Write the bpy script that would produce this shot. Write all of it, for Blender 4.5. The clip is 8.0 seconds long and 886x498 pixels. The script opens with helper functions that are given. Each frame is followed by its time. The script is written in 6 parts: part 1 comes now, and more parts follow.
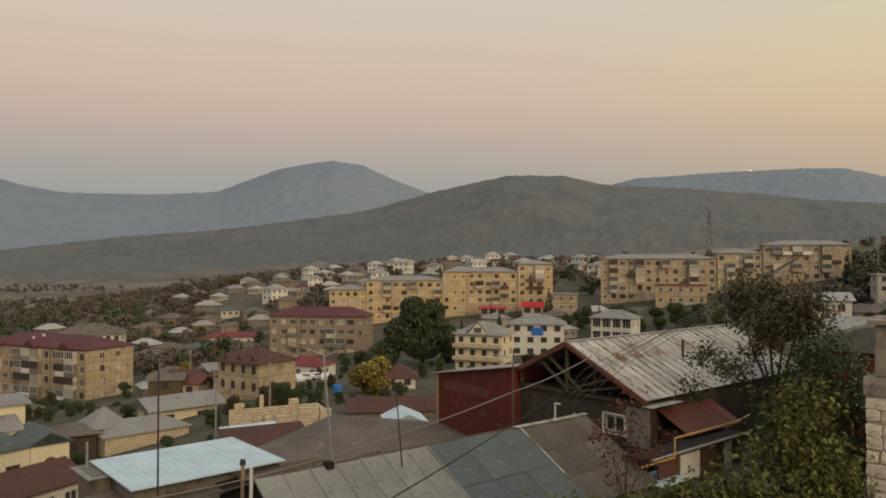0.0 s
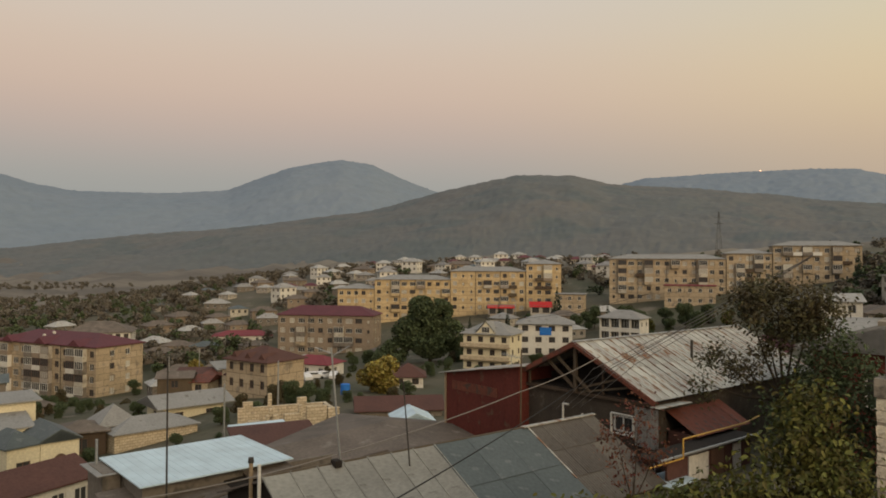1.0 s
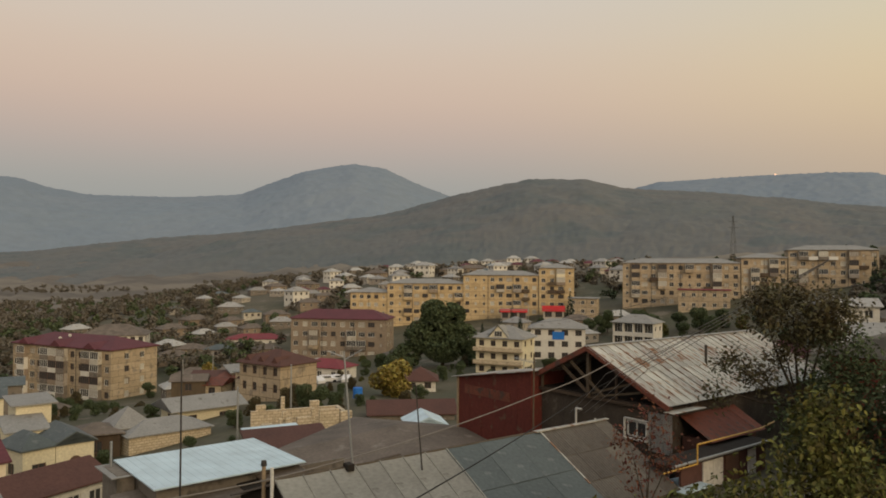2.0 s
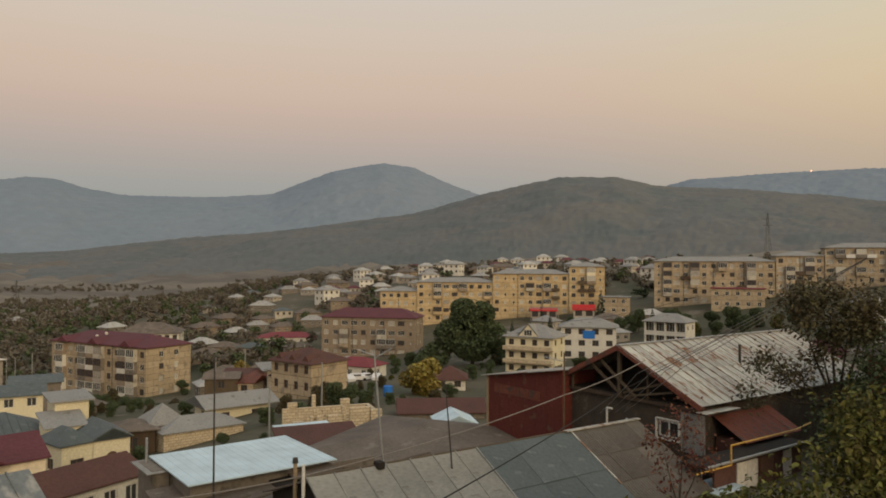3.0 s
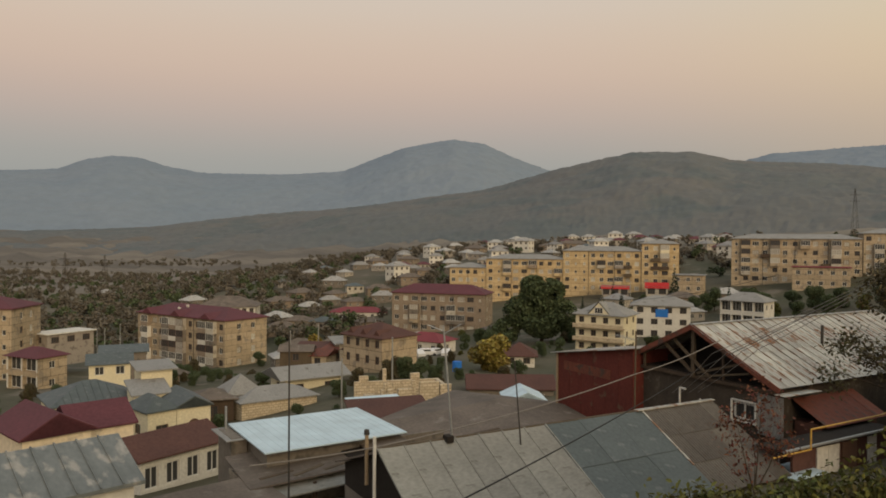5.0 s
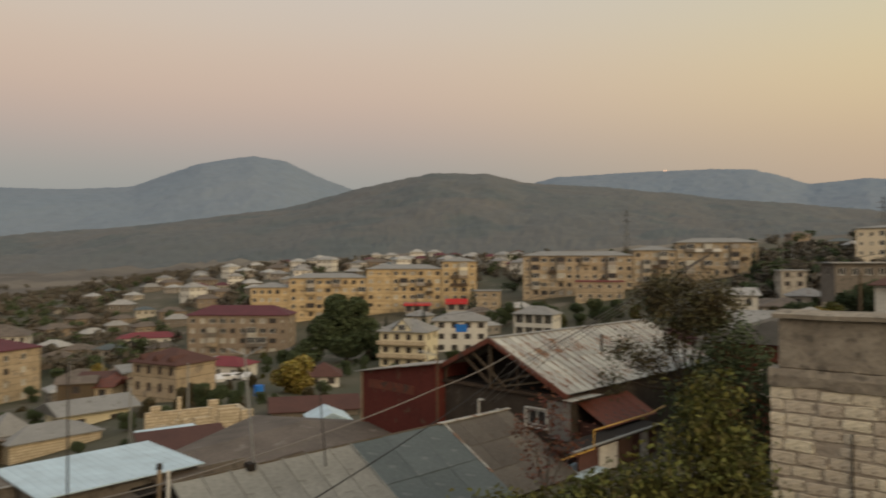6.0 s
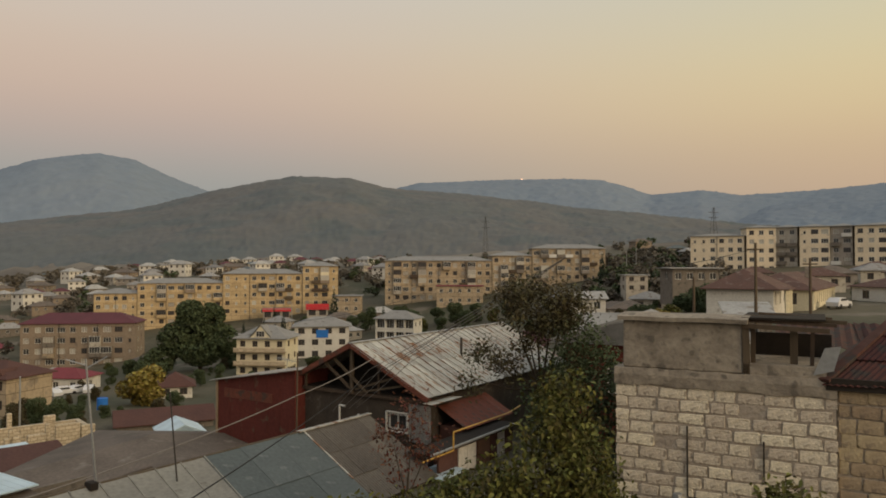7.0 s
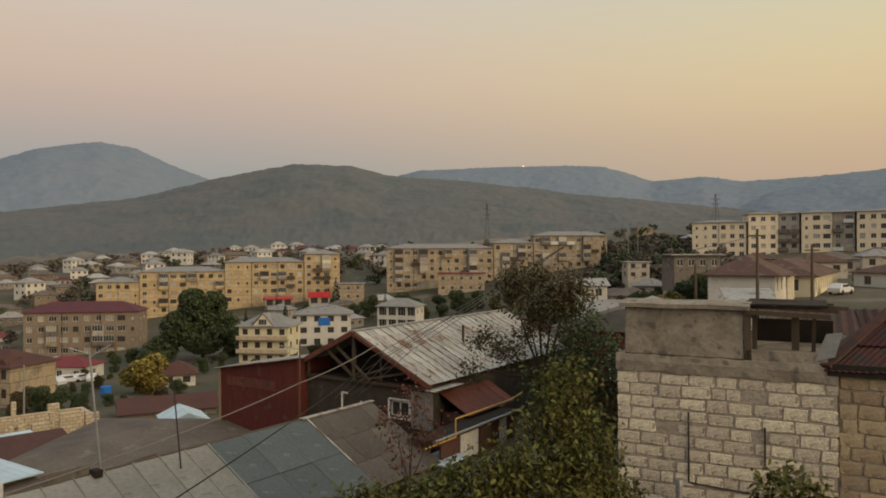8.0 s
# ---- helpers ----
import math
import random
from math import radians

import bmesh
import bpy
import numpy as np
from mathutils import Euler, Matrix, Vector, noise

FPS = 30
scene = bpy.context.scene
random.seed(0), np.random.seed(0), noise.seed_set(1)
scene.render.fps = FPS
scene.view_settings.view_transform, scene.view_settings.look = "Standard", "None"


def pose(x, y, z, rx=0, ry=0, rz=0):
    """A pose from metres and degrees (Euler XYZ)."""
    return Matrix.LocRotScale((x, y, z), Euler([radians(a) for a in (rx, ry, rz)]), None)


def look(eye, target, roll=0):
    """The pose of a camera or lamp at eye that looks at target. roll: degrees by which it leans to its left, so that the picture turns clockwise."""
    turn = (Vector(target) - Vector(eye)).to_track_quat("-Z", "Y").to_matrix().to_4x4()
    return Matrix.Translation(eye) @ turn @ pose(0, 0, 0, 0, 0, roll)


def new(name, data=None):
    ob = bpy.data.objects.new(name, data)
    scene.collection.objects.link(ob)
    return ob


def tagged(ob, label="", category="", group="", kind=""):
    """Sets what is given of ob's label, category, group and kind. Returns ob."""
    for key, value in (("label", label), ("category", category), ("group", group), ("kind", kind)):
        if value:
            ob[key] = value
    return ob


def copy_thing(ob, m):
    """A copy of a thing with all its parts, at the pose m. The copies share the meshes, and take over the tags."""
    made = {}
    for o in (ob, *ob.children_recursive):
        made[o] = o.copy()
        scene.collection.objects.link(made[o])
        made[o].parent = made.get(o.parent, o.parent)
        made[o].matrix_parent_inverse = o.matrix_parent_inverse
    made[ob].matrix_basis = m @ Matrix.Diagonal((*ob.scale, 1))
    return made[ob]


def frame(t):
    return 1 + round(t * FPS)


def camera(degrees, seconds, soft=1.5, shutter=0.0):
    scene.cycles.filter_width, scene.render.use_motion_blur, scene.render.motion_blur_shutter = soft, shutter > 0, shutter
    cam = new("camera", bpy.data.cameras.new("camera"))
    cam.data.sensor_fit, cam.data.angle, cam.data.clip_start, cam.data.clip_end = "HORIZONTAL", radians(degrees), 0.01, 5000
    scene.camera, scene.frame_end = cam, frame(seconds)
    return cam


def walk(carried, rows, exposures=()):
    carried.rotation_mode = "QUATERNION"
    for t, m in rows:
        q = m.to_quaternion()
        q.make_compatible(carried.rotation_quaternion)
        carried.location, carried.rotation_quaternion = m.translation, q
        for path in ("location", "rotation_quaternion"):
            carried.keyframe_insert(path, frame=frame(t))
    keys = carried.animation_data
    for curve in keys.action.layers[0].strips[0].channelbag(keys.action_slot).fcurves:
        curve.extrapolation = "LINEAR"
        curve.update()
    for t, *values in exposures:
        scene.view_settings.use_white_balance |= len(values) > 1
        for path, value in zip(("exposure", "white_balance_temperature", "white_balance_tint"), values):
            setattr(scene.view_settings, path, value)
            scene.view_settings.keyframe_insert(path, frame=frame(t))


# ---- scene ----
EYE = 40.0
cam = camera(62.1, 8.0, soft=1.8, shutter=0.35)
# seconds, heading to the left, upward tilt, roll (degrees)
TURNS = [
    (0.0, 0.0, 1.0, 0.0), (0.5, 0.33, 0.9, -0.11), (1.0, 0.65, 0.95, -0.22), (1.5, 1.03, 1.08, -0.33), (1.7, 1.23, 1.25, -0.33),
    (3.0, 3.92, 1.14, -0.2), (3.5, 5.48, 0.66, -0.24), (4.0, 7.22, 0.05, -0.28), (4.2, 8.14, -0.19, -0.28),
    (5.3, 9.34, -0.75, -0.4), (5.5, 6.42, -0.41, -0.28), (6.0, -5.88, 0.78, 0.1), (6.2, -10.3, 1.0, 0.2),
    (6.5, -14.28, 1.29, 0.1), (7.0, -16.59, 1.15, -0.05), (7.5, -16.65, 0.69, 0.12), (8.0, -16.47, 0.18, 0.17),
]
walk(cam, [(t, pose(0, 0, EYE, 0, 0, a) @ pose(0, 0, 0, 90 + p, 0, 0) @ pose(0, 0, 0, 0, 0, -r)) for t, a, p, r in TURNS],
     exposures=[(0.0, 0.0), (5.3, 0.0), (6.2, -0.07), (7.0, -0.07), (8.0, -0.02)])

# ---------------------------------------------------------------- sky and light
world = bpy.data.worlds.new("dusk_sky")
scene.world = world
world.use_nodes = True
wn, wl = world.node_tree.nodes, world.node_tree.links
wn.clear()


def srgb(r, g, b):
    return tuple(((c / 255 + 0.055) / 1.055) ** 2.4 if c > 10 else c / 255 / 12.92 for c in (r, g, b)) + (1.0,)


def sky_ramp(stops):
    """A ramp over the elevation, from 8 degrees under the horizon to the zenith."""
    ramp = wn.new("ShaderNodeValToRGB")
    ramp.color_ramp.interpolation = "B_SPLINE"
    els = ramp.color_ramp.elements
    while len(els) < len(stops):
        els.new(0.5)
    for el, (deg, rgb) in zip(els, stops):
        el.position, el.color = (math.sin(radians(deg)) + 0.14) / 1.14, srgb(*rgb)
    return ramp


co = wn.new("ShaderNodeTexCoord")
sep = wn.new("ShaderNodeSeparateXYZ")
wl.new(co.outputs["Generated"], sep.inputs[0])
up = wn.new("ShaderNodeMapRange")
up.inputs[1].default_value, up.inputs[2].default_value = -0.14, 1.0
wl.new(sep.outputs["Z"], up.inputs[0])
west = wn.new("ShaderNodeMapRange")
west.inputs[1].default_value, west.inputs[2].default_value = -0.08, 0.98
west.interpolation_type = "SMOOTHSTEP"
wl.new(sep.outputs["X"], west.inputs[0])
cool = sky_ramp([(-8, (117, 118, 116)), (2, (149, 152, 150)), (6, (163, 163, 157)), (9, (185, 170, 161)), (12.5, (207, 182, 164)),
                 (17, (211, 194, 176)), (24, (205, 202, 196)), (45, (201, 206, 209)), (90, (201, 208, 215))])
warm = sky_ramp([(-8, (137, 125, 112)), (2, (184, 160, 138)), (5, (203, 173, 143)), (8, (212, 183, 146)), (11, (222, 199, 153)),
                 (15, (221, 208, 164)), (21, (204, 204, 182)), (45, (207, 208, 199)), (90, (201, 208, 215))])
for r in (cool, warm):
    wl.new(up.outputs[0], r.inputs[0])
blend = wn.new("ShaderNodeMix")
blend.data_type = "RGBA"
wl.new(west.outputs[0], blend.inputs[0])
wl.new(cool.outputs[0], blend.inputs[6])
wl.new(warm.outputs[0], blend.inputs[7])
bg = wn.new("ShaderNodeBackground")
bg.inputs[1].default_value = 1.0
wl.new(blend.outputs[2], bg.inputs[0])
wo = wn.new("ShaderNodeOutputWorld")
wl.new(bg.outputs[0], wo.inputs[0])

sun_data = bpy.data.lights.new("low_sun", "SUN")
sun_data.energy, sun_data.angle, sun_data.color = 2.7, radians(50), (1.0, 0.76, 0.48)
sun = new("low_sun", sun_data)
sun.matrix_world = look((0, 0, 0), (-math.sin(radians(146)), -math.cos(radians(146)), -math.tan(radians(14))))

# ---------------------------------------------------------------- materials
MATS = {}


def mat(name, a, b=None, rough=0.85, metal=0.0, scale=0.6, fine=9.0, bump=0.25, amount=0.5, stretch=(1, 1, 1), stain=None, stain_at=0.62, spread=0.0, island=False, grain=1.0, courses=None):
    """A worn surface: two colours mixed by noise at two scales, an optional stain, block courses, relief, and a spread between alike pieces."""
    m = bpy.data.materials.new(name)
    m.use_nodes = True
    n, l = m.node_tree.nodes, m.node_tree.links
    bsdf = n["Principled BSDF"]
    bsdf.inputs["Roughness"].default_value, bsdf.inputs["Metallic"].default_value = rough, metal
    bsdf.inputs["Specular IOR Level"].default_value = 0.2 if rough > 0.5 and not metal else 0.5
    b = b or tuple(c * 0.8 for c in a)
    tc = n.new("ShaderNodeTexCoord")
    mp = n.new("ShaderNodeMapping")
    mp.inputs["Scale"].default_value = stretch
    l.new(tc.outputs["Object"], mp.inputs[0])
    big, small = n.new("ShaderNodeTexNoise"), n.new("ShaderNodeTexNoise")
    big.inputs["Scale"].default_value, big.inputs["Detail"].default_value = scale, 5
    small.inputs["Scale"].default_value, small.inputs["Detail"].default_value = fine, 6
    l.new(mp.outputs[0], big.inputs[0])
    l.new(mp.outputs[0], small.inputs[0])
    mix = n.new("ShaderNodeMix")
    mix.data_type = "RGBA"
    mix.inputs[6].default_value, mix.inputs[7].default_value = (*a, 1), (*b, 1)
    rg = n.new("ShaderNodeMapRange")
    rg.inputs[1].default_value, rg.inputs[2].default_value = 0.5 - amount / 2, 0.5 + amount / 2
    l.new(big.outputs[0], rg.inputs[0])
    l.new(rg.outputs[0], mix.inputs[0])
    col = mix.outputs[2]
    if stain:
        sp = n.new("ShaderNodeTexNoise")
        sp.inputs["Scale"].default_value, sp.inputs["Detail"].default_value = scale * 2.3, 7
        l.new(mp.outputs[0], sp.inputs[0])
        sr = n.new("ShaderNodeMapRange")
        sr.inputs[1].default_value, sr.inputs[2].default_value = stain_at - 0.05, stain_at + 0.05
        l.new(sp.outputs[0], sr.inputs[0])
        sm = n.new("ShaderNodeMix")
        sm.data_type = "RGBA"
        sm.inputs[7].default_value = (*stain, 1)
        l.new(sr.outputs[0], sm.inputs[0])
        l.new(col, sm.inputs[6])
        col = sm.outputs[2]
    if courses:
        width, height, joint = courses
        xyz, run, wrap = n.new("ShaderNodeSeparateXYZ"), n.new("ShaderNodeMath"), n.new("ShaderNodeCombineXYZ")
        l.new(tc.outputs["Object"], xyz.inputs[0])
        l.new(xyz.outputs[0], run.inputs[0])
        l.new(xyz.outputs[1], run.inputs[1])
        l.new(run.outputs[0], wrap.inputs[0])
        l.new(xyz.outputs[2], wrap.inputs[1])
        br = n.new("ShaderNodeTexBrick")
        br.inputs["Scale"].default_value, br.inputs["Mortar Size"].default_value = 1.0, joint
        br.inputs["Brick Width"].default_value, br.inputs["Row Height"].default_value = width, height
        br.inputs["Color1"].default_value, br.inputs["Color2"].default_value, br.inputs["Mortar"].default_value = (1.08, 1.08, 1.08, 1), (0.84, 0.83, 0.8, 1), (0.6, 0.58, 0.55, 1)
        l.new(wrap.outputs[0], br.inputs[0])
        bm_ = n.new("ShaderNodeMix")
        bm_.data_type, bm_.blend_type = "RGBA", "MULTIPLY"
        bm_.inputs[0].default_value = 1.0
        l.new(col, bm_.inputs[6])
        l.new(br.outputs[0], bm_.inputs[7])
        col = bm_.outputs[2]
    hsv = n.new("ShaderNodeHueSaturation")
    val = n.new("ShaderNodeMapRange")
    val.inputs[1].default_value, val.inputs[2].default_value = 0.25, 0.75
    val.inputs[3].default_value, val.inputs[4].default_value = 1 - 0.18 * grain, 1 + 0.16 * grain
    l.new(small.outputs[0], val.inputs[0])
    value = val.outputs[0]
    if spread:
        if island:
            src = n.new("ShaderNodeNewGeometry").outputs["Random Per Island"]
        else:
            src = n.new("ShaderNodeObjectInfo").outputs["Random"]
        vr = n.new("ShaderNodeMapRange")
        vr.inputs[3].default_value, vr.inputs[4].default_value = 1 - spread, 1 + spread
        l.new(src, vr.inputs[0])
        mul = n.new("ShaderNodeMath")
        mul.operation = "MULTIPLY"
        l.new(vr.outputs[0], mul.inputs[0])
        l.new(value, mul.inputs[1])
        value = mul.outputs[0]
        hr = n.new("ShaderNodeMapRange")
        hr.inputs[3].default_value, hr.inputs[4].default_value = 0.5 - spread * 0.06, 0.5 + spread * 0.06
        l.new(src, hr.inputs[0])
        l.new(hr.outputs[0], hsv.inputs["Hue"])
    l.new(value, hsv.inputs["Value"])
    l.new(col, hsv.inputs["Color"])
    l.new(hsv.outputs[0], bsdf.inputs["Base Color"])
    if bump:
        bp = n.new("ShaderNodeBump")
        bp.inputs["Strength"].default_value, bp.inputs["Distance"].default_value = bump, 0.03
        l.new(small.outputs[0], bp.inputs["Height"])
        l.new(bp.outputs[0], bsdf.inputs["Normal"])
    MATS[name] = m
    return m


mat("ground", (0.06, 0.062, 0.037), (0.105, 0.09, 0.06), scale=0.045, fine=0.9, bump=0.6, amount=0.3, stain=(0.15, 0.13, 0.1), stain_at=0.64)
# Woods of the long hill, greyed and lightened to paint in the haze.
mat("hazed_forest_hill", (0.106, 0.116, 0.117), (0.126, 0.123, 0.117), scale=0.0035, fine=0.045, bump=0.6, amount=0.35, stain=(0.097, 0.11, 0.111), stain_at=0.57, grain=0.7)
# Leaves of distant trees, paled so that the valley haze sits in their colour.
mat("leaf_hazed", (0.118, 0.108, 0.085), (0.138, 0.118, 0.093), rough=0.8, scale=0.02, fine=0.3, bump=0, spread=0.1, island=True)
# The blue-grey of the far ranges is distance haze put into the colour.
mat("hazed_mountain", (0.165, 0.205, 0.249), (0.18, 0.212, 0.249), scale=0.0025, fine=0.02, bump=0.1, amount=0.5, grain=0.4)
mat("yellow_tuff", (0.5, 0.385, 0.225), (0.44, 0.335, 0.195), scale=0.25, fine=2.5, stain=(0.35, 0.27, 0.17), stain_at=0.62, courses=(3.1, 1.48, 0.07))
mat("grey_tuff", (0.42, 0.34, 0.235), (0.34, 0.275, 0.195), scale=0.25, fine=2.5, stain=(0.25, 0.21, 0.16), stain_at=0.6, courses=(3.1, 1.48, 0.07))
mat("brown_tuff", (0.27, 0.215, 0.16), (0.22, 0.175, 0.13), scale=0.25, fine=2.5, stain=(0.17, 0.14, 0.11), stain_at=0.64)
mat("cream_panel", (0.72, 0.62, 0.46), (0.63, 0.54, 0.4), scale=0.3, fine=2.5, stain=(0.45, 0.39, 0.31), stain_at=0.66)
mat("cream_plaster", (0.66, 0.6, 0.43), (0.6, 0.54, 0.385), scale=0.5, fine=5)
mat("white_plaster", (0.62, 0.6, 0.54), (0.52, 0.5, 0.45), scale=0.5, fine=5, stain=(0.38, 0.35, 0.3), stain_at=0.66)
mat("grey_plaster", (0.2, 0.175, 0.145), (0.15, 0.13, 0.11), scale=0.6, fine=6, stain=(0.1, 0.09, 0.075), stain_at=0.6)
mat("concrete", (0.32, 0.278, 0.22), (0.225, 0.193, 0.154), scale=2.6, fine=12, bump=0.8, amount=0.25, stain=(0.13, 0.113, 0.092), stain_at=0.61)
mat("mortar", (0.4, 0.345, 0.28), (0.31, 0.265, 0.215), scale=1.5, fine=14, bump=0.9, stain=(0.24, 0.2, 0.165), stain_at=0.62)
mat("limestone", (0.68, 0.605, 0.475), (0.53, 0.46, 0.355), scale=3.5, fine=22, bump=0.9, stain=(0.35, 0.3, 0.235), stain_at=0.6, spread=0.18)
mat("ochre_stone", (0.4, 0.315, 0.205), (0.32, 0.25, 0.165), scale=2.5, fine=16, bump=0.8, stain=(0.23, 0.18, 0.13), stain_at=0.6, spread=0.16)
mat("field_stone", (0.58, 0.49, 0.35), (0.5, 0.415, 0.3), scale=0.8, fine=6, bump=0.6, stain=(0.34, 0.29, 0.22), stain_at=0.64, courses=(0.55, 0.3, 0.03))
mat("maroon_tin", (0.118, 0.04, 0.049), (0.092, 0.035, 0.042), rough=0.75, scale=0.3, fine=4, bump=0.1)
mat("red_tin", (0.2, 0.042, 0.05), (0.155, 0.035, 0.042), rough=0.7, scale=0.4, fine=4, bump=0.1)
mat("dark_brown_tin", (0.105, 0.052, 0.042), (0.08, 0.042, 0.036), rough=0.85, scale=0.4, fine=5, bump=0.15)
mat("slate_grey_roof", (0.27, 0.265, 0.25), (0.215, 0.21, 0.2), rough=0.8, scale=0.4, fine=5, bump=0.3, stain=(0.15, 0.14, 0.12), stain_at=0.66)
mat("blue_grey_tin", (0.088, 0.105, 0.105), (0.066, 0.08, 0.082), rough=0.65, metal=0.1, scale=0.9, fine=8, bump=0.2, amount=0.4, stain=(0.125, 0.137, 0.136), stain_at=0.62, spread=0.08)
mat("asbestos", (0.27, 0.265, 0.238), (0.2, 0.196, 0.176), rough=0.85, scale=0.9, fine=7, stretch=(0.9, 1.3, 1), amount=0.35, bump=0.3, stain=(0.14, 0.133, 0.116), stain_at=0.64, spread=0.1)
mat("old_brown_roof", (0.16, 0.132, 0.11), (0.105, 0.088, 0.074), rough=0.9, scale=0.5, fine=7, bump=0.4, amount=0.35, stain=(0.2, 0.175, 0.15), stain_at=0.66)
mat("grey_brown_sheet", (0.125, 0.113, 0.098), (0.085, 0.076, 0.066), rough=0.9, scale=0.8, fine=7, bump=0.3, amount=0.3, stain=(0.1, 0.065, 0.045), stain_at=0.62, spread=0.15)
mat("brown_daub", (0.078, 0.063, 0.049), (0.052, 0.043, 0.035), rough=0.95, scale=1.1, fine=9, bump=0.5, amount=0.35, stain=(0.11, 0.095, 0.076), stain_at=0.64)
mat("pale_wall", (0.4, 0.365, 0.31), (0.32, 0.29, 0.245), scale=0.4, fine=4, stain=(0.22, 0.195, 0.165), stain_at=0.6, spread=0.25)
mat("pale_roof", (0.33, 0.325, 0.31), (0.26, 0.255, 0.245), scale=0.4, fine=4, stain=(0.19, 0.165, 0.14), stain_at=0.62, spread=0.3)
mat("peeling_tin", (0.155, 0.168, 0.165), (0.115, 0.128, 0.128), rough=0.7, metal=0.1, scale=0.9, fine=6, stretch=(1, 0.5, 1), bump=0.15, stain=(0.27, 0.262, 0.24), stain_at=0.58, spread=0.1)
mat("pale_blue_tin", (0.5, 0.62, 0.68), (0.47, 0.59, 0.65), rough=0.5, scale=0.3, fine=0.9, bump=0.0)
mat("zinc_rusty", (0.44, 0.43, 0.385), (0.3, 0.295, 0.262), rough=0.55, metal=0.15, scale=0.9, fine=5, stretch=(1.4, 0.4, 1), bump=0.12, amount=0.25, stain=(0.21, 0.1, 0.05), stain_at=0.57, spread=0.2)
mat("rust_patch", (0.2, 0.1, 0.05), (0.13, 0.07, 0.042), rough=0.85, scale=3, fine=14, bump=0.3, stain=(0.28, 0.26, 0.22), stain_at=0.6)
mat("dull_red_tin", (0.13, 0.032, 0.024), (0.1, 0.026, 0.02), rough=0.65, scale=0.7, fine=5, bump=0.15, stain=(0.12, 0.07, 0.05), stain_at=0.66)
mat("rust_red_roof", (0.185, 0.06, 0.038), (0.125, 0.046, 0.032), rough=0.7, scale=0.9, fine=6, bump=0.2, stain=(0.08, 0.05, 0.04), stain_at=0.58)
mat("weathered_red_roof", (0.125, 0.07, 0.055), (0.09, 0.055, 0.046), rough=0.85, scale=0.6, fine=5, bump=0.2, stain=(0.17, 0.13, 0.11), stain_at=0.62)
mat("rust_dark_roof", (0.075, 0.029, 0.024), (0.05, 0.024, 0.021), rough=0.85, scale=1.4, fine=8, bump=0.3, stain=(0.04, 0.032, 0.029), stain_at=0.54, spread=0.25)
mat("old_wood", (0.105, 0.078, 0.053), (0.07, 0.052, 0.037), rough=0.9, scale=1.5, fine=14, stretch=(1, 1, 0.2), bump=0.4, spread=0.2)
mat("bright_wood", (0.33, 0.25, 0.16), (0.25, 0.19, 0.125), rough=0.85, scale=1.5, fine=14, bump=0.3)
# Dark boards; in the attic and the wall gap their near-black paints shade.
mat("dark_board", (0.035, 0.029, 0.024), (0.024, 0.02, 0.017), rough=0.95, scale=1.2, fine=9, bump=0.4)
mat("white_paint", (0.62, 0.61, 0.57), (0.55, 0.54, 0.5), rough=0.5, scale=2, fine=12, bump=0.1)
mat("brown_paint", (0.11, 0.06, 0.04), rough=0.5, scale=2, fine=12, bump=0.1)
mat("yellow_pipe", (0.5, 0.3, 0.06), rough=0.45, scale=3, fine=14, bump=0.05)
mat("iron", (0.05, 0.045, 0.04), rough=0.6, metal=0.4, scale=3, fine=14, bump=0.1)
mat("galvanised", (0.36, 0.37, 0.37), rough=0.45, metal=0.6, scale=3, fine=12, bump=0.08)
mat("cable_black", (0.02, 0.02, 0.02), rough=0.6, bump=0)
mat("cable_grey", (0.22, 0.2, 0.18), rough=0.6, bump=0)
mat("blue_cloth", (0.03, 0.17, 0.55), rough=0.7, scale=2, fine=8, bump=0.1)
mat("red_sign", (0.6, 0.03, 0.04), rough=0.5, scale=2, fine=8, bump=0.02)
mat("asphalt", (0.075, 0.073, 0.07), rough=0.9, scale=0.5, fine=12, bump=0.3)
mat("bark", (0.07, 0.055, 0.042), (0.05, 0.04, 0.03), rough=0.95, scale=3, fine=18, stretch=(1, 1, 0.3), bump=0.8)
mat("curtain", (0.4, 0.38, 0.33), rough=0.9, scale=2, fine=10, bump=0.1, spread=0.25)
# Dark leaf green, lifted to put the haze over the town trees into it.
mat("leaf_dark", (0.064, 0.09, 0.044), (0.083, 0.1, 0.05), rough=0.8, scale=0.8, fine=6, bump=0, spread=0.22, island=True)
mat("leaf_conifer", (0.022, 0.038, 0.02), (0.03, 0.045, 0.024), rough=0.7, scale=0.8, fine=6, bump=0, spread=0.35, island=True)
mat("leaf_olive", (0.066, 0.078, 0.021), (0.115, 0.1, 0.027), rough=0.7, scale=1.6, fine=6, bump=0, spread=0.45, island=True)
mat("leaf_gold", (0.27, 0.2, 0.045), (0.19, 0.16, 0.045), rough=0.6, scale=0.8, fine=6, bump=0, spread=0.3, island=True)
mat("leaf_russet", (0.092, 0.064, 0.036), (0.062, 0.064, 0.03), rough=0.7, scale=0.9, fine=6, bump=0, spread=0.3, island=True)
mat("leaf_red", (0.13, 0.042, 0.026), (0.09, 0.04, 0.025), rough=0.7, scale=0.8, fine=6, bump=0, spread=0.35, island=True)


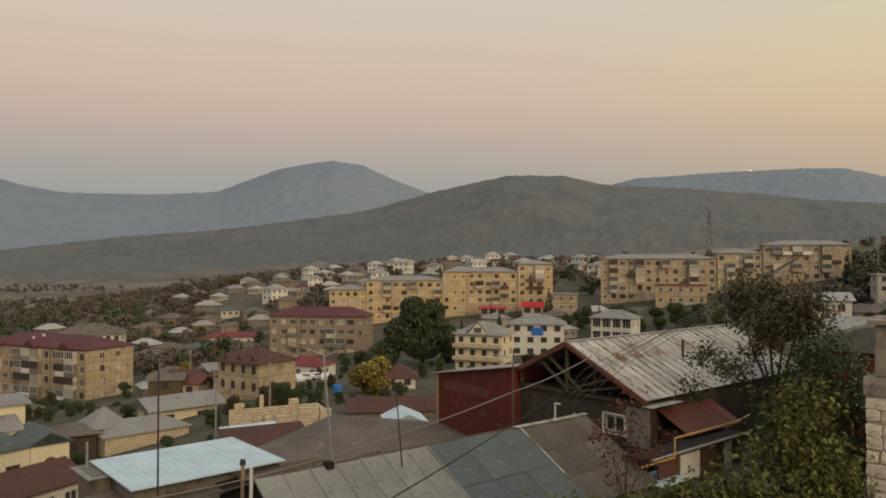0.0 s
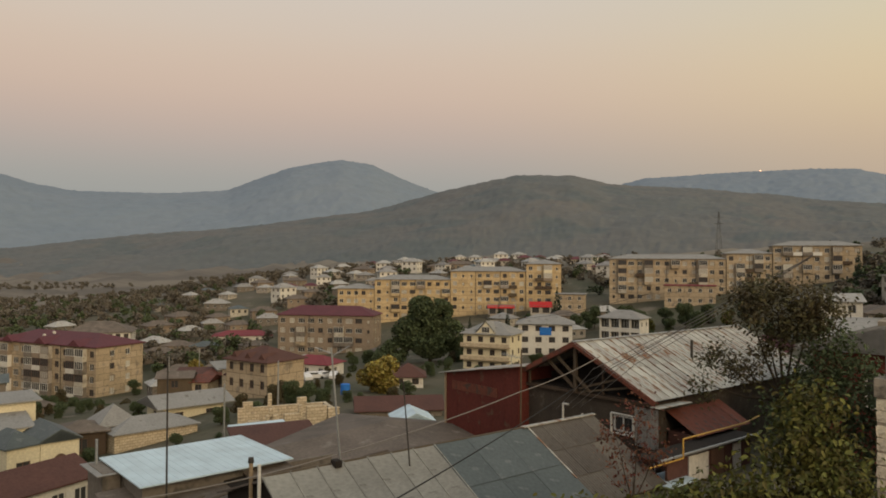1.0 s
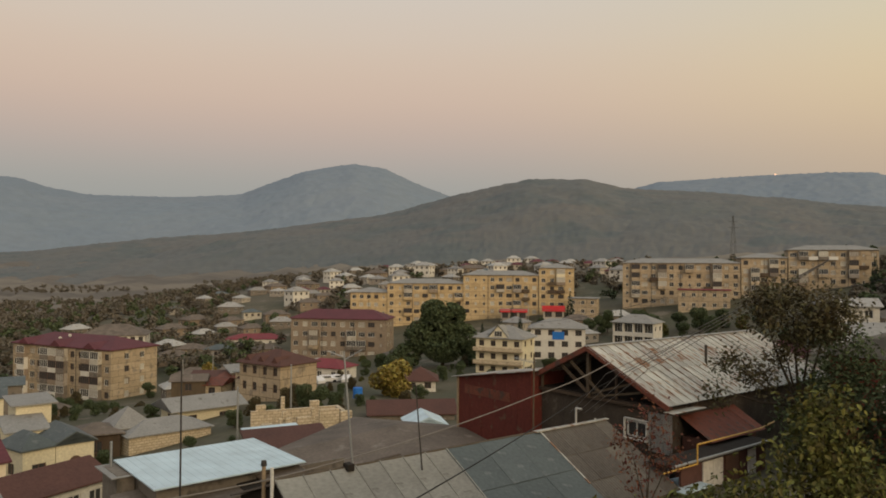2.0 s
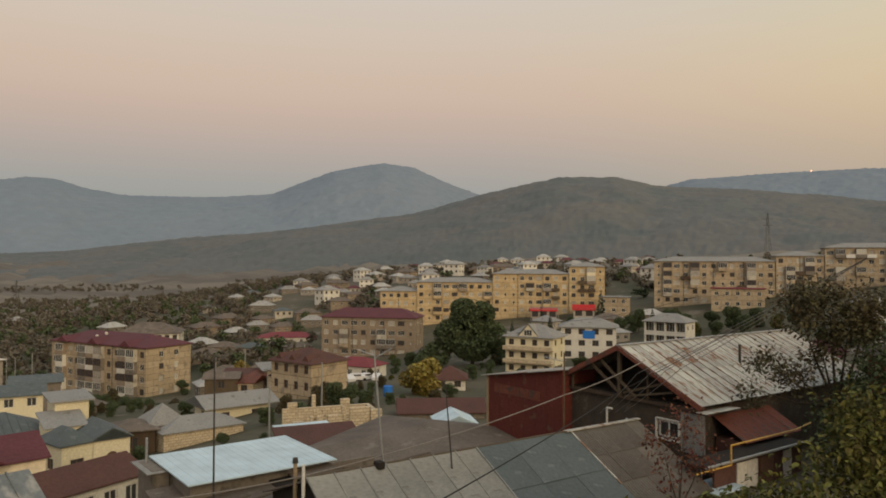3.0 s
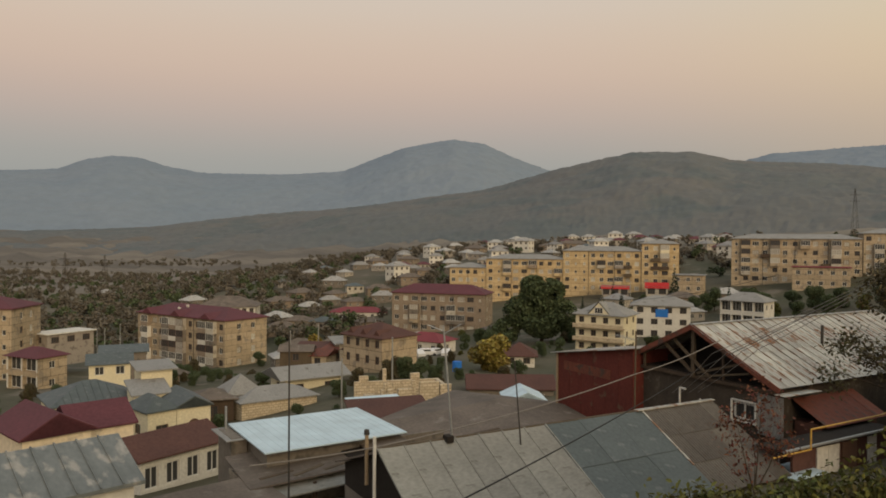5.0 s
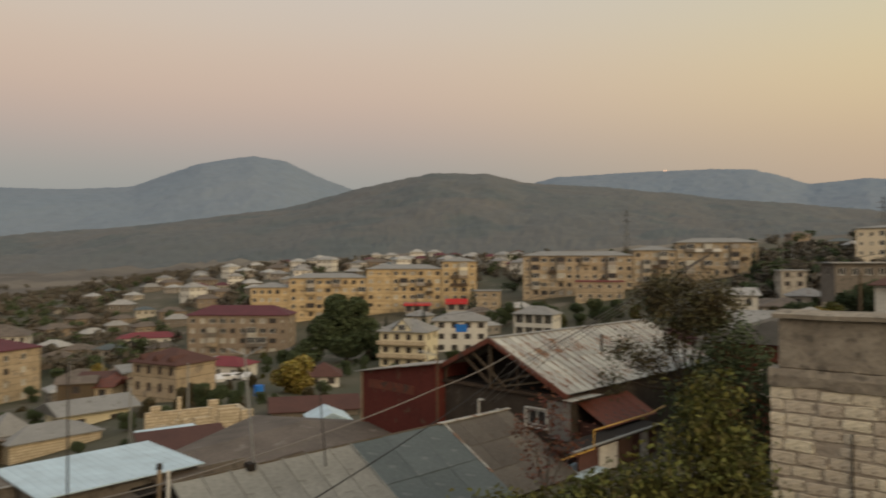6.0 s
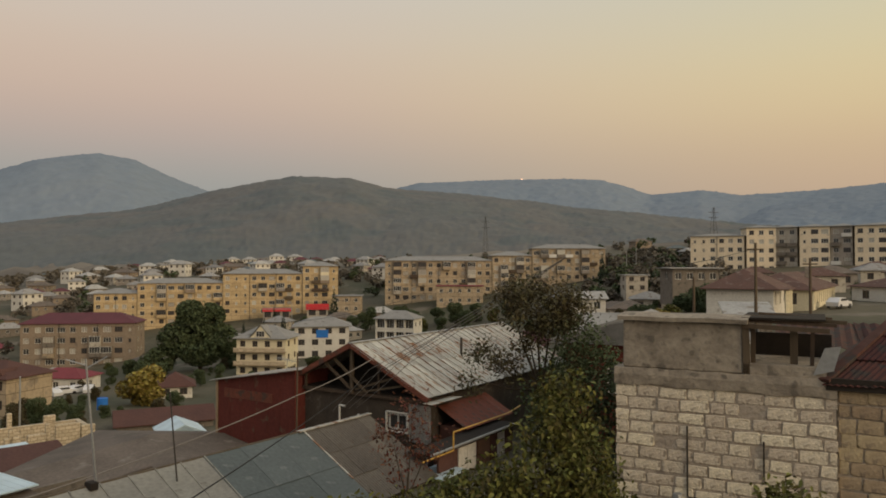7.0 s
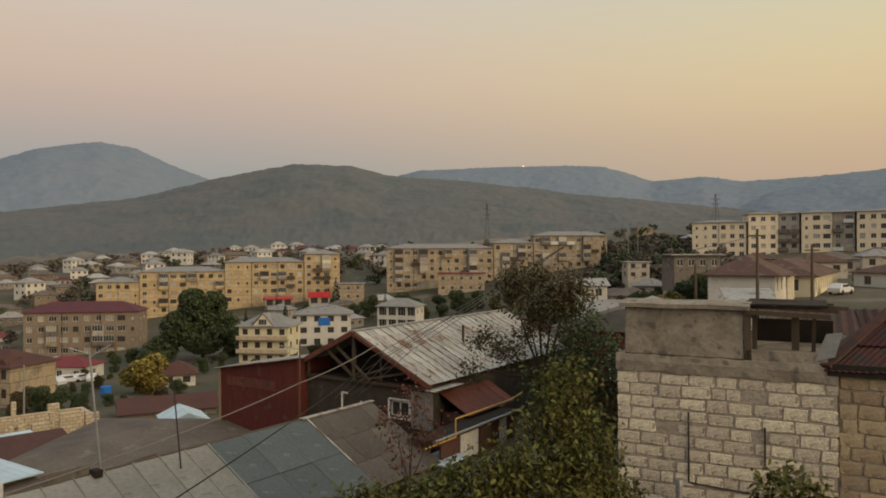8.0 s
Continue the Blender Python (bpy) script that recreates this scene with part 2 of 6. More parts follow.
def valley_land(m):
    """Out in the valley the land turns to dry fields and strips of brown wood, in tones paled for haze."""
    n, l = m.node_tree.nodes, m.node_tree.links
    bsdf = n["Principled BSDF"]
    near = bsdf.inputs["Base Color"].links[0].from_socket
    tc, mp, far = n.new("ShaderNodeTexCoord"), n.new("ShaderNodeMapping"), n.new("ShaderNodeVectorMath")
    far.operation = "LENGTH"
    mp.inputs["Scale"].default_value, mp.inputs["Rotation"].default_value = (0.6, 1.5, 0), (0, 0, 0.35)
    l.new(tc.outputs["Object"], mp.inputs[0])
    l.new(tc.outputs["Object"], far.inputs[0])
    # Distance from the eye brings in the field tones with their painted haze.
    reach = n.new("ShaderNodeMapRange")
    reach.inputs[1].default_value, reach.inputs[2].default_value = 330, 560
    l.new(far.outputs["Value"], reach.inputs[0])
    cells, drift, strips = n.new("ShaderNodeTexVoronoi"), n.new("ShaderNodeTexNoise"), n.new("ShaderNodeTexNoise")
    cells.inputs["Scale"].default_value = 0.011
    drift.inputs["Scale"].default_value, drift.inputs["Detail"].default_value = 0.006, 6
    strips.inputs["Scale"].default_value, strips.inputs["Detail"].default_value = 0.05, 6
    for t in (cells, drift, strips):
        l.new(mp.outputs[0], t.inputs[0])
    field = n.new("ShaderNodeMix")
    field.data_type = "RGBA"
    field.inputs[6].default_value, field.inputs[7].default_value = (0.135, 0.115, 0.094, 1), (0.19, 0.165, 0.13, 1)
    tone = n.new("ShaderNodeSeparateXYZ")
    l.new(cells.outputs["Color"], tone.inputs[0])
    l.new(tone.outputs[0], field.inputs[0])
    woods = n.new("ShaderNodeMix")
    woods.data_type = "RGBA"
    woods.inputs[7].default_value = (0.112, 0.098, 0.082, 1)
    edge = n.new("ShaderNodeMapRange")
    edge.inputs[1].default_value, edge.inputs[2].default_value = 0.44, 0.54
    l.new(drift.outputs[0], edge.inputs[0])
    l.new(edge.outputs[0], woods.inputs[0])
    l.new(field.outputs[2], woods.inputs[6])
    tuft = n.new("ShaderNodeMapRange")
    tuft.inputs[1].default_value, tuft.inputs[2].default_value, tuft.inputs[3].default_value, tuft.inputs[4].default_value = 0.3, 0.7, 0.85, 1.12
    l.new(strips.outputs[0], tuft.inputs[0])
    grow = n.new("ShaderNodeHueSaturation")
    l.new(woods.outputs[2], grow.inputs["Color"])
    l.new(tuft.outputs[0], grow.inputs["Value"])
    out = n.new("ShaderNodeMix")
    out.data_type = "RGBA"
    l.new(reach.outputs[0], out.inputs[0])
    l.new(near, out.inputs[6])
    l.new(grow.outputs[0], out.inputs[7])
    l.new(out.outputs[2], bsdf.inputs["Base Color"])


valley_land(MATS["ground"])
glass = bpy.data.materials.new("window_glass")
glass.use_nodes = True
gb = glass.node_tree.nodes["Principled BSDF"]
gb.inputs["Base Color"].default_value, gb.inputs["Roughness"].default_value = (0.05, 0.05, 0.05, 1), 0.15
MATS["window_glass"] = glass
car_paint = bpy.data.materials.new("car_paint")
car_paint.use_nodes = True
gb = car_paint.node_tree.nodes["Principled BSDF"]
gb.inputs["Base Color"].default_value, gb.inputs["Roughness"].default_value = (0.6, 0.6, 0.6, 1), 0.3
MATS["car_paint"] = car_paint

# ---------------------------------------------------------------- helpers


def spot(bearing, r):
    """The plan position at a bearing (degrees, to the right of straight ahead) and a distance."""
    return r * math.sin(radians(bearing)), r * math.cos(radians(bearing))


def part(name, bm, material, parent=None, label="", smooth=False):
    """Links a bmesh (or a ready mesh) as one mesh object under a thing or a part."""
    if isinstance(bm, bmesh.types.BMesh):
        me = bpy.data.meshes.new(name)
        bm.to_mesh(me)
        bm.free()
    else:
        me = bm
    if material and not me.materials:
        me.materials.append(MATS[material])
    if smooth:
        me.polygons.foreach_set("use_smooth", [True] * len(me.polygons))
    ob = new(name, me)
    if parent:
        ob.parent = parent
    if label:
        tagged(ob, label)
    return ob


def thing(name, m, label, category, group=""):
    ob = new(name)
    ob.matrix_world = m
    return tagged(ob, label, category, group)


def box(bm, x0, x1, y0, y1, z0, z1, m=None, bevel=0.0):
    vs = [bm.verts.new(c) for c in ((x0, y0, z0), (x1, y0, z0), (x1, y1, z0), (x0, y1, z0), (x0, y0, z1), (x1, y0, z1), (x1, y1, z1), (x0, y1, z1))]
    fs = [bm.faces.new([vs[i] for i in q]) for q in ((3, 2, 1, 0), (4, 5, 6, 7), (0, 1, 5, 4), (1, 2, 6, 5), (2, 3, 7, 6), (3, 0, 4, 7))]
    if m is not None:
        for v in vs:
            v.co = m @ v.co
    if bevel:
        es = list({e for f in fs for e in f.edges})
        bmesh.ops.bevel(bm, geom=es, offset=bevel, segments=1, affect="EDGES")
    return vs


def boxed(x0, x1, y0, y1, z0, z1, m=None, bevel=0.0):
    bm = bmesh.new()
    box(bm, x0, x1, y0, y1, z0, z1, m, bevel)
    return bm


def rod(bm, a, b, r, r2=None, sides=7):
    """A round bar from a to b."""
    a, b = Vector(a), Vector(b)
    q = (b - a).to_track_quat("Z", "Y")
    rings = []
    for p, rad in ((a, r), (b, r if r2 is None else r2)):
        rings.append([bm.verts.new(p + q @ Vector((rad * math.cos(k * math.tau / sides), rad * math.sin(k * math.tau / sides), 0))) for k in range(sides)])
    for k in range(sides):
        bm.faces.new((rings[0][k], rings[0][(k + 1) % sides], rings[1][(k + 1) % sides], rings[1][k]))
    bm.faces.new(rings[0][::-1])
    bm.faces.new(rings[1])


def beam(bm, a, b, w, h):
    """A squared timber from a to b."""
    a, b = Vector(a), Vector(b)
    q = (b - a).to_track_quat("Z", "Y").to_matrix().to_4x4()
    box(bm, -w / 2, w / 2, -h / 2, h / 2, 0, (b - a).length, Matrix.Translation(a) @ q)


def wall_with_openings(bm, m, length, z0, z1, openings, reveal=0.22):
    """A facade in the local plane y = 0, seen from -y, with openings (u0, u1, z0, z1) that go in by the reveal."""
    us = sorted({0.0, length, *[round(o[0], 3) for o in openings], *[round(o[1], 3) for o in openings]})
    zs = sorted({z0, z1, *[round(o[2], 3) for o in openings], *[round(o[3], 3) for o in openings]})
    holes = [tuple(round(c, 3) for c in o) for o in openings]
    verts = {}

    def v(u, z, y=0.0):
        k = (u, z, y)
        if k not in verts:
            verts[k] = bm.verts.new(m @ Vector((u, y, z)))
        return verts[k]

    taken = set()
    for h in holes:
        for i in range(len(us) - 1):
            if us[i] >= h[0] - 1e-6 and us[i + 1] <= h[1] + 1e-6:
                for j in range(len(zs) - 1):
                    if zs[j] >= h[2] - 1e-6 and zs[j + 1] <= h[3] + 1e-6:
                        taken.add((i, j))
    for i in range(len(us) - 1):
        for j in range(len(zs) - 1):
            if (i, j) not in taken:
                bm.faces.new((v(us[i], zs[j]), v(us[i + 1], zs[j]), v(us[i + 1], zs[j + 1]), v(us[i], zs[j + 1])))
    for a, b, c, d in holes:
        o = [m @ Vector(p) for p in ((a, 0, c), (b, 0, c), (b, 0, d), (a, 0, d))]
        n = [m @ Vector(p) for p in ((a, reveal, c), (b, reveal, c), (b, reveal, d), (a, reveal, d))]
        ov, nv = [bm.verts.new(p) for p in o], [bm.verts.new(p) for p in n]
        for k in range(4):
            bm.faces.new((ov[k], ov[(k + 1) % 4], nv[(k + 1) % 4], nv[k]))


MESHES = {}


def window_mesh(w, h, panes):
    key = ("window", round(w, 2), round(h, 2), panes)
    if key not in MESHES:
        bm = bmesh.new()
        t, d = 0.08, 0.08
        us = [-w / 2, -w / 2 + t]
        for k in range(1, panes):
            us += [-w / 2 + w * k / panes - t * 0.4, -w / 2 + w * k / panes + t * 0.4]
        us += [w / 2 - t, w / 2]
        zs = [0, t, h - t, h]
        grid = [[bm.verts.new((u, 0, z)) for z in zs] for u in us]
        faces = [bm.faces.new((grid[i][j], grid[i + 1][j], grid[i + 1][j + 1], grid[i][j + 1])) for i in range(len(us) - 1) for j in range(3) if i % 2 == 0 or j != 1]
        back = bmesh.ops.extrude_face_region(bm, geom=faces)
        bmesh.ops.translate(bm, vec=(0, d, 0), verts=[g for g in back["geom"] if isinstance(g, bmesh.types.BMVert)])
        me = bpy.data.meshes.new("window")
        bm.to_mesh(me)
        bm.free()
        bp = boxed(-w / 2 + t * 0.5, w / 2 - t * 0.5, 0.045, 0.055, t * 0.5, h - t * 0.5)
        pm = bpy.data.meshes.new("pane")
        bp.to_mesh(pm)
        bp.free()
        MESHES[key] = (me, pm)
    return MESHES[key]


def add_window(parent, m, w, h, frame_mat="white_paint", pane_mat="window_glass", panes=2):
    me, pm = window_mesh(w, h, panes)
    made = []
    for name, base, material in (("window", me, frame_mat), ("pane", pm, pane_mat)):
        key = (name, base.name, material)
        if key not in MESHES:
            copy = base.copy()
            copy.materials.append(MATS[material])
            MESHES[key] = copy
        made.append(MESHES[key])
    win = new("window", made[0])
    win.parent = parent
    win.matrix_basis = m
    pane = new("pane", made[1])
    pane.parent = win
    return win


def hip_roof(L, W, z, rise, over=0.5, thick=0.14, ridge=None, gable=False, along=None):
    """A roof over a plan of L by W (from the corner at the origin), hipped or gabled, with a thickness."""
    bm = bmesh.new()
    x0, x1, y0, y1 = -over, L + over, -over, W + over
    along = L >= W if along is None else along
    if along:
        run = 0 if gable else (min(W / 2 + over, L / 2 + over - 0.2) if ridge is None else (L - ridge) / 2 + over)
        a, b = (x0 + run, W / 2), (x1 - run, W / 2)
    else:
        run = 0 if gable else (min(L / 2 + over, W / 2 + over - 0.2) if ridge is None else (W - ridge) / 2 + over)
        a, b = (L / 2, y0 + run), (L / 2, y1 - run)
    low = [(x0, y0), (x1, y0), (x1, y1), (x0, y1)]
    for dz in (0.0, -thick):
        c = [bm.verts.new((x, y, z + dz)) for x, y in low]
        r = [bm.verts.new((x, y, z + rise + dz)) for x, y in (a, b)]
        if along:
            fs = [(c[0], c[1], r[1], r[0]), (c[2], c[3], r[0], r[1]), (c[1], c[2], r[1]), (c[3], c[0], r[0])]
        else:
            fs = [(c[0], c[1], r[0]), (c[1], c[2], r[1], r[0]), (c[2], c[3], r[1]), (c[3], c[0], r[0], r[1])]
        for f in fs:
            bm.faces.new(f if dz == 0 else f[::-1])
        if dz == 0:
            top = c
    for k in range(4):
        bm.faces.new((top[(k + 1) % 4], top[k], c[k], c[(k + 1) % 4]))
    return bm


def wall_shell(bm, L, W, z0, z1, front=(), right=(), back=(), left=(), reveal=0.22):
    """Four outer walls round a plan of L by W, each with its openings."""
    wall_with_openings(bm, Matrix(), L, z0, z1, front, reveal)
    wall_with_openings(bm, pose(L, 0, 0, 0, 0, 90), W, z0, z1, right, reveal)
    wall_with_openings(bm, pose(L, W, 0, 0, 0, 180), L, z0, z1, back, reveal)
    wall_with_openings(bm, pose(0, W, 0, 0, 0, 270), W, z0, z1, left, reveal)


def facing(p0, p1, z):
    """The pose of a building whose front runs from p0 to p1 as seen from outside, and its length."""
    d = Vector(p1) - Vector(p0)
    return pose(p0[0], p0[1], z, 0, 0, math.degrees(math.atan2(d.y, d.x))), d.length

# ---------------------------------------------------------------- ground and hills
R_AT = (10, 20, 33, 50, 75, 105, 150, 200, 280, 400, 600, 900, 1500, 2300)
LAND = {
    -40: (34.5, 30, 26.8, 23, 20, 17, 13, 9, 6, 6, 2, 0, 20, 55),
    -27: (34.5, 30, 27, 23.5, 19.8, 16.3, 12.0, 6.0, 6, 14, 5, 1, 20, 58),
    -13: (34.5, 31, 29, 25, 22.5, 21.0, 17.0, 8.5, 11.5, 27, 32, 18, 40, 75),
    0: (34.8, 31.5, 30.2, 26, 22.5, 19.5, 16, 15.2, 18.5, 35, 40, 30, 60, 100),
    10: (35, 32, 30.6, 28, 25, 21.5, 17, 15.5, 24, 36, 42, 35, 60, 100),
    22: (35, 33, 31, 30, 28, 25, 21, 20, 30, 42, 50, 45, 60, 90),
    31: (35, 33.5, 32.5, 32, 31, 30, 29.5, 30, 36, 49, 55, 52, 62, 85),
    40: (35, 34, 34, 34, 34, 33.6, 34.5, 36, 40, 51, 60, 62, 65, 80),
}


def ground_z(x, y):
    """The height of the land at a plan position (arrays too)."""
    x, y = np.asarray(x, float), np.asarray(y, float)
    total = 0.0
    keys = np.array(sorted(LAND))
    rows = np.array([LAND[k] for k in keys], float)
    bearing = np.degrees(np.arctan2(x, y))
    bearing = np.where(np.abs(bearing) > 90, np.sign(bearing) * (180 - np.abs(bearing)), bearing)
    radius = np.maximum(np.hypot(x, y), 0.5)
    for db in (-5, -2.5, 0, 2.5, 5):
        for fr in (0.9, 1.0, 1.1):
            b = np.clip(bearing + db, keys[0], keys[-1] - 1e-6)
            k = np.clip(np.searchsorted(keys, b, side="right") - 1, 0, len(keys) - 2)
            s = (b - keys[k]) / (keys[k + 1] - keys[k])
            r = np.clip(np.log(radius * fr), np.log(R_AT[0]), np.log(R_AT[-1]) - 1e-6)
            lr = np.log(np.array(R_AT))
            j = np.clip(np.searchsorted(lr, r, side="right") - 1, 0, len(R_AT) - 2)
            q = (r - lr[j]) / (lr[j + 1] - lr[j])
            total = total + (rows[k, j] * (1 - q) + rows[k, j + 1] * q) * (1 - s) + (rows[k + 1, j] * (1 - q) + rows[k + 1, j + 1] * q) * s
    z = total / 15
    near = np.clip((radius - 3.0) / 6.0, 0, 1)
    near = near * near * (3 - 2 * near)
    return 38.3 * (1 - near) + z * near


def sheet(name, xs, ys, zs, material, label, category):
    """A quad sheet over a grid of positions, of kind structure."""
    n, k = xs.shape
    verts = np.stack([xs, ys, zs], -1).reshape(-1, 3)
    idx = np.arange(n * k).reshape(n, k)
    faces = np.stack([idx[:-1, :-1], idx[:-1, 1:], idx[1:, 1:], idx[1:, :-1]], -1).reshape(-1, 4)
    me = bpy.data.meshes.new(name)
    me.from_pydata(verts.tolist(), [], faces.tolist())
    me.materials.append(MATS[material])
    me.polygons.foreach_set("use_smooth", [True] * len(me.polygons))
    return tagged(new(name, me), label, category, kind="structure")


def ruffle(x, y, size):
    return np.array([noise.fractal(Vector((a / size, b / size, 3.7)), 0.9, 2.1, 5) for a, b in zip(x.ravel(), y.ravel())]).reshape(x.shape)


bear = np.radians(np.concatenate([np.arange(-180, -60, 6.0), np.arange(-60, 60, 0.8), np.arange(60, 180.1, 6.0)]))
rad = np.concatenate([[0.01, 2, 3.5, 5], np.geomspace(6.5, 4700, 120)])
gx, gy = rad[:, None] * np.sin(bear), rad[:, None] * np.cos(bear) - 1.5
gz = ground_z(gx, gy)
rough = ruffle(gx, gy, 40.0)
gz = gz + rough * np.clip((rad[:, None] - 12) / 250, 0, 3.0) * np.clip(rad[:, None] / 400, 0.4, 4)
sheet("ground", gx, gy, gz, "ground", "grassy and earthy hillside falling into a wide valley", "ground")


def hills(name, r0, r1, crest, material, label, rough_amp, size, woods=3.0):
    """A range whose crest stands at r1, with its foot at r0; crest: bearing and elevation in degrees."""
    b = np.arange(-75, 75.01, 0.16)
    kb, ke = np.array([c[0] for c in crest]), np.array([c[1] for c in crest])
    fine_b = np.arange(-80, 80, 0.1)
    fine_e = np.interp(fine_b, kb, ke)
    ker = np.hanning(11)
    fine_e = np.convolve(np.pad(fine_e, 5, mode="edge"), ker / ker.sum(), mode="valid")
    e = np.interp(b, fine_b, fine_e)
    v = np.linspace(0, 1, 90)[:, None]
    r = r0 + (r1 - r0) * v
    x, y = r * np.sin(np.radians(b)), r * np.cos(np.radians(b))
    top = EYE + r1 * np.tan(np.radians(e))
    foot = ground_z(x[:1], y[:1]) - 25
    z = foot + (top - foot) * (0.25 * v + 0.75 * np.sin(v * math.pi / 2) ** 1.25)
    z = z + ruffle(x, y, size) * rough_amp * np.sin(np.clip(v, 0, 1) * math.pi) + ruffle(x, y, size * 0.13) * rough_amp * 0.1
    tops = np.random.default_rng(len(label)).normal(0, 1, z.shape)
    z = z + woods * (tops + 0.6 * np.roll(tops, 1, 1)) * np.clip(v * 6, 0, 1) * 0.6
    back = [(r1 * 1.06, 0.93), (r1 * 1.12, 0.6)]
    for rb, f in back:
        x = np.vstack([x, rb * np.sin(np.radians(b))])
        y = np.vstack([y, rb * np.cos(np.radians(b))])
        z = np.vstack([z, foot + (top - foot) * f])
    return sheet(name, x, y, z, material, label, "hill")


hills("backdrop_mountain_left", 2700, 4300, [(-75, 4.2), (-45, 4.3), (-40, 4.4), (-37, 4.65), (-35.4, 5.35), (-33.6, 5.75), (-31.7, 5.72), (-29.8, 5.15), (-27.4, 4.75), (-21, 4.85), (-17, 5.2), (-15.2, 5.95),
      (-12.3, 7.05), (-8.6, 7.7), (-6.3, 7.4), (-3.7, 6.25), (-1.1, 5.25), (4, 4), (12, 2), (75, 1)], "hazed_mountain", "hazy blue-grey wooded mountain range behind the valley", 26, 700, 2.5)
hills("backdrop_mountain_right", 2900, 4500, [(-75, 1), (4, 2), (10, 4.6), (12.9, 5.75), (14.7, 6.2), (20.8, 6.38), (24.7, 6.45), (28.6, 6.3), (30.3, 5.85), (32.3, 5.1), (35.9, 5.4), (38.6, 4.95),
      (43.7, 5.1), (47.7, 5.4), (58, 6), (75, 5)], "hazed_mountain", "hazy flat-topped mountain ridge under the yellow sky", 26, 700)
hills("backdrop_mountain_spur", 2700, 3800, [(-75, 1), (30, 1.5), (35.6, 2.4), (38.3, 3.3), (40.4, 4.1), (43.3, 4.6), (47.5, 4.9), (58, 5.4), (75, 5)], "hazed_mountain", "hazy wooded spur before the far ridge", 22, 600)
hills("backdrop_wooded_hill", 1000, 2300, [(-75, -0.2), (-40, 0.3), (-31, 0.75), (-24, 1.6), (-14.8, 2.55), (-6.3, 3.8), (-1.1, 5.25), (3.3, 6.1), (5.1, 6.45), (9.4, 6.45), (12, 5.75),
      (17.7, 5.4), (25.3, 4.45), (31.1, 3.75), (38.2, 2.85), (48, 2.2), (75, 2)], "hazed_forest_hill", "long dark hill covered with brown autumn woods", 24, 420, 1.4)

# ---------------------------------------------------------------- the apartment blocks


def apartment(p0, p1, z, floors, depth, walls, roof, label, group="", bays=None, rise=1.6, storey=2.95, balconies=(), end_windows=2, seed=1, dark=0.3, roof_over=0.5, loggias=(), gables=()):
    """A long block of flats: a wall with openings, a window in each, balconies and a roof."""
    rng = random.Random(seed)
    m, L = facing(p0, p1, z)
    b = thing("apartment_building", m, label, "building", group)
    bays = bays or max(2, round(L / 3.1))
    step = L / bays
    front, ends = [], []
    H = floors * storey + 0.5
    widths = [rng.choice((1.5, 1.5, 0.8, 2.1, 1.5)) for _ in range(bays)]
    for f in range(floors):
        for k in range(bays):
            w = min(widths[k], step - 0.6)
            zc = 0.9 + f * storey
            front.append((k * step + step / 2 - w / 2, k * step + step / 2 + w / 2, zc, zc + (1.5 if w > 1 else 1.1)))
        for k in range(end_windows):
            c = depth * (k + 1) / (end_windows + 1)
            ends.append((c - 0.65, c + 0.65, 0.9 + f * storey, 0.9 + f * storey + 1.4))
    bm = bmesh.new()
    wall_shell(bm, L, depth, -6.0, H, front, ends, (), ends)
    part("wall", bm, walls, b)
    turn = (Matrix(), pose(L, 0, 0, 0, 0, 90), pose(0, depth, 0, 0, 0, 270))
    for side, opens in zip(turn, (front, ends, ends)):
        for u0, u1, z0, z1 in opens:
            w, h = u1 - u0, z1 - z0
            fm = "white_paint" if rng.random() > dark else "brown_paint"
            pm = "curtain" if rng.random() < 0.3 else "window_glass"
            add_window(b, side @ pose((u0 + u1) / 2, 0.12, z0), w, h, fm, pm, 1 if w < 1 else (3 if w > 1.9 else 2))
    if roof:
        part("roof", hip_roof(L, depth, H, rise, roof_over, 0.2), roof, b)
    else:
        part("roof", boxed(-0.3, L + 0.3, -0.3, depth + 0.3, H, H + 0.35, bevel=0.04), "concrete", b)
    for s in range(1, int(L // 13) + 1):
        bm = bmesh.new()
        x = L * s / (int(L // 13) + 1)
        rod(bm, (x, -0.09, -2), (x, -0.09, H), 0.07)
        part("drainpipe", bm, "iron", b)
    for k, f, material in balconies:
        x, zb = k * step + step / 2, f * storey + 0.1
        w = step - 0.25
        bb = bmesh.new()
        box(bb, x - w / 2, x + w / 2, -1.1, 0, zb - 0.15, zb)
        box(bb, x - w / 2, x + w / 2, -1.1, -1.02, zb, zb + 1.0)
        box(bb, x - w / 2, x - w / 2 + 0.08, -1.02, 0, zb, zb + 1.0)
        box(bb, x + w / 2 - 0.08, x + w / 2, -1.02, 0, zb, zb + 1.0)
        part("balcony", bb, material, b)
    for k, f, material in loggias:
        x, zb, w = k * step + step / 2, f * storey + 0.1, step - 0.12
        bb = bmesh.new()
        box(bb, x - w / 2, x + w / 2, -1.15, 0, zb - 0.15, zb)
        box(bb, x - w / 2, x + w / 2, -1.15, -1.0, zb, zb + 1.0)
        box(bb, x - w / 2, x - w / 2 + 0.12, -1.0, 0, zb, zb + storey - 0.15)
        box(bb, x + w / 2 - 0.12, x + w / 2, -1.0, 0, zb, zb + storey - 0.15)
        lg = part("glazed_balcony", bb, material, b)
        add_window(lg, pose(x, -1.1, zb + 1.0), w - 0.04, storey - 1.2, "white_paint" if rng.random() > 0.35 else "brown_paint", "curtain" if rng.random() < 0.35 else "window_glass", 4)
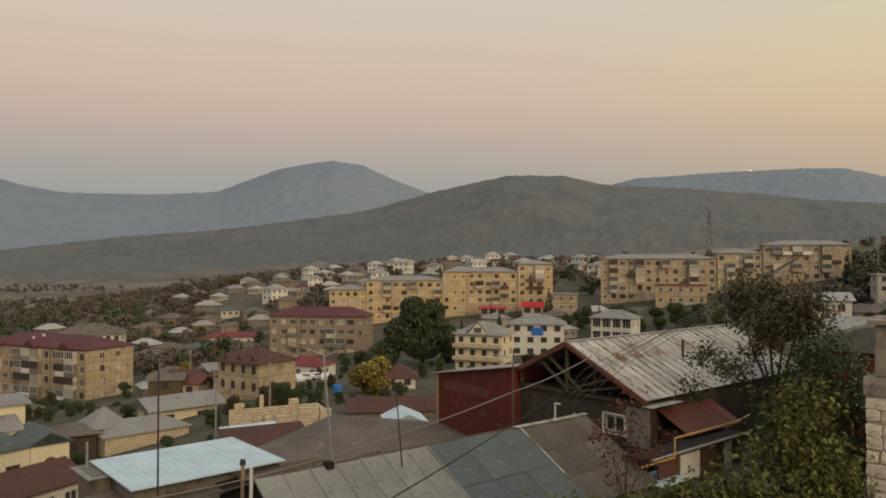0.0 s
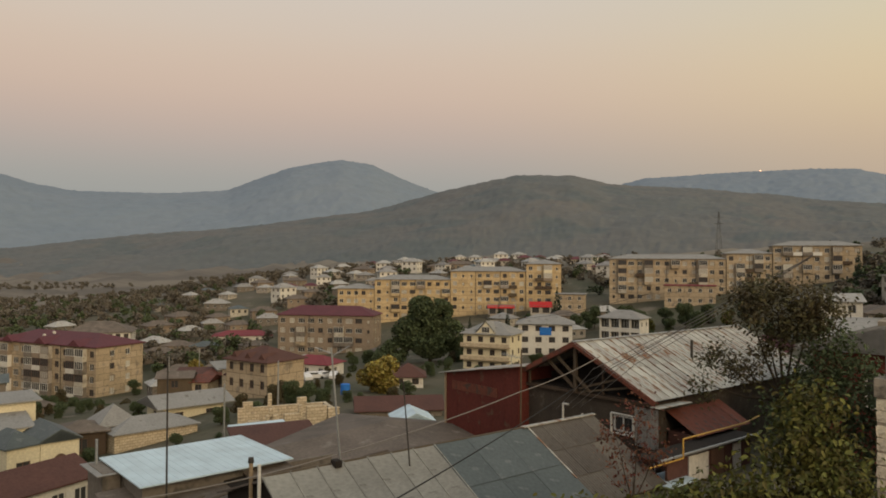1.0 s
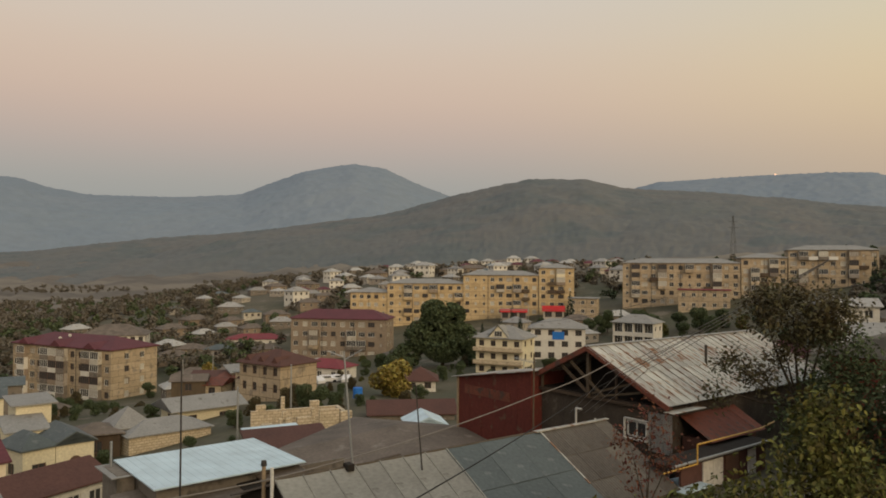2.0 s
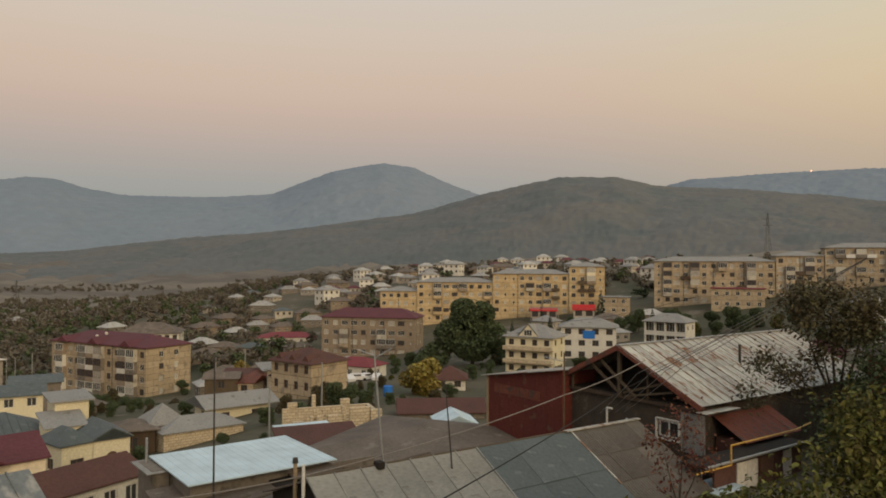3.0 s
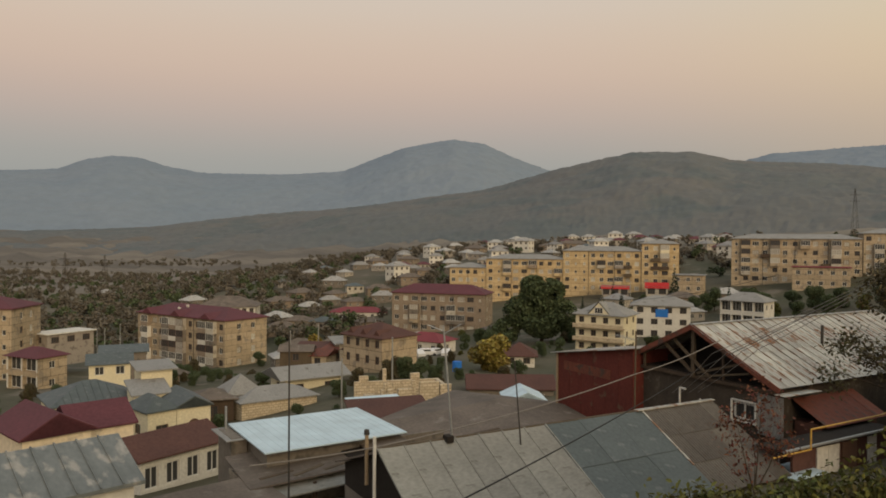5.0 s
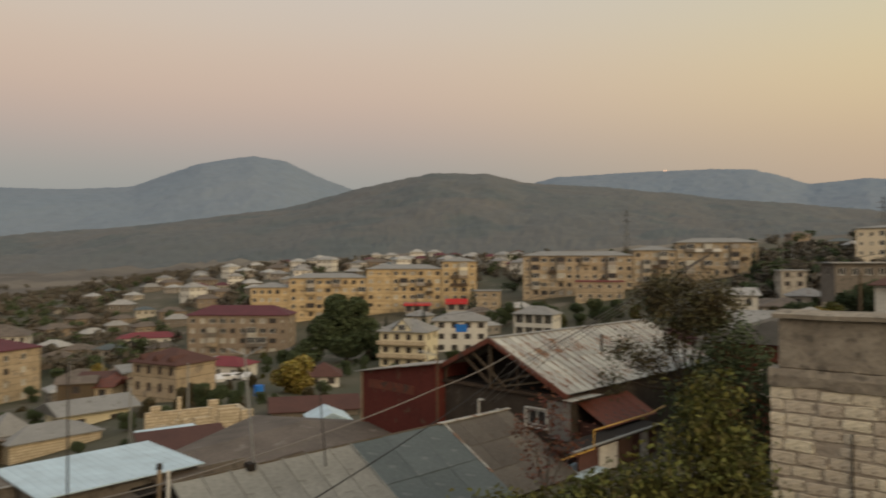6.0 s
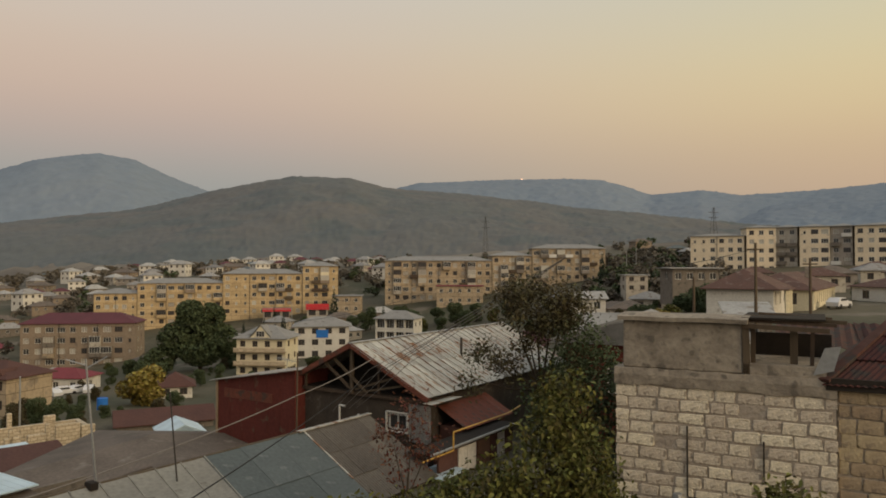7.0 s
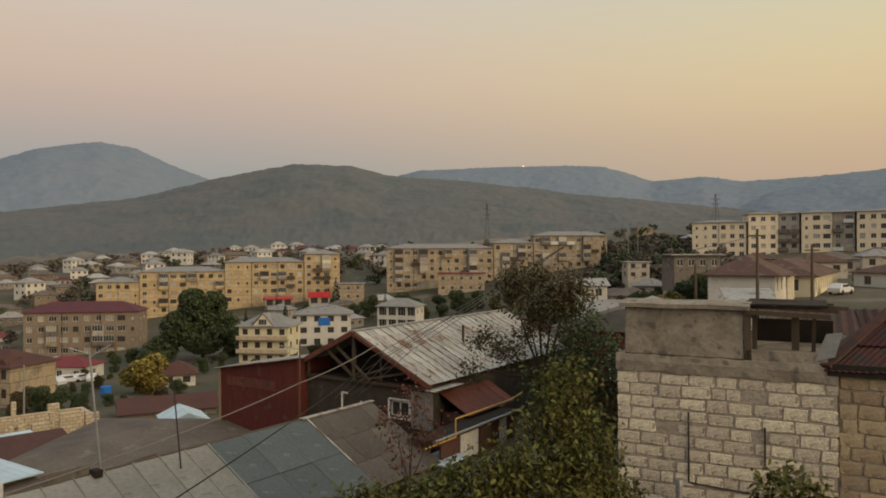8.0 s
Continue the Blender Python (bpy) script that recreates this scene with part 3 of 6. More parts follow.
    for k in gables:
        x = k * step + step / 2
        g = bmesh.new()
        vs = [g.verts.new(c) for c in ((x - 2.2, -1.4, H), (x + 2.2, -1.4, H), (x, -1.4, H + 1.5), (x, depth * 0.42, H + 1.6), (x - 2.2, 1.2, H + 0.3), (x + 2.2, 1.2, H + 0.3))]
        for q in ((0, 1, 2), (0, 2, 3, 4), (2, 1, 5, 3), (1, 0, 4, 5)):
            g.faces.new([vs[i] for i in q])
        part("roof_gable", g, roof, b)
    return b, L, H


def stacks(seed, cols, floors, share, tones):
    """Some columns of a facade glazed in, each storey with its own paint."""
    rg = random.Random(seed)
    return [(c, f, rg.choice(tones)) for c in cols for f in range(1, floors) if rg.random() < share]


row = "stepped yellow apartment row"
apartment((-43, 278.7), (-29, 278.5), 14.4, 5, 12, "yellow_tuff", "slate_grey_roof", "yellow tuff-stone apartment block at the low end of a stepped row", row, seed=3)
apartment((-28.9, 278), (-0.3, 277.4), 17.9, 5, 12, "yellow_tuff", "slate_grey_roof", "long five-storey yellow tuff-stone apartment block with grey roof", row, seed=4, loggias=stacks(4, (2, 5, 8), 5, 0.6, ("yellow_tuff", "cream_plaster", "brown_tuff", "pale_wall")))
apartment((-0.2, 277), (27.7, 274), 21.2, 5, 12, "yellow_tuff", "slate_grey_roof", "five-storey yellow tuff-stone apartment block with dark balconies", row, seed=5, loggias=stacks(5, (1, 4, 6), 5, 0.6, ("yellow_tuff", "cream_plaster", "brown_tuff", "pale_wall")), balconies=[(7, 3, "old_wood"), (7, 2, "old_wood")])
apartment((27.8, 273.5), (40.5, 271.8), 24.0, 5, 12, "yellow_tuff", "slate_grey_roof", "tallest end block of the stepped yellow apartment row", row, seed=6, loggias=stacks(6, (2,), 5, 0.6, ("yellow_tuff", "cream_plaster", "brown_tuff", "pale_wall")), balconies=[(1, 3, "old_wood"), (1, 2, "old_wood"), (2, 2, "old_wood")])
row = "grey-yellow apartment row"
apartment((57, 266), (95.5, 257), 26.0, 5, 12, "grey_tuff", "slate_grey_roof", "weathered grey-yellow five-storey apartment block on the slope", row, seed=7, loggias=stacks(7, (1, 4, 7, 10), 5, 0.6, ("grey_tuff", "pale_wall", "brown_tuff", "grey_plaster")), balconies=[(3, 3, "old_wood"), (9, 2, "old_wood")])
apartment((95.6, 256.6), (110, 253.4), 27.9, 5, 12, "grey_tuff", "slate_grey_roof", "middle section of the weathered grey-yellow apartment row", row, seed=8, loggias=stacks(8, (1, 3), 5, 0.6, ("grey_tuff", "pale_wall", "brown_tuff", "grey_plaster")), balconies=[(2, 2, "old_wood"), (2, 3, "old_wood")])
apartment((110.1, 253), (136, 245), 30.6, 5, 12, "grey_tuff", "slate_grey_roof", "taller end section of the weathered grey-yellow apartment row", row, seed=9, loggias=stacks(9, (1, 3, 6), 5, 0.6, ("grey_tuff", "pale_wall", "brown_tuff", "grey_plaster")), balconies=[(2, 4, "white_paint"), (4, 4, "white_paint"), (7, 3, "old_wood")])
apartment((-53.3, 226.5), (-23.6, 222.8), 8.2, 5, 11, "brown_tuff", "maroon_tin", "grey-brown apartment block under a maroon sheet-metal roof", "", seed=10, loggias=stacks(10, (2, 6, 7), 5, 0.5, ("grey_tuff", "pale_wall", "brown_tuff", "grey_plaster")), rise=2.6, dark=0.3)
apartment((-114.8, 185.0), (-81.8, 169.1), 4.6, 5, 13.3, "grey_tuff", "maroon_tin", "apartment block with glazed balconies and a maroon metal roof", "", seed=11, rise=2.4, bays=12, gables=(1.5, 5.5, 9.5),
          loggias=[(c, f, ("grey_plaster", "brown_tuff", "pale_wall", "white_plaster")[(c + f * 2) % 4]) for c in (1, 4, 5, 6, 9, 10) for f in range(0, 5)])
apartment((-133.5, 128), (-110.5, 133), 10.2, 5, 12, "grey_tuff", "maroon_tin", "tuff-stone apartment block with a maroon roof beside the valley", "", seed=12, rise=2.2)
row = "cream panel apartment row"
apartment((153.3, 217.4), (166, 206), 34.3, 5, 12, "cream_panel", "slate_grey_roof", "cream-coloured low end of a panel apartment row on the hill", row, seed=13, rise=0.9)
apartment((166.2, 205), (174, 200.5), 36.9, 5, 12, "cream_panel", "slate_grey_roof", "cream panel apartment section with dark windows", row, seed=14, rise=0.9)
apartment((174.6, 201), (178.4, 196), 36.9, 5, 11, "pale_wall", "slate_grey_roof", "recessed grey stair section with loggias in the cream row", row, seed=15, rise=0.9, balconies=[(0, 1, "grey_plaster"), (0, 2, "grey_plaster"), (0, 3, "grey_plaster"), (1, 3, "grey_plaster"), (1, 2, "grey_plaster")])
apartment((178.2, 194.8), (184.3, 188.6), 36.9, 5, 12, "cream_panel", "slate_grey_roof", "cream panel apartment section facing the valley", row, seed=16, rise=0.9)
apartment((184.9, 189), (188.6, 184), 36.9, 5, 11, "pale_wall", "slate_grey_roof", "grey recessed bay with glazed loggias in the cream row", row, seed=17, rise=0.9, balconies=[(0, 1, "white_paint"), (0, 3, "grey_plaster"), (1, 4, "white_paint")])
apartment((188.4, 183), (202, 167), 36.9, 5, 12, "cream_panel", "slate_grey_roof", "long end section of the cream panel apartment row", row, seed=18, rise=0.9)

# ---------------------------------------------------------------- houses of the town


def house(p0, p1, depth, z, h, walls, roof, label, category="house", group="", kind="hip", rise=1.5, over=0.5, floors=1, front=2, right=1, left=1, along=None,
          win=(1.2, 1.3), frame="white_paint", base=4.0, name="house", seam=0.0, chimney=False, verandah=False, dormers=0):
    """A house whose front runs from p0 to p1: wall, roof, windows, and an open verandah where it has one."""
    m, L = facing(p0, p1, z)
    b = thing(name, m, label, category, group)
    storey = h / floors
    sides = []
    for count, length in ((front, L), (right, depth), (left, depth)):
        opens = []
        for f in range(floors):
            for k in range(count):
                c, w = length * (k + 0.5) / count, min(win[0], length / max(count, 1) - 0.4)
                zb = f * storey + storey * 0.34
                hh = min(win[1], storey * 0.5)
                if verandah and length == L:
                    zb, hh, w = f * storey + 0.75, storey - 1.0, L / count - 0.35
                opens.append((c - w / 2, c + w / 2, zb, zb + hh))
        sides.append(opens)
    bm = bmesh.new()
    wall_shell(bm, L, depth, -base, h, sides[0], sides[1], (), sides[2], 0.9 if verandah else 0.2)
    along = (L >= depth) if along is None else along
    if kind == "gable":
        tri = ((0, 0, 0), (0, depth, 0), (0, depth / 2, rise)) if along else ((0, 0, 0), (L, 0, 0), (L / 2, 0, rise))
        off = Vector((L, 0, 0)) if along else Vector((0, depth, 0))
        for o in (Vector(), off):
            bm.faces.new([bm.verts.new(Vector(c) + o + Vector((0, 0, h))) for c in tri])
    part("wall", bm, walls, b)
    for side, opens in zip((Matrix(), pose(L, 0, 0, 0, 0, 90), pose(0, depth, 0, 0, 0, 270)), sides):
        for u0, u1, z0, z1 in opens:
            add_window(b, side @ pose((u0 + u1) / 2, 0.8 if verandah and side == Matrix() else 0.1, z0), u1 - u0, z1 - z0, frame, "window_glass", 2 if u1 - u0 < 1.8 else 3)
    if kind == "flat":
        part("roof", boxed(-over, L + over, -over, depth + over, h, h + 0.22, bevel=0.03), roof, b)
    elif kind == "mono":
        bm = bmesh.new()
        vs = box(bm, -over, L + over, -over, depth + over, h, h + 0.12)
        for v in vs:
            v.co.z += rise * (v.co.y + over) / (depth + 2 * over)
        part("roof", bm, roof, b)
    else:
        rf = part("roof", hip_roof(L, depth, h, rise, over, 0.12, gable=kind == "gable", along=along), roof, b)
        for k in range(dormers):
            x = L * (k + 0.5) / dormers
            d = bmesh.new()
            vs = [d.verts.new(c) for c in ((x - 0.8, 0.2, h + 0.2), (x + 0.8, 0.2, h + 0.2), (x, 0.2, h + 1.15), (x, depth * 0.45, h + 1.2), (x - 0.8, 0.9, h + 0.25), (x + 0.8, 0.9, h + 0.25))]
            for f in ((0, 1, 2), (0, 2, 3, 4), (2, 1, 5, 3)):
                d.faces.new([vs[i] for i in f])
            part("dormer", d, roof, rf)
        if seam and along:
            n = int((L + 2 * over) / seam)
            half = depth / 2 + over
            for k in range(1, n):
                x = -over + (L + 2 * over) * k / n
                d = 1.0 if kind == "gable" else min(x + over, L + over - x, half) / half
                s = bmesh.new()
                beam(s, (x, -over, h + 0.03), (x, -over + half * d, h + rise * d + 0.03), 0.05, 0.05)
                part("seam", s, roof, rf)
    if verandah:
        for f in range(floors):
            for k in range(front + 1):
                x = min(max(L * k / front, 0.1), L - 0.1)
                part("post", boxed(x - 0.1, x + 0.1, -0.05, 0.15, f * storey + 0.7, (f + 1) * storey), "white_paint", b)
    if chimney:
        part("chimney", boxed(L * 0.7, L * 0.7 + 0.6, depth * 0.55, depth * 0.55 + 0.6, h, h + rise + 0.7, bevel=0.03), "concrete", b)
    return b


# the middle distance
house((-35.65, 116.7), (-27.85, 111.6), 7.8, 19.4, 5.1, "grey_tuff", "dark_brown_tin", "two-storey house with open ground floor under a dark brown roof", floors=2, front=4, right=0, left=2, rise=1.9, frame="brown_paint", win=(0.95, 1.4), dormers=3)
house((-38.6, 98.6), (-32.0, 104.4), 6.0, 16.9, 3.3, "cream_plaster", "slate_grey_roof", "small cream house under a wide light-grey sheet roof", front=2, kind="gable", rise=1.3, over=1.1, frame="brown_paint")
house((-36.4, 79.6), (-29.6, 86.0), 5.6, 16.2, 4.85, "field_stone", "slate_grey_roof", "two-storey yellow stone-block house with a light-grey roof", floors=2, front=0, right=1, left=0, rise=1.2, over=0.3, base=3)
house((-38.6, 81.8), (-36.4, 83.7), 3.2, 16.5, 5.1, "field_stone", "slate_grey_roof", "raised pyramid-roofed corner of the yellow stone house", front=0, right=0, left=0, rise=2.0, over=0.9)
house((-42.0, 78.4), (-37.8, 80.6), 4.2, 18.2, 3.2, "old_wood", "old_brown_roof", "old timber annex with a sagging grey-brown roof", front=1, right=1, left=0, rise=0.9, over=0.5, frame="brown_paint")
# the cream house with the arch
house((-37.0, 61.2), (-35.5, 63.5), 4.2, 20.6, 3.6, "cream_plaster", "blue_grey_tin", "cream plastered house under a blue-grey metal roof", front=1, right=0, left=1, rise=1.2, over=0.3, frame="brown_paint", win=(1.2, 1.0), kind="hip", along=False)
house((-35.45, 63.5), (-33.2, 65.7), 6.0, 20.6, 3.6, "cream_plaster", "blue_grey_tin", "cream gabled wing with an arched niche", front=0, right=0, left=0, kind="gable", along=False, rise=0.95, over=0.25)
house((-42.4, 68.9), (-40.1, 70.9), 4.0, 20.8, 5.6, "cream_plaster", "slate_grey_roof", "upper cream storey with a small window and flat grey roof", front=1, right=0, left=0, kind="mono", rise=0.3, over=0.5, frame="brown_paint", win=(1.0, 1.2))
house((-47.9, 63.0), (-42.6, 68.6), 6.5, 20.3, 3.5, "cream_plaster", "blue_grey_tin", "low wing of the cream house under a broad grey metal roof", front=0, right=0, left=0, rise=1.7, over=0.4, seam=0.7)
house((-41.0, 65.4), (-38.6, 67.6), 3.5, 20.3, 4.3, "cream_plaster", "slate_grey_roof", "cream link wing under a sloping grey roof", front=0, right=0, left=0, kind="mono", rise=0.9, over=0.3)
arch = bmesh.new()
pts = [(-0.75, 0), (0.75, 0)] + [(0.75 * math.cos(a), 1.35 + 0.75 * math.sin(a)) for a in np.linspace(0, math.pi, 13)]
fv = [arch.verts.new((x, 0, zz)) for x, zz in pts]
face = arch.faces.new(fv)
ext = bmesh.ops.extrude_face_region(arch, geom=[face])
bmesh.ops.translate(arch, vec=(0, 0.12, 0), verts=[g for g in ext["geom"] if isinstance(g, bmesh.types.BMVert)])
ar = part("door_arch", arch, "brown_paint")
ar.matrix_world = facing((-35.45, 63.5), (-33.2, 65.7), 21.4)[0] @ pose(1.6, -0.1, 0) @ Matrix.Diagonal((0.72, 1, 0.75, 1))
tagged(ar, "dark arched wooden door in the cream gabled wing", "door")
# maroon gables and the long brown roof
house((-36.8, 45.3), (-34.3, 49.2), 6.0, 21.5, 4.5, "cream_panel", "maroon_tin", "beige house with a steep maroon gable roof", front=1, right=0, left=0, kind="gable", along=False, rise=1.5, over=0.35)
house((-35.9, 49.5), (-33.2, 52.9), 5.0, 21.5, 4.1, "cream_panel", "maroon_tin", "beige house with a smooth maroon sheet-metal roof", front=0, right=1, left=0, kind="gable", along=True, rise=1.5, over=0.3)
house((-27.6, 44.8), (-24.7, 50.7), 4.6, 22.0, 3.2, "white_plaster", "dark_brown_tin", "long white house under a dark brown metal roof", front=4, right=0, left=1, rise=1.15, over=0.4, frame="white_paint", win=(1.0, 1.5), kind="gable", along=True)
# three-storey balcony house, banner house and neighbours
bh = house((2.8, 167), (12.95, 162.5), 8.2, 15.2, 8.6, "cream_plaster", "slate_grey_roof", "three-storey cream house with long balconies and a grey gabled roof", floors=3, front=4, right=2, left=1, rise=2.6, over=0.7, frame="brown_paint")
mb, Lb = facing((2.8, 167), (12.95, 162.5), 15.2)
for f in (1, 2):
    part("balcony", boxed(-0.2, Lb + 0.2, -1.3, 0, f * 2.87 - 0.12, f * 2.87 + 0.06), "bright_wood", bh)
    part("railing", boxed(-0.2, Lb + 0.2, -1.3, -1.22, f * 2.87 + 0.06, f * 2.87 + 0.85), "field_stone", bh)
gb = bmesh.new()
vs = [gb.verts.new(c) for c in ((Lb / 2 - 2.6, -0.6, 8.7), (Lb / 2 + 2.6, -0.6, 8.7), (Lb / 2, -0.6, 11.6), (Lb / 2, 4.2, 11.3), (Lb / 2 - 2.6, 1.2, 8.8), (Lb / 2 + 2.6, 1.2, 8.8))]
for f in ((0, 2, 3, 4), (2, 1, 5, 3)):
    gb.faces.new([vs[i] for i in f])
part("gable_roof", gb, "slate_grey_roof", bh)
gb = bmesh.new()
gb.faces.new([gb.verts.new(c) for c in ((Lb / 2 - 2.3, -0.4, 8.7), (Lb / 2 + 2.3, -0.4, 8.7), (Lb / 2, -0.4, 11.3))])
part("gable_wall", gb, "cream_plaster", bh)
add_window(bh, pose(Lb / 2, -0.5, 8.9), 1.9, 1.3, "white_paint", "window_glass", 3)
wb = house((17.3, 189.5), (30.8, 187.5), 9.0, 15.5, 8.6, "white_plaster", "slate_grey_roof", "unfinished pale three-storey house with wide openings", floors=3, front=4, right=2, left=1, rise=2.2, over=0.8, frame="brown_paint", win=(1.6, 1.5))
part("banner", boxed(5.4, 8.4, -0.12, -0.05, 5.7, 7.7), "blue_cloth", wb, "bright blue plastic sheet over a window")
house((39.4, 196), (48.5, 190), 7.0, 18.6, 6.7, "white_plaster", "slate_grey_roof", "two-storey white house with glazed galleries and grey hipped roof", floors=2, front=4, right=2, left=1, rise=2.0, over=0.6, verandah=True)
sh = house((13.2, 262), (22.3, 261.2), 8, 20.0, 4.0, "pale_wall", "slate_grey_roof", "low pale shop with a red fascia", category="shop", front=3, right=1, left=1, kind="flat", win=(2.2, 2.0), frame="brown_paint")
part("fascia", boxed(-0.3, 9.4, -0.45, -0.25, 3.4, 4.5), "red_sign", sh, "bright red shop fascia")
sh = house((28.0, 260.6), (35.2, 259.8), 8, 20.6, 3.8, "pale_wall", "slate_grey_roof", "low shop under a large red sign", category="shop", front=2, right=1, left=1, kind="flat", win=(2.4, 2.0), frame="brown_paint")
part("sign", boxed(-0.4, 7.6, -0.5, -0.25, 3.3, 5.3), "red_sign", sh, "large plain red sign")
house((36.5, 258), (46.0, 255.5), 8, 22.6, 6.0, "grey_tuff", "slate_grey_roof", "plain two-storey tuff house beside the shops", floors=2, front=3, kind="flat")
house((70.7, 245), (85.9, 240), 9, 25.6, 6.6, "grey_tuff", "red_tin", "tan two-storey building with red roof edge", floors=2, front=5, right=2, left=1, kind="flat", over=0.4, frame="white_paint")
house((-10.2, 127.6), (-4.8, 127.9), 6, 15.8, 4.2, "white_plaster", "dark_brown_tin", "small white house under a dark maroon roof", floors=2, front=2, rise=2.0, over=0.6, frame="brown_paint")
house((-113.2, 214.5), (-96.0, 219.5), 12, 15.3, 3.2, "white_plaster", "old_brown_roof", "low white building under a broad brown hipped roof", front=8, right=2, left=1, rise=3.0, over=0.7, frame="brown_paint", win=(1.3, 1.6), base=11.0)
house((-37, 165), (-27, 161), 7, 14.0, 3.2, "white_plaster", "red_tin", "low house with a bright red roof", front=3, rise=1.6)
house((-84.0, 259.0), (-64.4, 264.0), 10, 9.6, 3.6, "white_plaster", "red_tin", "low white building with arched windows and a red roof", front=6, rise=1.6, win=(1.1, 1.7))
house((-100.2, 119.5), (-92.3, 117.3), 6, 11.8, 6.6, "grey_tuff", "maroon_tin", "house with a glazed upper verandah under a reddish roof", floors=2, front=2, rise=1.5, verandah=True)
house((-109.8, 142.6), (-105.9, 152.9), 6, 15.8, 3.0, "pale_wall", "white_plaster", "small cream flat-roofed building with dark windows", floors=1, front=3, kind="flat", win=(1.8, 1.4), frame="brown_paint")
house((-66, 94.2), (-61.5, 97.2), 5, 19.6, 2.4, "cream_plaster", "blue_grey_tin", "low shed with a greenish-grey metal roof", front=2, kind="gable", rise=1.2)
house((-78.8, 115.7), (-72.6, 119.6), 6, 17.3, 2.7, "grey_plaster", "blue_grey_tin", "low outbuilding with a grey metal roof", front=1, kind="gable", rise=1.0)
# houses on the slope at the west side
rh = house((57.8, 78.8), (63.0, 73.1), 13.0, 34.0, 3.0, "white_plaster", "weathered_red_roof", "white bungalow under a faded red-brown hipped roof", front=0, right=3, left=0, rise=2.4, over=0.7, frame="brown_paint", win=(0.9, 1.5), seam=0.8, along=False)
for k in range(5):
    bm = bmesh.new()
    rod(bm, (9.0, 0.5 + k * 1.5, -1), (9.0, 0.5 + k * 1.5, 2.9), 0.14, sides=10)
    part("column", bm, "cream_plaster", rh)
part("porch_roof", boxed(7.6, 9.4, -0.4, 8.0, 2.88, 3.0), "weathered_red_roof", rh)
house((70.5, 89.2), (76.9, 81.6), 28, 33.4, 3.1, "cream_plaster", "weathered_red_roof", "long low cream building with tall narrow windows", front=2, right=11, left=0, rise=2.3, over=0.6, win=(0.8, 1.9), frame="brown_paint", along=False, chimney=True)
house((96.6, 94.5), (98.0, 80.0), 7, 33.6, 2.9, "white_plaster", "weathered_red_roof", "low whitewashed building beside the yard", front=3, right=1, left=0, rise=1.4, over=0.5, frame="brown_paint")
house((81.9, 121.8), (90.3, 119.3), 8, 36.0, 3.1, "grey_plaster", "pale_roof", "low building with a flat grey metal roof", front=4, kind="flat", over=0.8)
house((39.9, 51.2), (42.6, 49.6), 4, 32.5, 3.0, "grey_plaster", "pale_roof", "yard shed under a pale sheet roof", category="shed", front=1, right=0, left=0, kind="mono", rise=1.1, over=0.5)
house((58.9, 118.2), (64.7, 116.5), 6, 31.0, 2.9, "white_plaster", "pale_roof", "small house with a pale sheet roof among gardens", front=2, right=1, left=1, kind="gable", rise=1.2)
house((99.6, 168.7), (105, 167.1), 6, 32.6, 4.4, "pale_wall", "pale_roof", "small white two-storey house on the green slope", floors=2, front=2, right=1, left=1, kind="flat", over=0.4, frame="brown_paint")
for (xa, ya), rf_ in (((113, 176), "old_brown_roof"), ((84, 140), "pale_roof"), ((72, 128), "old_brown_roof"), ((120, 150), "weathered_red_roof"), ((103, 112), "weathered_red_roof"), ((112, 118), "old_brown_roof"), ((126, 121), "pale_roof"), ((121, 108), "weathered_red_roof"), ((96, 124), "old_brown_roof"), ((134, 128), "weathered_red_roof")):
    house((xa, ya), (xa + 6.5, ya - 3.5), 6, float(ground_z(xa, ya)) + 0.6, 2.9, "pale_wall", rf_, "low village house on the slope below the flats", group="houses below the flats", front=2, right=2, left=1, rise=1.5, frame="brown_paint")

# low sheds crowded between the yards
sg = random.Random(31)
for k in range(16):
    bx, r = -21.5 + 0.46 * k + sg.uniform(-0.3, 0.3), sg.uniform(128, 172)
    x, y = spot(bx, r)
    top = EYE - r * (0.134 + 0.032 * sg.random())
    a, L = sg.uniform(-0.6, 0.6), sg.uniform(5, 9)
    house((x, y), (x + L * math.cos(a), y + L * math.sin(a)), sg.uniform(4, 6), top - 3.0, 2.6, sg.choice(("field_stone", "old_wood", "grey_plaster", "white_plaster")), sg.choice(("rust_red_roof", "old_brown_roof", "slate_grey_roof", "old_brown_roof", "dark_brown_tin")),
          "low yard shed with a rusty patched roof", "shed", "yard sheds", sg.choice(("gable", "mono", "mono")), 0.9, 0.4, front=sg.choice((1, 2)), right=0, left=0, frame="brown_paint")

# ---------------------------------------------------------------- scattered small houses
rng = random.Random(21)
PROTOS = []
for k, (wl_, rf_, lab) in enumerate((("pale_wall", "pale_roof", "small white house under a grey hipped roof"), ("white_plaster", "pale_roof", "two-storey white house with a pale grey roof"),
                                     ("brown_tuff", "old_brown_roof", "stone village house with a brown roof"), ("pale_wall", "maroon_tin", "white house with a maroon metal roof"),
                                     ("grey_plaster", "pale_roof", "grey plastered house with a weathered roof"), ("pale_wall", "blue_grey_tin", "cream house with a blue-grey metal roof"))):
    fl = 2 if k == 1 else 1
    pr = house((0, 0), (rng.uniform(8, 12), 0), rng.uniform(6.5, 8.5), 0, 2.7 * fl + 0.4, wl_, rf_, lab, group="houses of the hillside quarter", floors=fl, front=3, right=2, left=2, rise=rng.uniform(1.6, 2.3), over=0.6,
               frame="brown_paint" if k % 2 else "white_paint", verandah=False)
    PROTOS.append(pr)
USED = [0] * len(PROTOS)
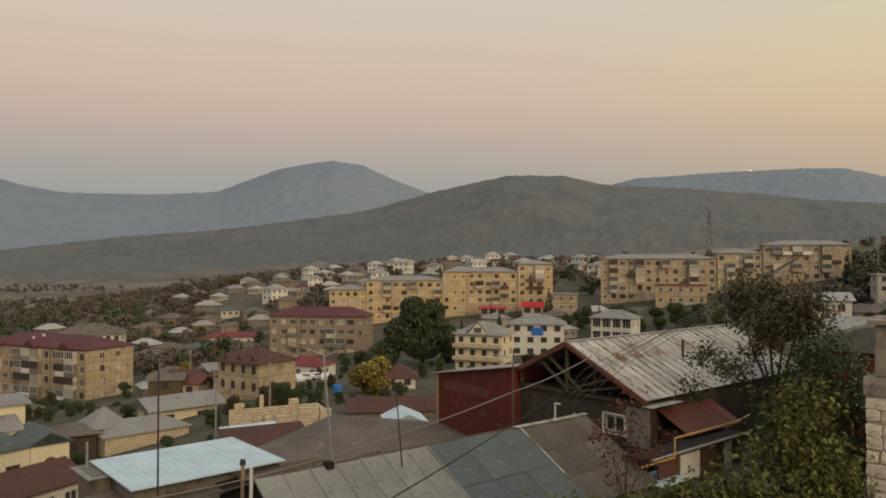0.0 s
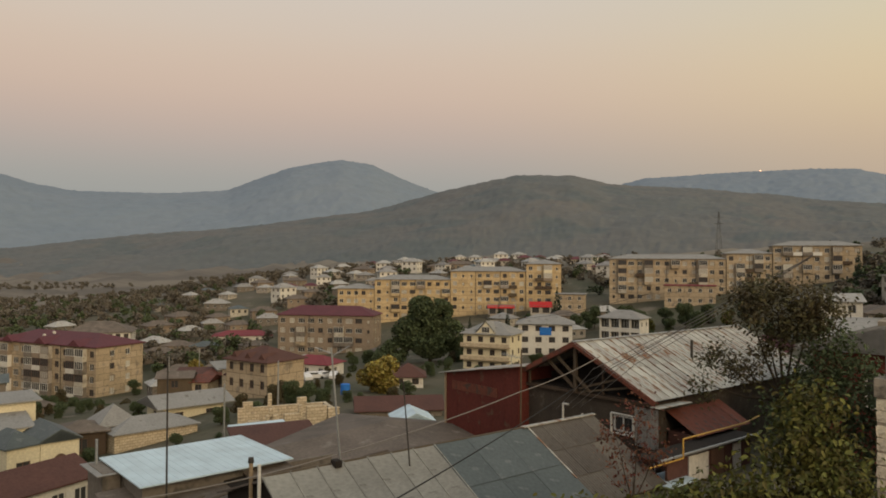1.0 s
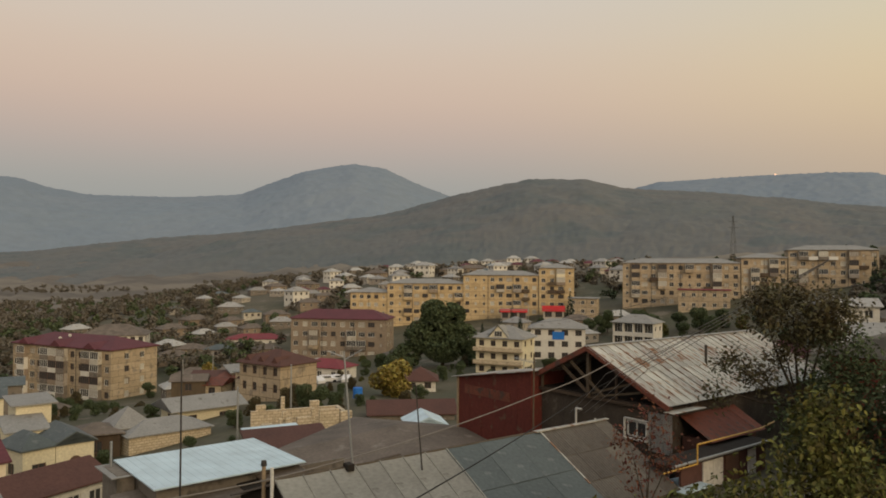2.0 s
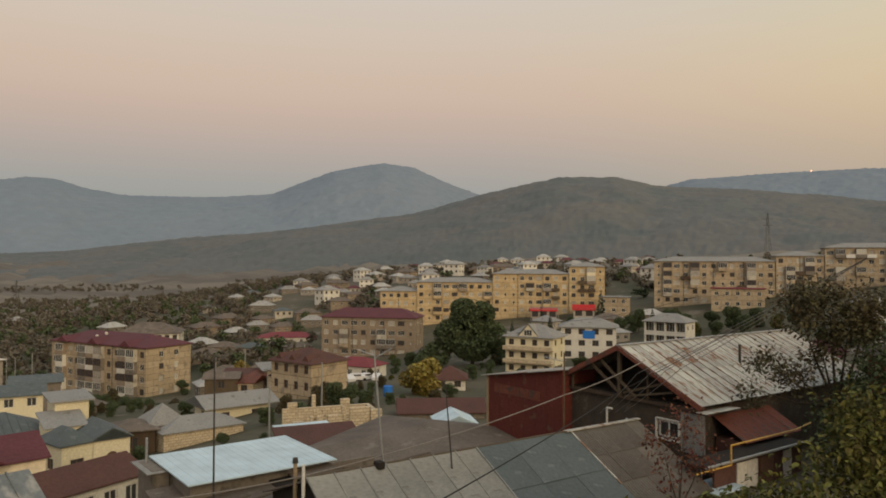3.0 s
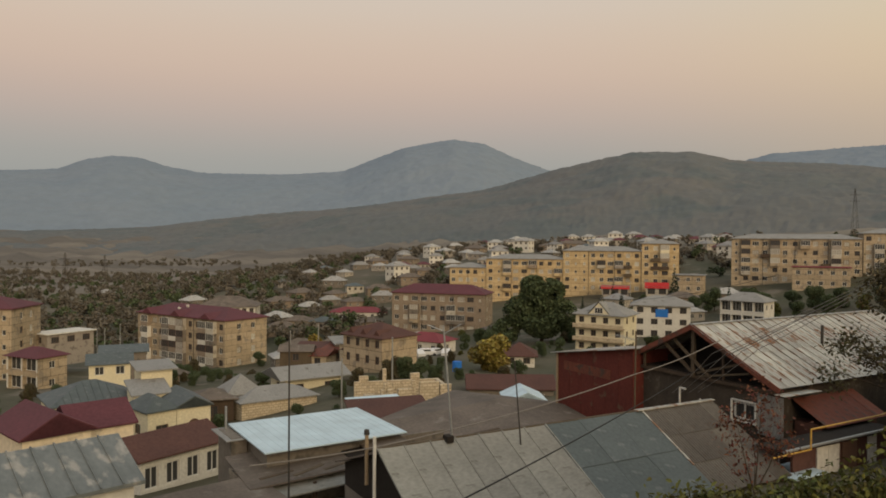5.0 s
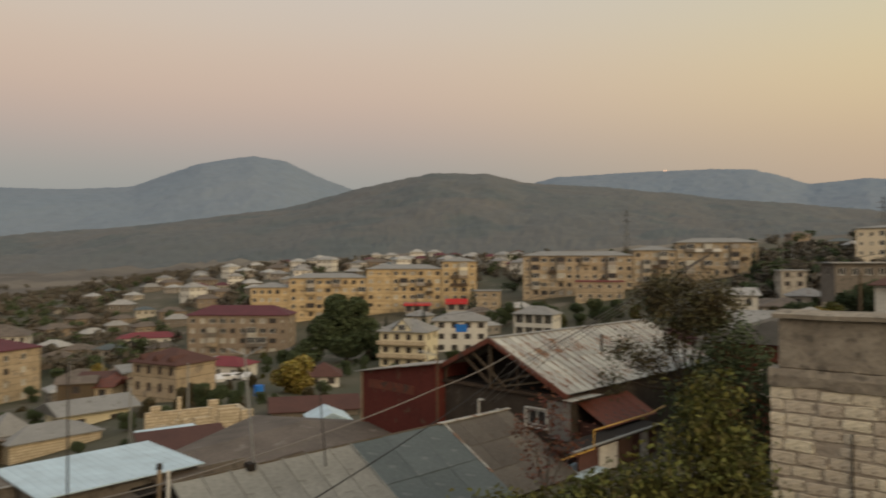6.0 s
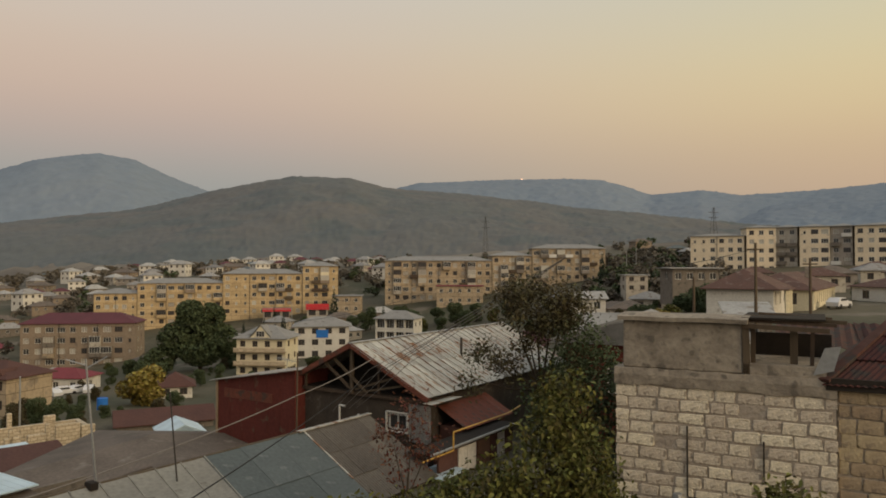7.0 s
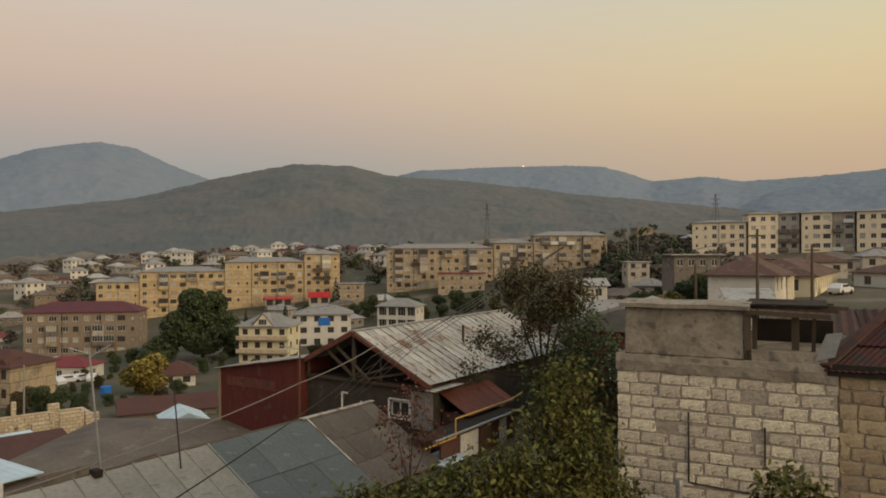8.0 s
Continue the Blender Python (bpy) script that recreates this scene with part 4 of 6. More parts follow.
TAKEN = [(-36, 278, 16), (-14, 280, 20), (14, 280, 20), (35, 278, 12), (76, 264, 22), (103, 258, 12), (123, 252, 18), (-38, 230, 22), (-96, 183, 22), (-106, 126, 18), (-31, 117, 8), (-30, 91, 8), (-40, 100, 9),
         (8, 168, 9), (24, 192, 11), (44, 196, 9), (18, 265, 8), (32, 263, 8), (41, 260, 8), (78, 246, 11), (-7, 131, 6), (-32, 166, 8), (-74, 264, 13), (-81, 157, 10), (-86, 113, 7), (-97, 155, 8),
         (-68, 101, 7), (-59, 90, 7), (165, 208, 16), (180, 195, 16), (197, 178, 14), (-12, 186, 11)]


def free(x, y, r):
    return all((x - a) ** 2 + (y - b) ** 2 > (r + c) ** 2 for a, b, c in TAKEN)


def place_houses(count, b0, b1, r0, r1, kinds, gap, sink=0.0, turn=45):
    done = tries = 0
    while done < count and tries < count * 40:
        tries += 1
        x, y = spot(rng.uniform(b0, b1), rng.uniform(r0, r1))
        if not free(x, y, gap):
            continue
        k = rng.choice(kinds)
        s = rng.uniform(0.7, 0.98)
        a = -math.degrees(math.atan2(x, y)) + rng.uniform(-turn, turn)
        zz = float(ground_z(x, y)) + 0.3 - sink
        m = pose(x, y, zz, 0, 0, a) @ pose(-5, -4, 0)
        if USED[k] == 0:
            PROTOS[k].matrix_world = m
        else:
            copy_thing(PROTOS[k], m @ Matrix.Diagonal((s, s, s, 1)))
        USED[k] += 1
        TAKEN.append((x, y, gap * 0.8))
        done += 1


place_houses(22, -15, 3, 400, 470, (0, 1, 2, 4, 5), 6)
place_houses(30, -14, 12, 470, 570, (0, 1, 2, 5, 3, 4), 6)
place_houses(16, -14, -4, 335, 400, (0, 1, 2, 4, 3), 6)
place_houses(8, -4, 8, 340, 400, (0, 1, 4, 3), 7)
place_houses(9, 8, 30, 330, 460, (0, 1, 4, 3), 8)
place_houses(12, 29, 41, 310, 430, (0, 2, 5, 4), 7)
place_houses(6, -22, -15, 330, 420, (0, 4, 2, 5), 8)
place_houses(14, -22, -13, 250, 330, (0, 4, 2, 5, 2), 7)
place_houses(2, -34, -24, 300, 420, (0, 4), 9)
place_houses(8, -24, -9, 165, 225, (2, 4, 0), 8, 0.6)
place_houses(9, -6, 12, 195, 250, (2, 4, 0), 7, 0.6)
place_houses(8, 12, 34, 100, 230, (2, 4, 3), 8, 1.0)
place_houses(3, -42, -30, 130, 165, (2, 4), 8, 1.0)
for pr, used in zip(PROTOS, USED):
    if not used:
        pr.matrix_world = pose(*spot(60, 200), float(ground_z(*spot(60, 200))))

# ---------------------------------------------------------------- sheet roofs of the near houses


def wavy_sheet(w, l, pitch, amp, seed=0, lift=0.012, shear=0.0):
    """A corrugated sheet: x across, y down the slope, with a thickness and a slightly uneven lower edge."""
    rg = random.Random(seed)
    n = max(4, int(round(w / pitch * 4)))
    bm = bmesh.new()
    rows = []
    tilt = rg.uniform(-0.012, 0.012)
    for y in (0.0, l * 0.5, l):
        rows.append([bm.verts.new((w * i / n + shear * y, y + (rg.uniform(-0.01, 0.01) if y else 0), amp * math.cos(math.tau * w * i / n / pitch) + lift * y / l + tilt * i / n)) for i in range(n + 1)])
    under = [[bm.verts.new(v.co - Vector((0, 0, 0.008))) for v in r] for r in rows]
    for a in range(2):
        for i in range(n):
            bm.faces.new((rows[a][i], rows[a + 1][i], rows[a + 1][i + 1], rows[a][i + 1]))
            bm.faces.new((under[a][i], under[a][i + 1], under[a + 1][i + 1], under[a + 1][i]))
    for i in range(n):
        bm.faces.new((rows[2][i], under[2][i], under[2][i + 1], rows[2][i + 1]))
        bm.faces.new((rows[0][i + 1], under[0][i + 1], under[0][i], rows[0][i]))
    for a in range(2):
        bm.faces.new((rows[a][0], under[a][0], under[a + 1][0], rows[a + 1][0]))
        bm.faces.new((rows[a + 1][n], under[a + 1][n], under[a][n], rows[a][n]))
    me = bpy.data.meshes.new("roof_sheet")
    bm.to_mesh(me)
    bm.free()
    return me


def cover(parent, m, length, slope, w, l, pitch, amp, material, rng, gap=0.0, flat=False):
    """Lays sheets over a slope whose frame m has x along the ridge and y down the slope; later rows under earlier ones."""
    kinds = []
    for s in range(4):
        me = wavy_sheet(w - gap + (0.0 if gap else 0.05), l + 0.12, pitch, amp, s)
        me.materials.append(MATS[material])
        kinds.append(me)
    rows, cols = max(1, round(slope / l)), max(1, round(length / w))
    sx, sy = length / (cols * w), slope / (rows * l)
    for r in range(rows):
        for c in range(cols):
            ob = new("roof_sheet", kinds[rng.randrange(4)])
            ob.parent = parent
            ob.matrix_basis = m @ Matrix.Translation((c * w * sx, r * l * sy - 0.06, 0.03 - 0.012 * r + rng.uniform(0, 0.006))) @ Matrix.Diagonal((sx, sy, 1, 1)) @ pose(0, 0, 0, 0, 0, rng.uniform(-0.25, 0.25))


def slope_frame(x, y, z, down_y, drop):
    """A frame with x along +x, and y down the slope towards (0, down_y, -drop)."""
    dv = Vector((0, down_y, -drop)).normalized()
    xv = Vector((1, 0, 0))
    nv = xv.cross(dv)
    if nv.z < 0:
        xv = -xv
        nv = -nv
    mm = Matrix((xv, dv, nv)).transposed().to_4x4()
    mm.translation = (x, y, z)
    return mm


nr = random.Random(5)
# the big house with the open gable
HOUSE = pose(5.9, 35.5, 31.0, 0, 0, 39.9)
h = thing("tin_roof_house", HOUSE, "old house with rusty corrugated roof and open dark gable", "house")
RL, HALF, RZ, EZ = 15.2, 4.45, 5.12, 2.95
slope_len = math.hypot(HALF, RZ - EZ)
for sgn in (-1, 1):
    fr = slope_frame(0 if sgn < 0 else RL, 0, RZ, sgn * HALF, RZ - EZ)
    if fr.to_3x3().col[0].x < 0 and sgn < 0:
        fr.translation.x = RL
    elif fr.to_3x3().col[0].x > 0:
        fr.translation.x = 0
    cover(h, fr, RL, slope_len, 0.62, 2.45, 0.155, 0.02, "zinc_rusty", nr)
for sgn in (-1, 1):
    for k in range(8):
        rf = bmesh.new()
        x = 0.3 + k * 2.05
        beam(rf, (x, 0, RZ - 0.12), (x, sgn * HALF, EZ - 0.12), 0.08, 0.14)
        part("rafter", rf, "old_wood", h)
    rf = bmesh.new()
    beam(rf, (-0.02, 0, RZ - 0.06), (-0.02, sgn * (HALF + 0.1), EZ - 0.1), 0.05, 0.24)
    part("bargeboard", rf, "rust_red_roof", h, "red-brown painted bargeboard")
for k in range(25):
    for sgn in (-1, 1):
        rf = bmesh.new()
        x = 0.03 + k * RL / 24.5
        beam(rf, (x, 0, RZ + 0.075), (x, sgn * HALF, EZ + 0.06), 0.04, 0.045)
        part("seam", rf, "zinc_rusty", h)
rc = bmesh.new()
beam(rc, (-0.05, 0, RZ + 0.05), (RL, 0, RZ + 0.05), 0.3, 0.03)
part("ridge_cap", rc, "galvanised", h)
wallm = bmesh.new()
wall_with_openings(wallm, pose(0.5, 4.1, 0, 0, 0, 270), 8.2, -2.5, 2.75, [(6.05, 7.15, 1.2, 1.95)], 0.2)
wall_with_openings(wallm, pose(0.5, -4.1, 0), RL - 0.9, -2.5, 2.85, [], 0.2)
wall_with_openings(wallm, pose(RL - 0.4, -4.1, 0, 0, 0, 90), 8.2, -2.5, 2.85, [], 0.2)
wall_with_openings(wallm, pose(RL - 0.4, 4.1, 0, 0, 0, 180), RL - 0.9, -2.5, 2.85, [], 0.2)
part("wall", wallm, "brown_daub", h)
# Near-black boards added to close the gable, as the shade of its open attic.
ap = bmesh.new()
vs = [ap.verts.new(c) for c in ((2.2, -4.2, 2.7), (2.2, 4.2, 2.7), (2.2, 0, 4.95), (2.3, -4.2, 2.7), (2.3, 4.2, 2.7), (2.3, 0, 4.95))]
for f in ((0, 1, 2), (5, 4, 3), (0, 3, 4, 1), (1, 4, 5, 2), (2, 5, 3, 0)):
    ap.faces.new([vs[i] for i in f])
part("attic_partition", ap, "dark_board", h, "near-black boards for the shade in the attic")
part("attic_ceiling", boxed(0.6, 2.2, -4.2, 4.2, 2.75, 2.8), "dark_board", h)
part("attic_floor", boxed(0.3, RL - 0.5, -4.0, 4.0, 2.62, 2.74), "old_wood", h)
add_window(h, pose(0.5, 4.1, 0, 0, 0, 270) @ pose(6.6, 0.02, 1.2), 1.1, 0.75, "white_paint", "window_glass", 2)
wf = bmesh.new()
for a, b in (((5.98, 1.12), (7.22, 1.12)), ((5.98, 2.02), (7.22, 2.02)), ((5.98, 1.12), (5.98, 2.02)), ((7.22, 1.12), (7.22, 2.02))):
    beam(wf, (0.46, 4.1 - a[0], a[1]), (0.46, 4.1 - b[0], b[1]), 0.13, 0.06)
part("window_surround", wf, "white_paint", h, "white painted window surround")
for k in range(6):
    bar = bmesh.new()
    y = 4.1 - 6.05 - k * 0.22
    rod(bar, (0.47, y, 1.15), (0.47, y, 2.0), 0.012, sides=5)
    part("window_bar", bar, "iron", h)
# trusses in the open gable
for a, b, w in (((0.25, 0.1, 2.7), (0.25, 0.1, 5.0), 0.16), ((0.22, 1.95, 4.15), (0.22, 0.2, 2.95), 0.12), ((0.2, 1.2, 4.3), (0.2, -0.9, 2.8), 0.11), ((0.28, -0.1, 2.9), (0.28, -2.6, 3.7), 0.1), ((0.3, -0.2, 2.75), (0.3, -2.9, 3.3), 0.09),
                ((0.3, 3.2, 2.75), (0.3, 3.2, 3.4), 0.1), ((0.32, -1.5, 2.8), (0.32, -1.5, 4.2), 0.09), ((0.35, 4.0, 2.68), (0.35, -4.2, 2.68), 0.15)):
    t = bmesh.new()
    beam(t, a, b, w, w)
    part("timber", t, "old_wood", h)
pr_ = random.Random(14)
for k in range(9):
    x, d, w = pr_.uniform(1.2, 8.5), pr_.uniform(0.05, 0.45), pr_.uniform(0.2, 0.5)
    y0, y1 = -HALF * d, -HALF * (d + pr_.uniform(0.04, 0.1))
    z0, z1 = RZ + (EZ - RZ) * d + 0.068, RZ + (EZ - RZ) * y1 / -HALF + 0.062
    sk = pr_.uniform(-0.2, 0.2)
    g = bmesh.new()
    vs = [g.verts.new(c) for c in ((x, y0, z0), (x + w, y0, z0), (x + w * 1.2 + sk, y1, z1), (x + w * 0.5 + sk, y1 - 0.08, z1 - 0.035), (x + sk, y1, z1))]
    lo = [g.verts.new(v.co - Vector((0, 0, 0.01))) for v in vs]
    g.faces.new(vs)
    g.faces.new(lo[::-1])
    for i in range(5):
        g.faces.new((vs[(i + 1) % 5], vs[i], lo[i], lo[(i + 1) % 5]))
    part("rust_patch", g, "rust_patch", h, "flaking orange-brown rust patch")
st = bmesh.new()
rod(st, (6.6, -2.2, 3.95), (6.6, -2.2, 5.0), 0.07, sides=10)
part("flue_pipe", st, "iron", h, "dark iron flue pipe")
for k in range(7):
    s = wavy_sheet(0.22, 1.75, 0.11, 0.012, k)
    s.materials.append(MATS["slate_grey_roof"])
    ob = new("wall_sheet", s)
    ob.parent = h
    ob.matrix_basis = pose(0.44, -3.2 - k * 0.17, 0.75) @ Matrix(((0, 0, -1, 0), (-1, 0, 0, 0), (0, 1, 0, 0), (0, 0, 0, 1)))
tip = bmesh.new()
box(tip, -0.1, 2.4, -HALF - 0.42, -HALF + 0.1, EZ - 0.26, EZ - 0.24)
part("eave_flashing", tip, "zinc_rusty", h, "bent pale zinc eave flashing")

# the red hut beside it
hut = thing("metal_hut", HOUSE @ pose(-0.25, 3.45, 0), "rust-red sheet-metal hut with a pale lean-to roof", "shed")
hb = bmesh.new()
vs = box(hb, 0, 3.4, 0, 5.9, -3.0, 3.55)
for v in vs:
    if v.co.z > 0:
        v.co.z -= 0.95 * v.co.y / 5.9
part("body", hb, "dull_red_tin", hut)
rb = bmesh.new()
vs = box(rb, -0.3, 3.7, -0.3, 6.2, 3.57, 3.61)
for v in vs:
    v.co.z -= 0.95 * v.co.y / 5.9
part("roof", rb, "zinc_rusty", hut)
for k in range(7):
    p = bmesh.new()
    y = 0.05 + k * 0.96
    box(p, -0.012, -0.003, y, y + 0.04, -1.0, 3.5 - 0.95 * y / 5.9)
    part("seam", p, "dull_red_tin", hut)
part("patch", boxed(-0.03, -0.004, 1.6, 5.3, 1.75, 2.25), "rust_red_roof", hut, "brown patched sheet strip")
part("corner_post", boxed(-0.06, 0.06, 5.82, 5.96, -1.0, 2.6), "bright_wood", hut, "bare wooden corner post")
lg = bmesh.new()
box(lg, -0.5, 0.0, 2.6, 6.1, -0.95, -0.78)
part("ledge", lg, "rust_red_roof", hut)

# porch and lower shed beside the house
po = thing("porch", HOUSE @ pose(1.4, -4.2, 0), "lean-to porch with a rust-red seamed metal roof", "porch")
pr_l = math.hypot(1.5, 0.85)
pf = slope_frame(0, 0, 2.3, -1.5, 0.85)
pf.translation.x = 0 if pf.to_3x3().col[0].x > 0 else 4.4
cover(po, pf, 4.4, pr_l, 0.73, pr_l, 0.73, 0.012, "rust_red_roof", nr)
part("wall", boxed(0.1, 4.2, -1.2, -0.02, -2.5, 1.45), "dark_brown_tin", po)
part("shed_roof", boxed(-4.2, 3.2, -2.5, -1.3, 1.2, 1.3), "dark_board", po)
gu = bmesh.new()
rod(gu, (-4.3, -2.55, 1.32), (3.2, -2.55, 1.32), 0.06, sides=8)
part("gutter", gu, "galvanised", po)
part("shed_wall", boxed(-3.4, 3.0, -2.3, -2.2, -2.5, 1.2), "dark_brown_tin", po)
for x0, x1, material, lab in ((-1.95, -1.25, "white_plaster", "pale blue-white sheet door leaf"), (-1.23, -0.5, "white_plaster", "pale blue-white sheet door leaf"), (-0.3, 0.7, "brown_paint", "brown plank door"), (1.5, 2.1, "white_plaster", "pale sheet door")):
    part("door_leaf", boxed(x0, x1, -2.36, -2.3, -1.2, 1.1, bevel=0.008), material, po, lab)
part("lower_sheet_roof", boxed(-4.0, -2.1, -2.9, -1.4, 0.32, 0.36), "pale_blue_tin", po)

pipe = bmesh.new()
path = [(-3.6, -6.8, 1.22), (-1.35, -6.8, 1.22), (-1.35, -6.8, 1.98), (3.4, -6.8, 1.98), (5.2, -6.5, 2.0)]
for a, b in zip(path, path[1:]):
    rod(pipe, a, b, 0.035, sides=8)
gp = part("gas_pipe", pipe, "yellow_pipe")
gp.matrix_world = HOUSE
tagged(gp, "yellow-painted gas pipe along the shed wall", "pipe")

# the long roof in front: pale panels, dark sheet, brown corrugation
ROOF = pose(-5.7, 22.3, 33.4, 0, 0, 38.8)
lr = thing("long_roof_house", ROOF, "long low house under a patched grey sheet roof", "house")
SL = 4.2
K = 0.547
frn = slope_frame(0, 0, 0, -1, K)
if frn.to_3x3().col[0].x < 0:
    frn.translation.x = 6.55


def front_strip(x0, x1):
    f = frn.copy()
    f.translation.x = x0 if f.to_3x3().col[0].x > 0 else x1
    return f


cover(lr, front_strip(0, 6.55), 6.55, SL, 0.935, SL, 0.935, 0.004, "asbestos", nr, gap=0.02)
for k in range(8):
    s = bmesh.new()
    x = k * 6.55 / 7
    beam(s, (x, 0.0, 0.05), (x, -SL / math.hypot(1, K), -SL * K / math.hypot(1, K) + 0.05), 0.045, 0.05)
    part("seam", s, "asbestos", lr)
cover(lr, front_strip(6.55, 11.2), 4.65, SL, 1.55, 2.1, 1.55, 0.003, "blue_grey_tin", nr)
cover(lr, front_strip(11.2, 15.1), 3.9, SL, 0.78, 1.4, 0.13, 0.016, "grey_brown_sheet", nr)
s = bmesh.new()
beam(s, (11.2, 0, 0.06), (11.2, -2.6, -2.6 * K + 0.06), 0.07, 0.025)
part("flashing", s, "zinc_rusty", lr)
s = bmesh.new()
beam(s, (10.9, 0.0, 0.07), (15.2, 0.0, 0.07), 0.22, 0.04)
part("ridge_cap", s, "zinc_rusty", lr)
s = bmesh.new()
beam(s, (-0.1, 0.05, 0.04), (10.9, 0.05, 0.04), 0.12, 0.05)
part("ridge_board", s, "old_wood", lr)
bs = bmesh.new()
vs = box(bs, 0, 15, 0.0, 3.6, -0.08, -0.02)
for v in vs:
    v.co.z -= v.co.y * 0.35
part("back_slope", bs, "old_brown_roof", lr)
part("wall", boxed(0.3, 14.8, -3.3, 3.4, -4.5, -2.1), "grey_plaster", lr)
for xa, xb in ((0.3, 0.42), (14.68, 14.8)):
    gm = bmesh.new()
    ring = ((-3.3, -2.1), (3.4, -2.1), (3.4, -1.3), (0, -0.1), (-3.3, -1.95))
    va = [gm.verts.new((xa, y, z)) for y, z in ring]
    vb = [gm.verts.new((xb, y, z)) for y, z in ring]
    gm.faces.new(va[::-1])
    gm.faces.new(vb)
    for i in range(5):
        gm.faces.new((va[i], va[(i + 1) % 5], vb[(i + 1) % 5], vb[i]))
    part("gable", gm, "dark_board", lr)
sp = bmesh.new()
box(sp, 2.4, 2.65, -0.25, 0.1, -0.05, 0.18, bevel=0.02)
part("vent_cap", sp, "dark_board", lr)

# shabby lean-to left of the long roof
sh = thing("lean_to_shed", pose(-12.6, 26.6, 27.0, 0, 0, 40.0), "shabby plank lean-to with layered brown roofing", "shed")
for k, (x0, x1, y0, y1, z0, dz) in enumerate(((0, 4.6, -2.6, 1.0, 4.0, 0.25), (4.2, 6.4, -2.2, 0.7, 4.25, 0.3), (0.6, 5.2, -3.3, -1.9, 3.75, 0.1), (5.0, 6.9, -1.6, 0.9, 4.5, 0.2))):
    b2 = bmesh.new()
    vs = box(b2, x0, x1, y0, y1, z0, z0 + 0.06)
    for v in vs:
        v.co.z += dz * (v.co.y - y0) / (y1 - y0) + 0.05 * (v.co.x - x0)
    part("roof_layer", b2, ("old_brown_roof", "dark_board", "asbestos", "old_brown_roof", "old_wood")[k], sh)
for k in range(9):
    b2 = bmesh.new()
    x = 0.3 + k * 1.15
    beam(b2, (x, -2.9 + nr.uniform(-0.3, 0.3), 4.45 + 0.05 * k), (x + 1.3, -2.6 + nr.uniform(-0.2, 0.2), 4.5 + 0.05 * k), 0.16, 0.03)
    part("loose_plank", b2, "old_wood", sh)
part("back_wall", boxed(0.2, 9.8, 0.4, 0.55, -1.0, 4.3), "grey_plaster", sh)
part("side_wall", boxed(0.05, 0.2, -2.2, 0.5, -1.0, 4.0), "concrete", sh)
part("rust_tank", boxed(5.2, 9.2, -2.0, -0.6, 2.0, 3.4, bevel=0.12), "rust_red_roof", sh)
part("corrugated_scrap", boxed(2.6, 4.6, -3.0, -2.2, 3.0, 3.05), "galvanised", sh)
for x in (0.4, 2.3, 4.8):
    b2 = bmesh.new()
    beam(b2, (x, -2.8, 0), (x + 0.1, -2.7, 4.0), 0.12, 0.12)
    part("post", b2, "old_wood", sh)

# the pale blue roof
br = thing("blue_roof_house", pose(-10.9, 26.1, 31.9, 0, 0, 41.5), "grey outbuilding with a new pale blue sheet roof", "house")
kb = bmesh.new()
vs = box(kb, -0.1, 6.0, 0, 4.85, 0, 0.05)
for v in vs:
    v.co.z += 0.015 * v.co.y
rf = part("roof", kb, "pale_blue_tin", br)
for k in range(19):
    b2 = bmesh.new()
    x = 0.05 + k * 0.325
    beam(b2, (x, 0.0, 0.054), (x, 4.85, 0.127), 0.03, 0.012)
    part("rib", b2, "pale_blue_tin", rf)
part("wall", boxed(0.15, 5.7, 0.5, 4.6, -5.0, -0.05), "grey_plaster", br)
part("side_wall", boxed(-0.55, 0.1, 2.8, 4.7, -5.0, 0.0), "grey_plaster", br)
part("side_roof", boxed(-0.8, 0.1, 2.6, 4.9, -0.06, -0.02), "slate_grey_roof", br)
b2 = bmesh.new()
rod(b2, (-0.35, 4.3, -1.5), (-0.35, 4.3, 1.0), 0.05)
part("vent_pipe", b2, "galvanised", br)

# the brown low hipped roof
house((-9.6, 37.2), (-0.6, 34.2), 9.5, 27.2, 3.1, "grey_plaster", "old_brown_roof", "low house under a wide weathered brown hipped roof", front=3, right=1, left=1, rise=1.0, over=0.6)
# roofless stone walls
ru = thing("stone_ruin", facing((-19.3, 69.4), (-11.0, 73.2), 23.2)[0], "roofless yellow stone house with broken wall tops", "ruin")
rr = random.Random(9)
part("wall", boxed(0, 9.1, 0, 0.4, -2.5, 1.1), "field_stone", ru)
part("back_wall", boxed(0, 9.1, 5, 5.4, -2.5, 1.9), "field_stone", ru)
part("side_wall", boxed(8.7, 9.1, 0.4, 5, -2.5, 1.9), "field_stone", ru)
for x0, w, hh in ((0.2, 1.1, 0.5), (1.9, 1.2, 0.9), (2.2, 0.4, 1.6), (3.6, 1.6, 0.9), (5.0, 0.4, 1.7), (5.8, 2.0, 1.5), (7.9, 1.2, 1.2)):
    part("broken_pier", boxed(x0, x0 + w, 0.02, 0.38, 1.1, 1.1 + hh, bevel=0.05), "field_stone", ru)
for x0, w, hh in ((0.5, 1.0, 0.6), (3.0, 0.4, 1.3), (6.0, 1.0, 0.7)):
    part("broken_pier", boxed(x0, x0 + w, 5.02, 5.38, 1.9, 1.9 + hh, bevel=0.05), "field_stone", ru)
house((-16.7, 58.5), (-10.9, 61.5), 4, 22.3, 2.6, "grey_plaster", "dark_brown_tin", "small shed with a brown metal roof", category="shed", front=1, kind="mono", rise=0.9, over=0.3)
house((-17.8, 62.5), (-14.0, 64.8), 3, 22.6, 2.4, "grey_plaster", "pale_blue_tin", "small shed with a pale metal roof", category="shed", front=1, kind="mono", rise=0.3, over=0.3)
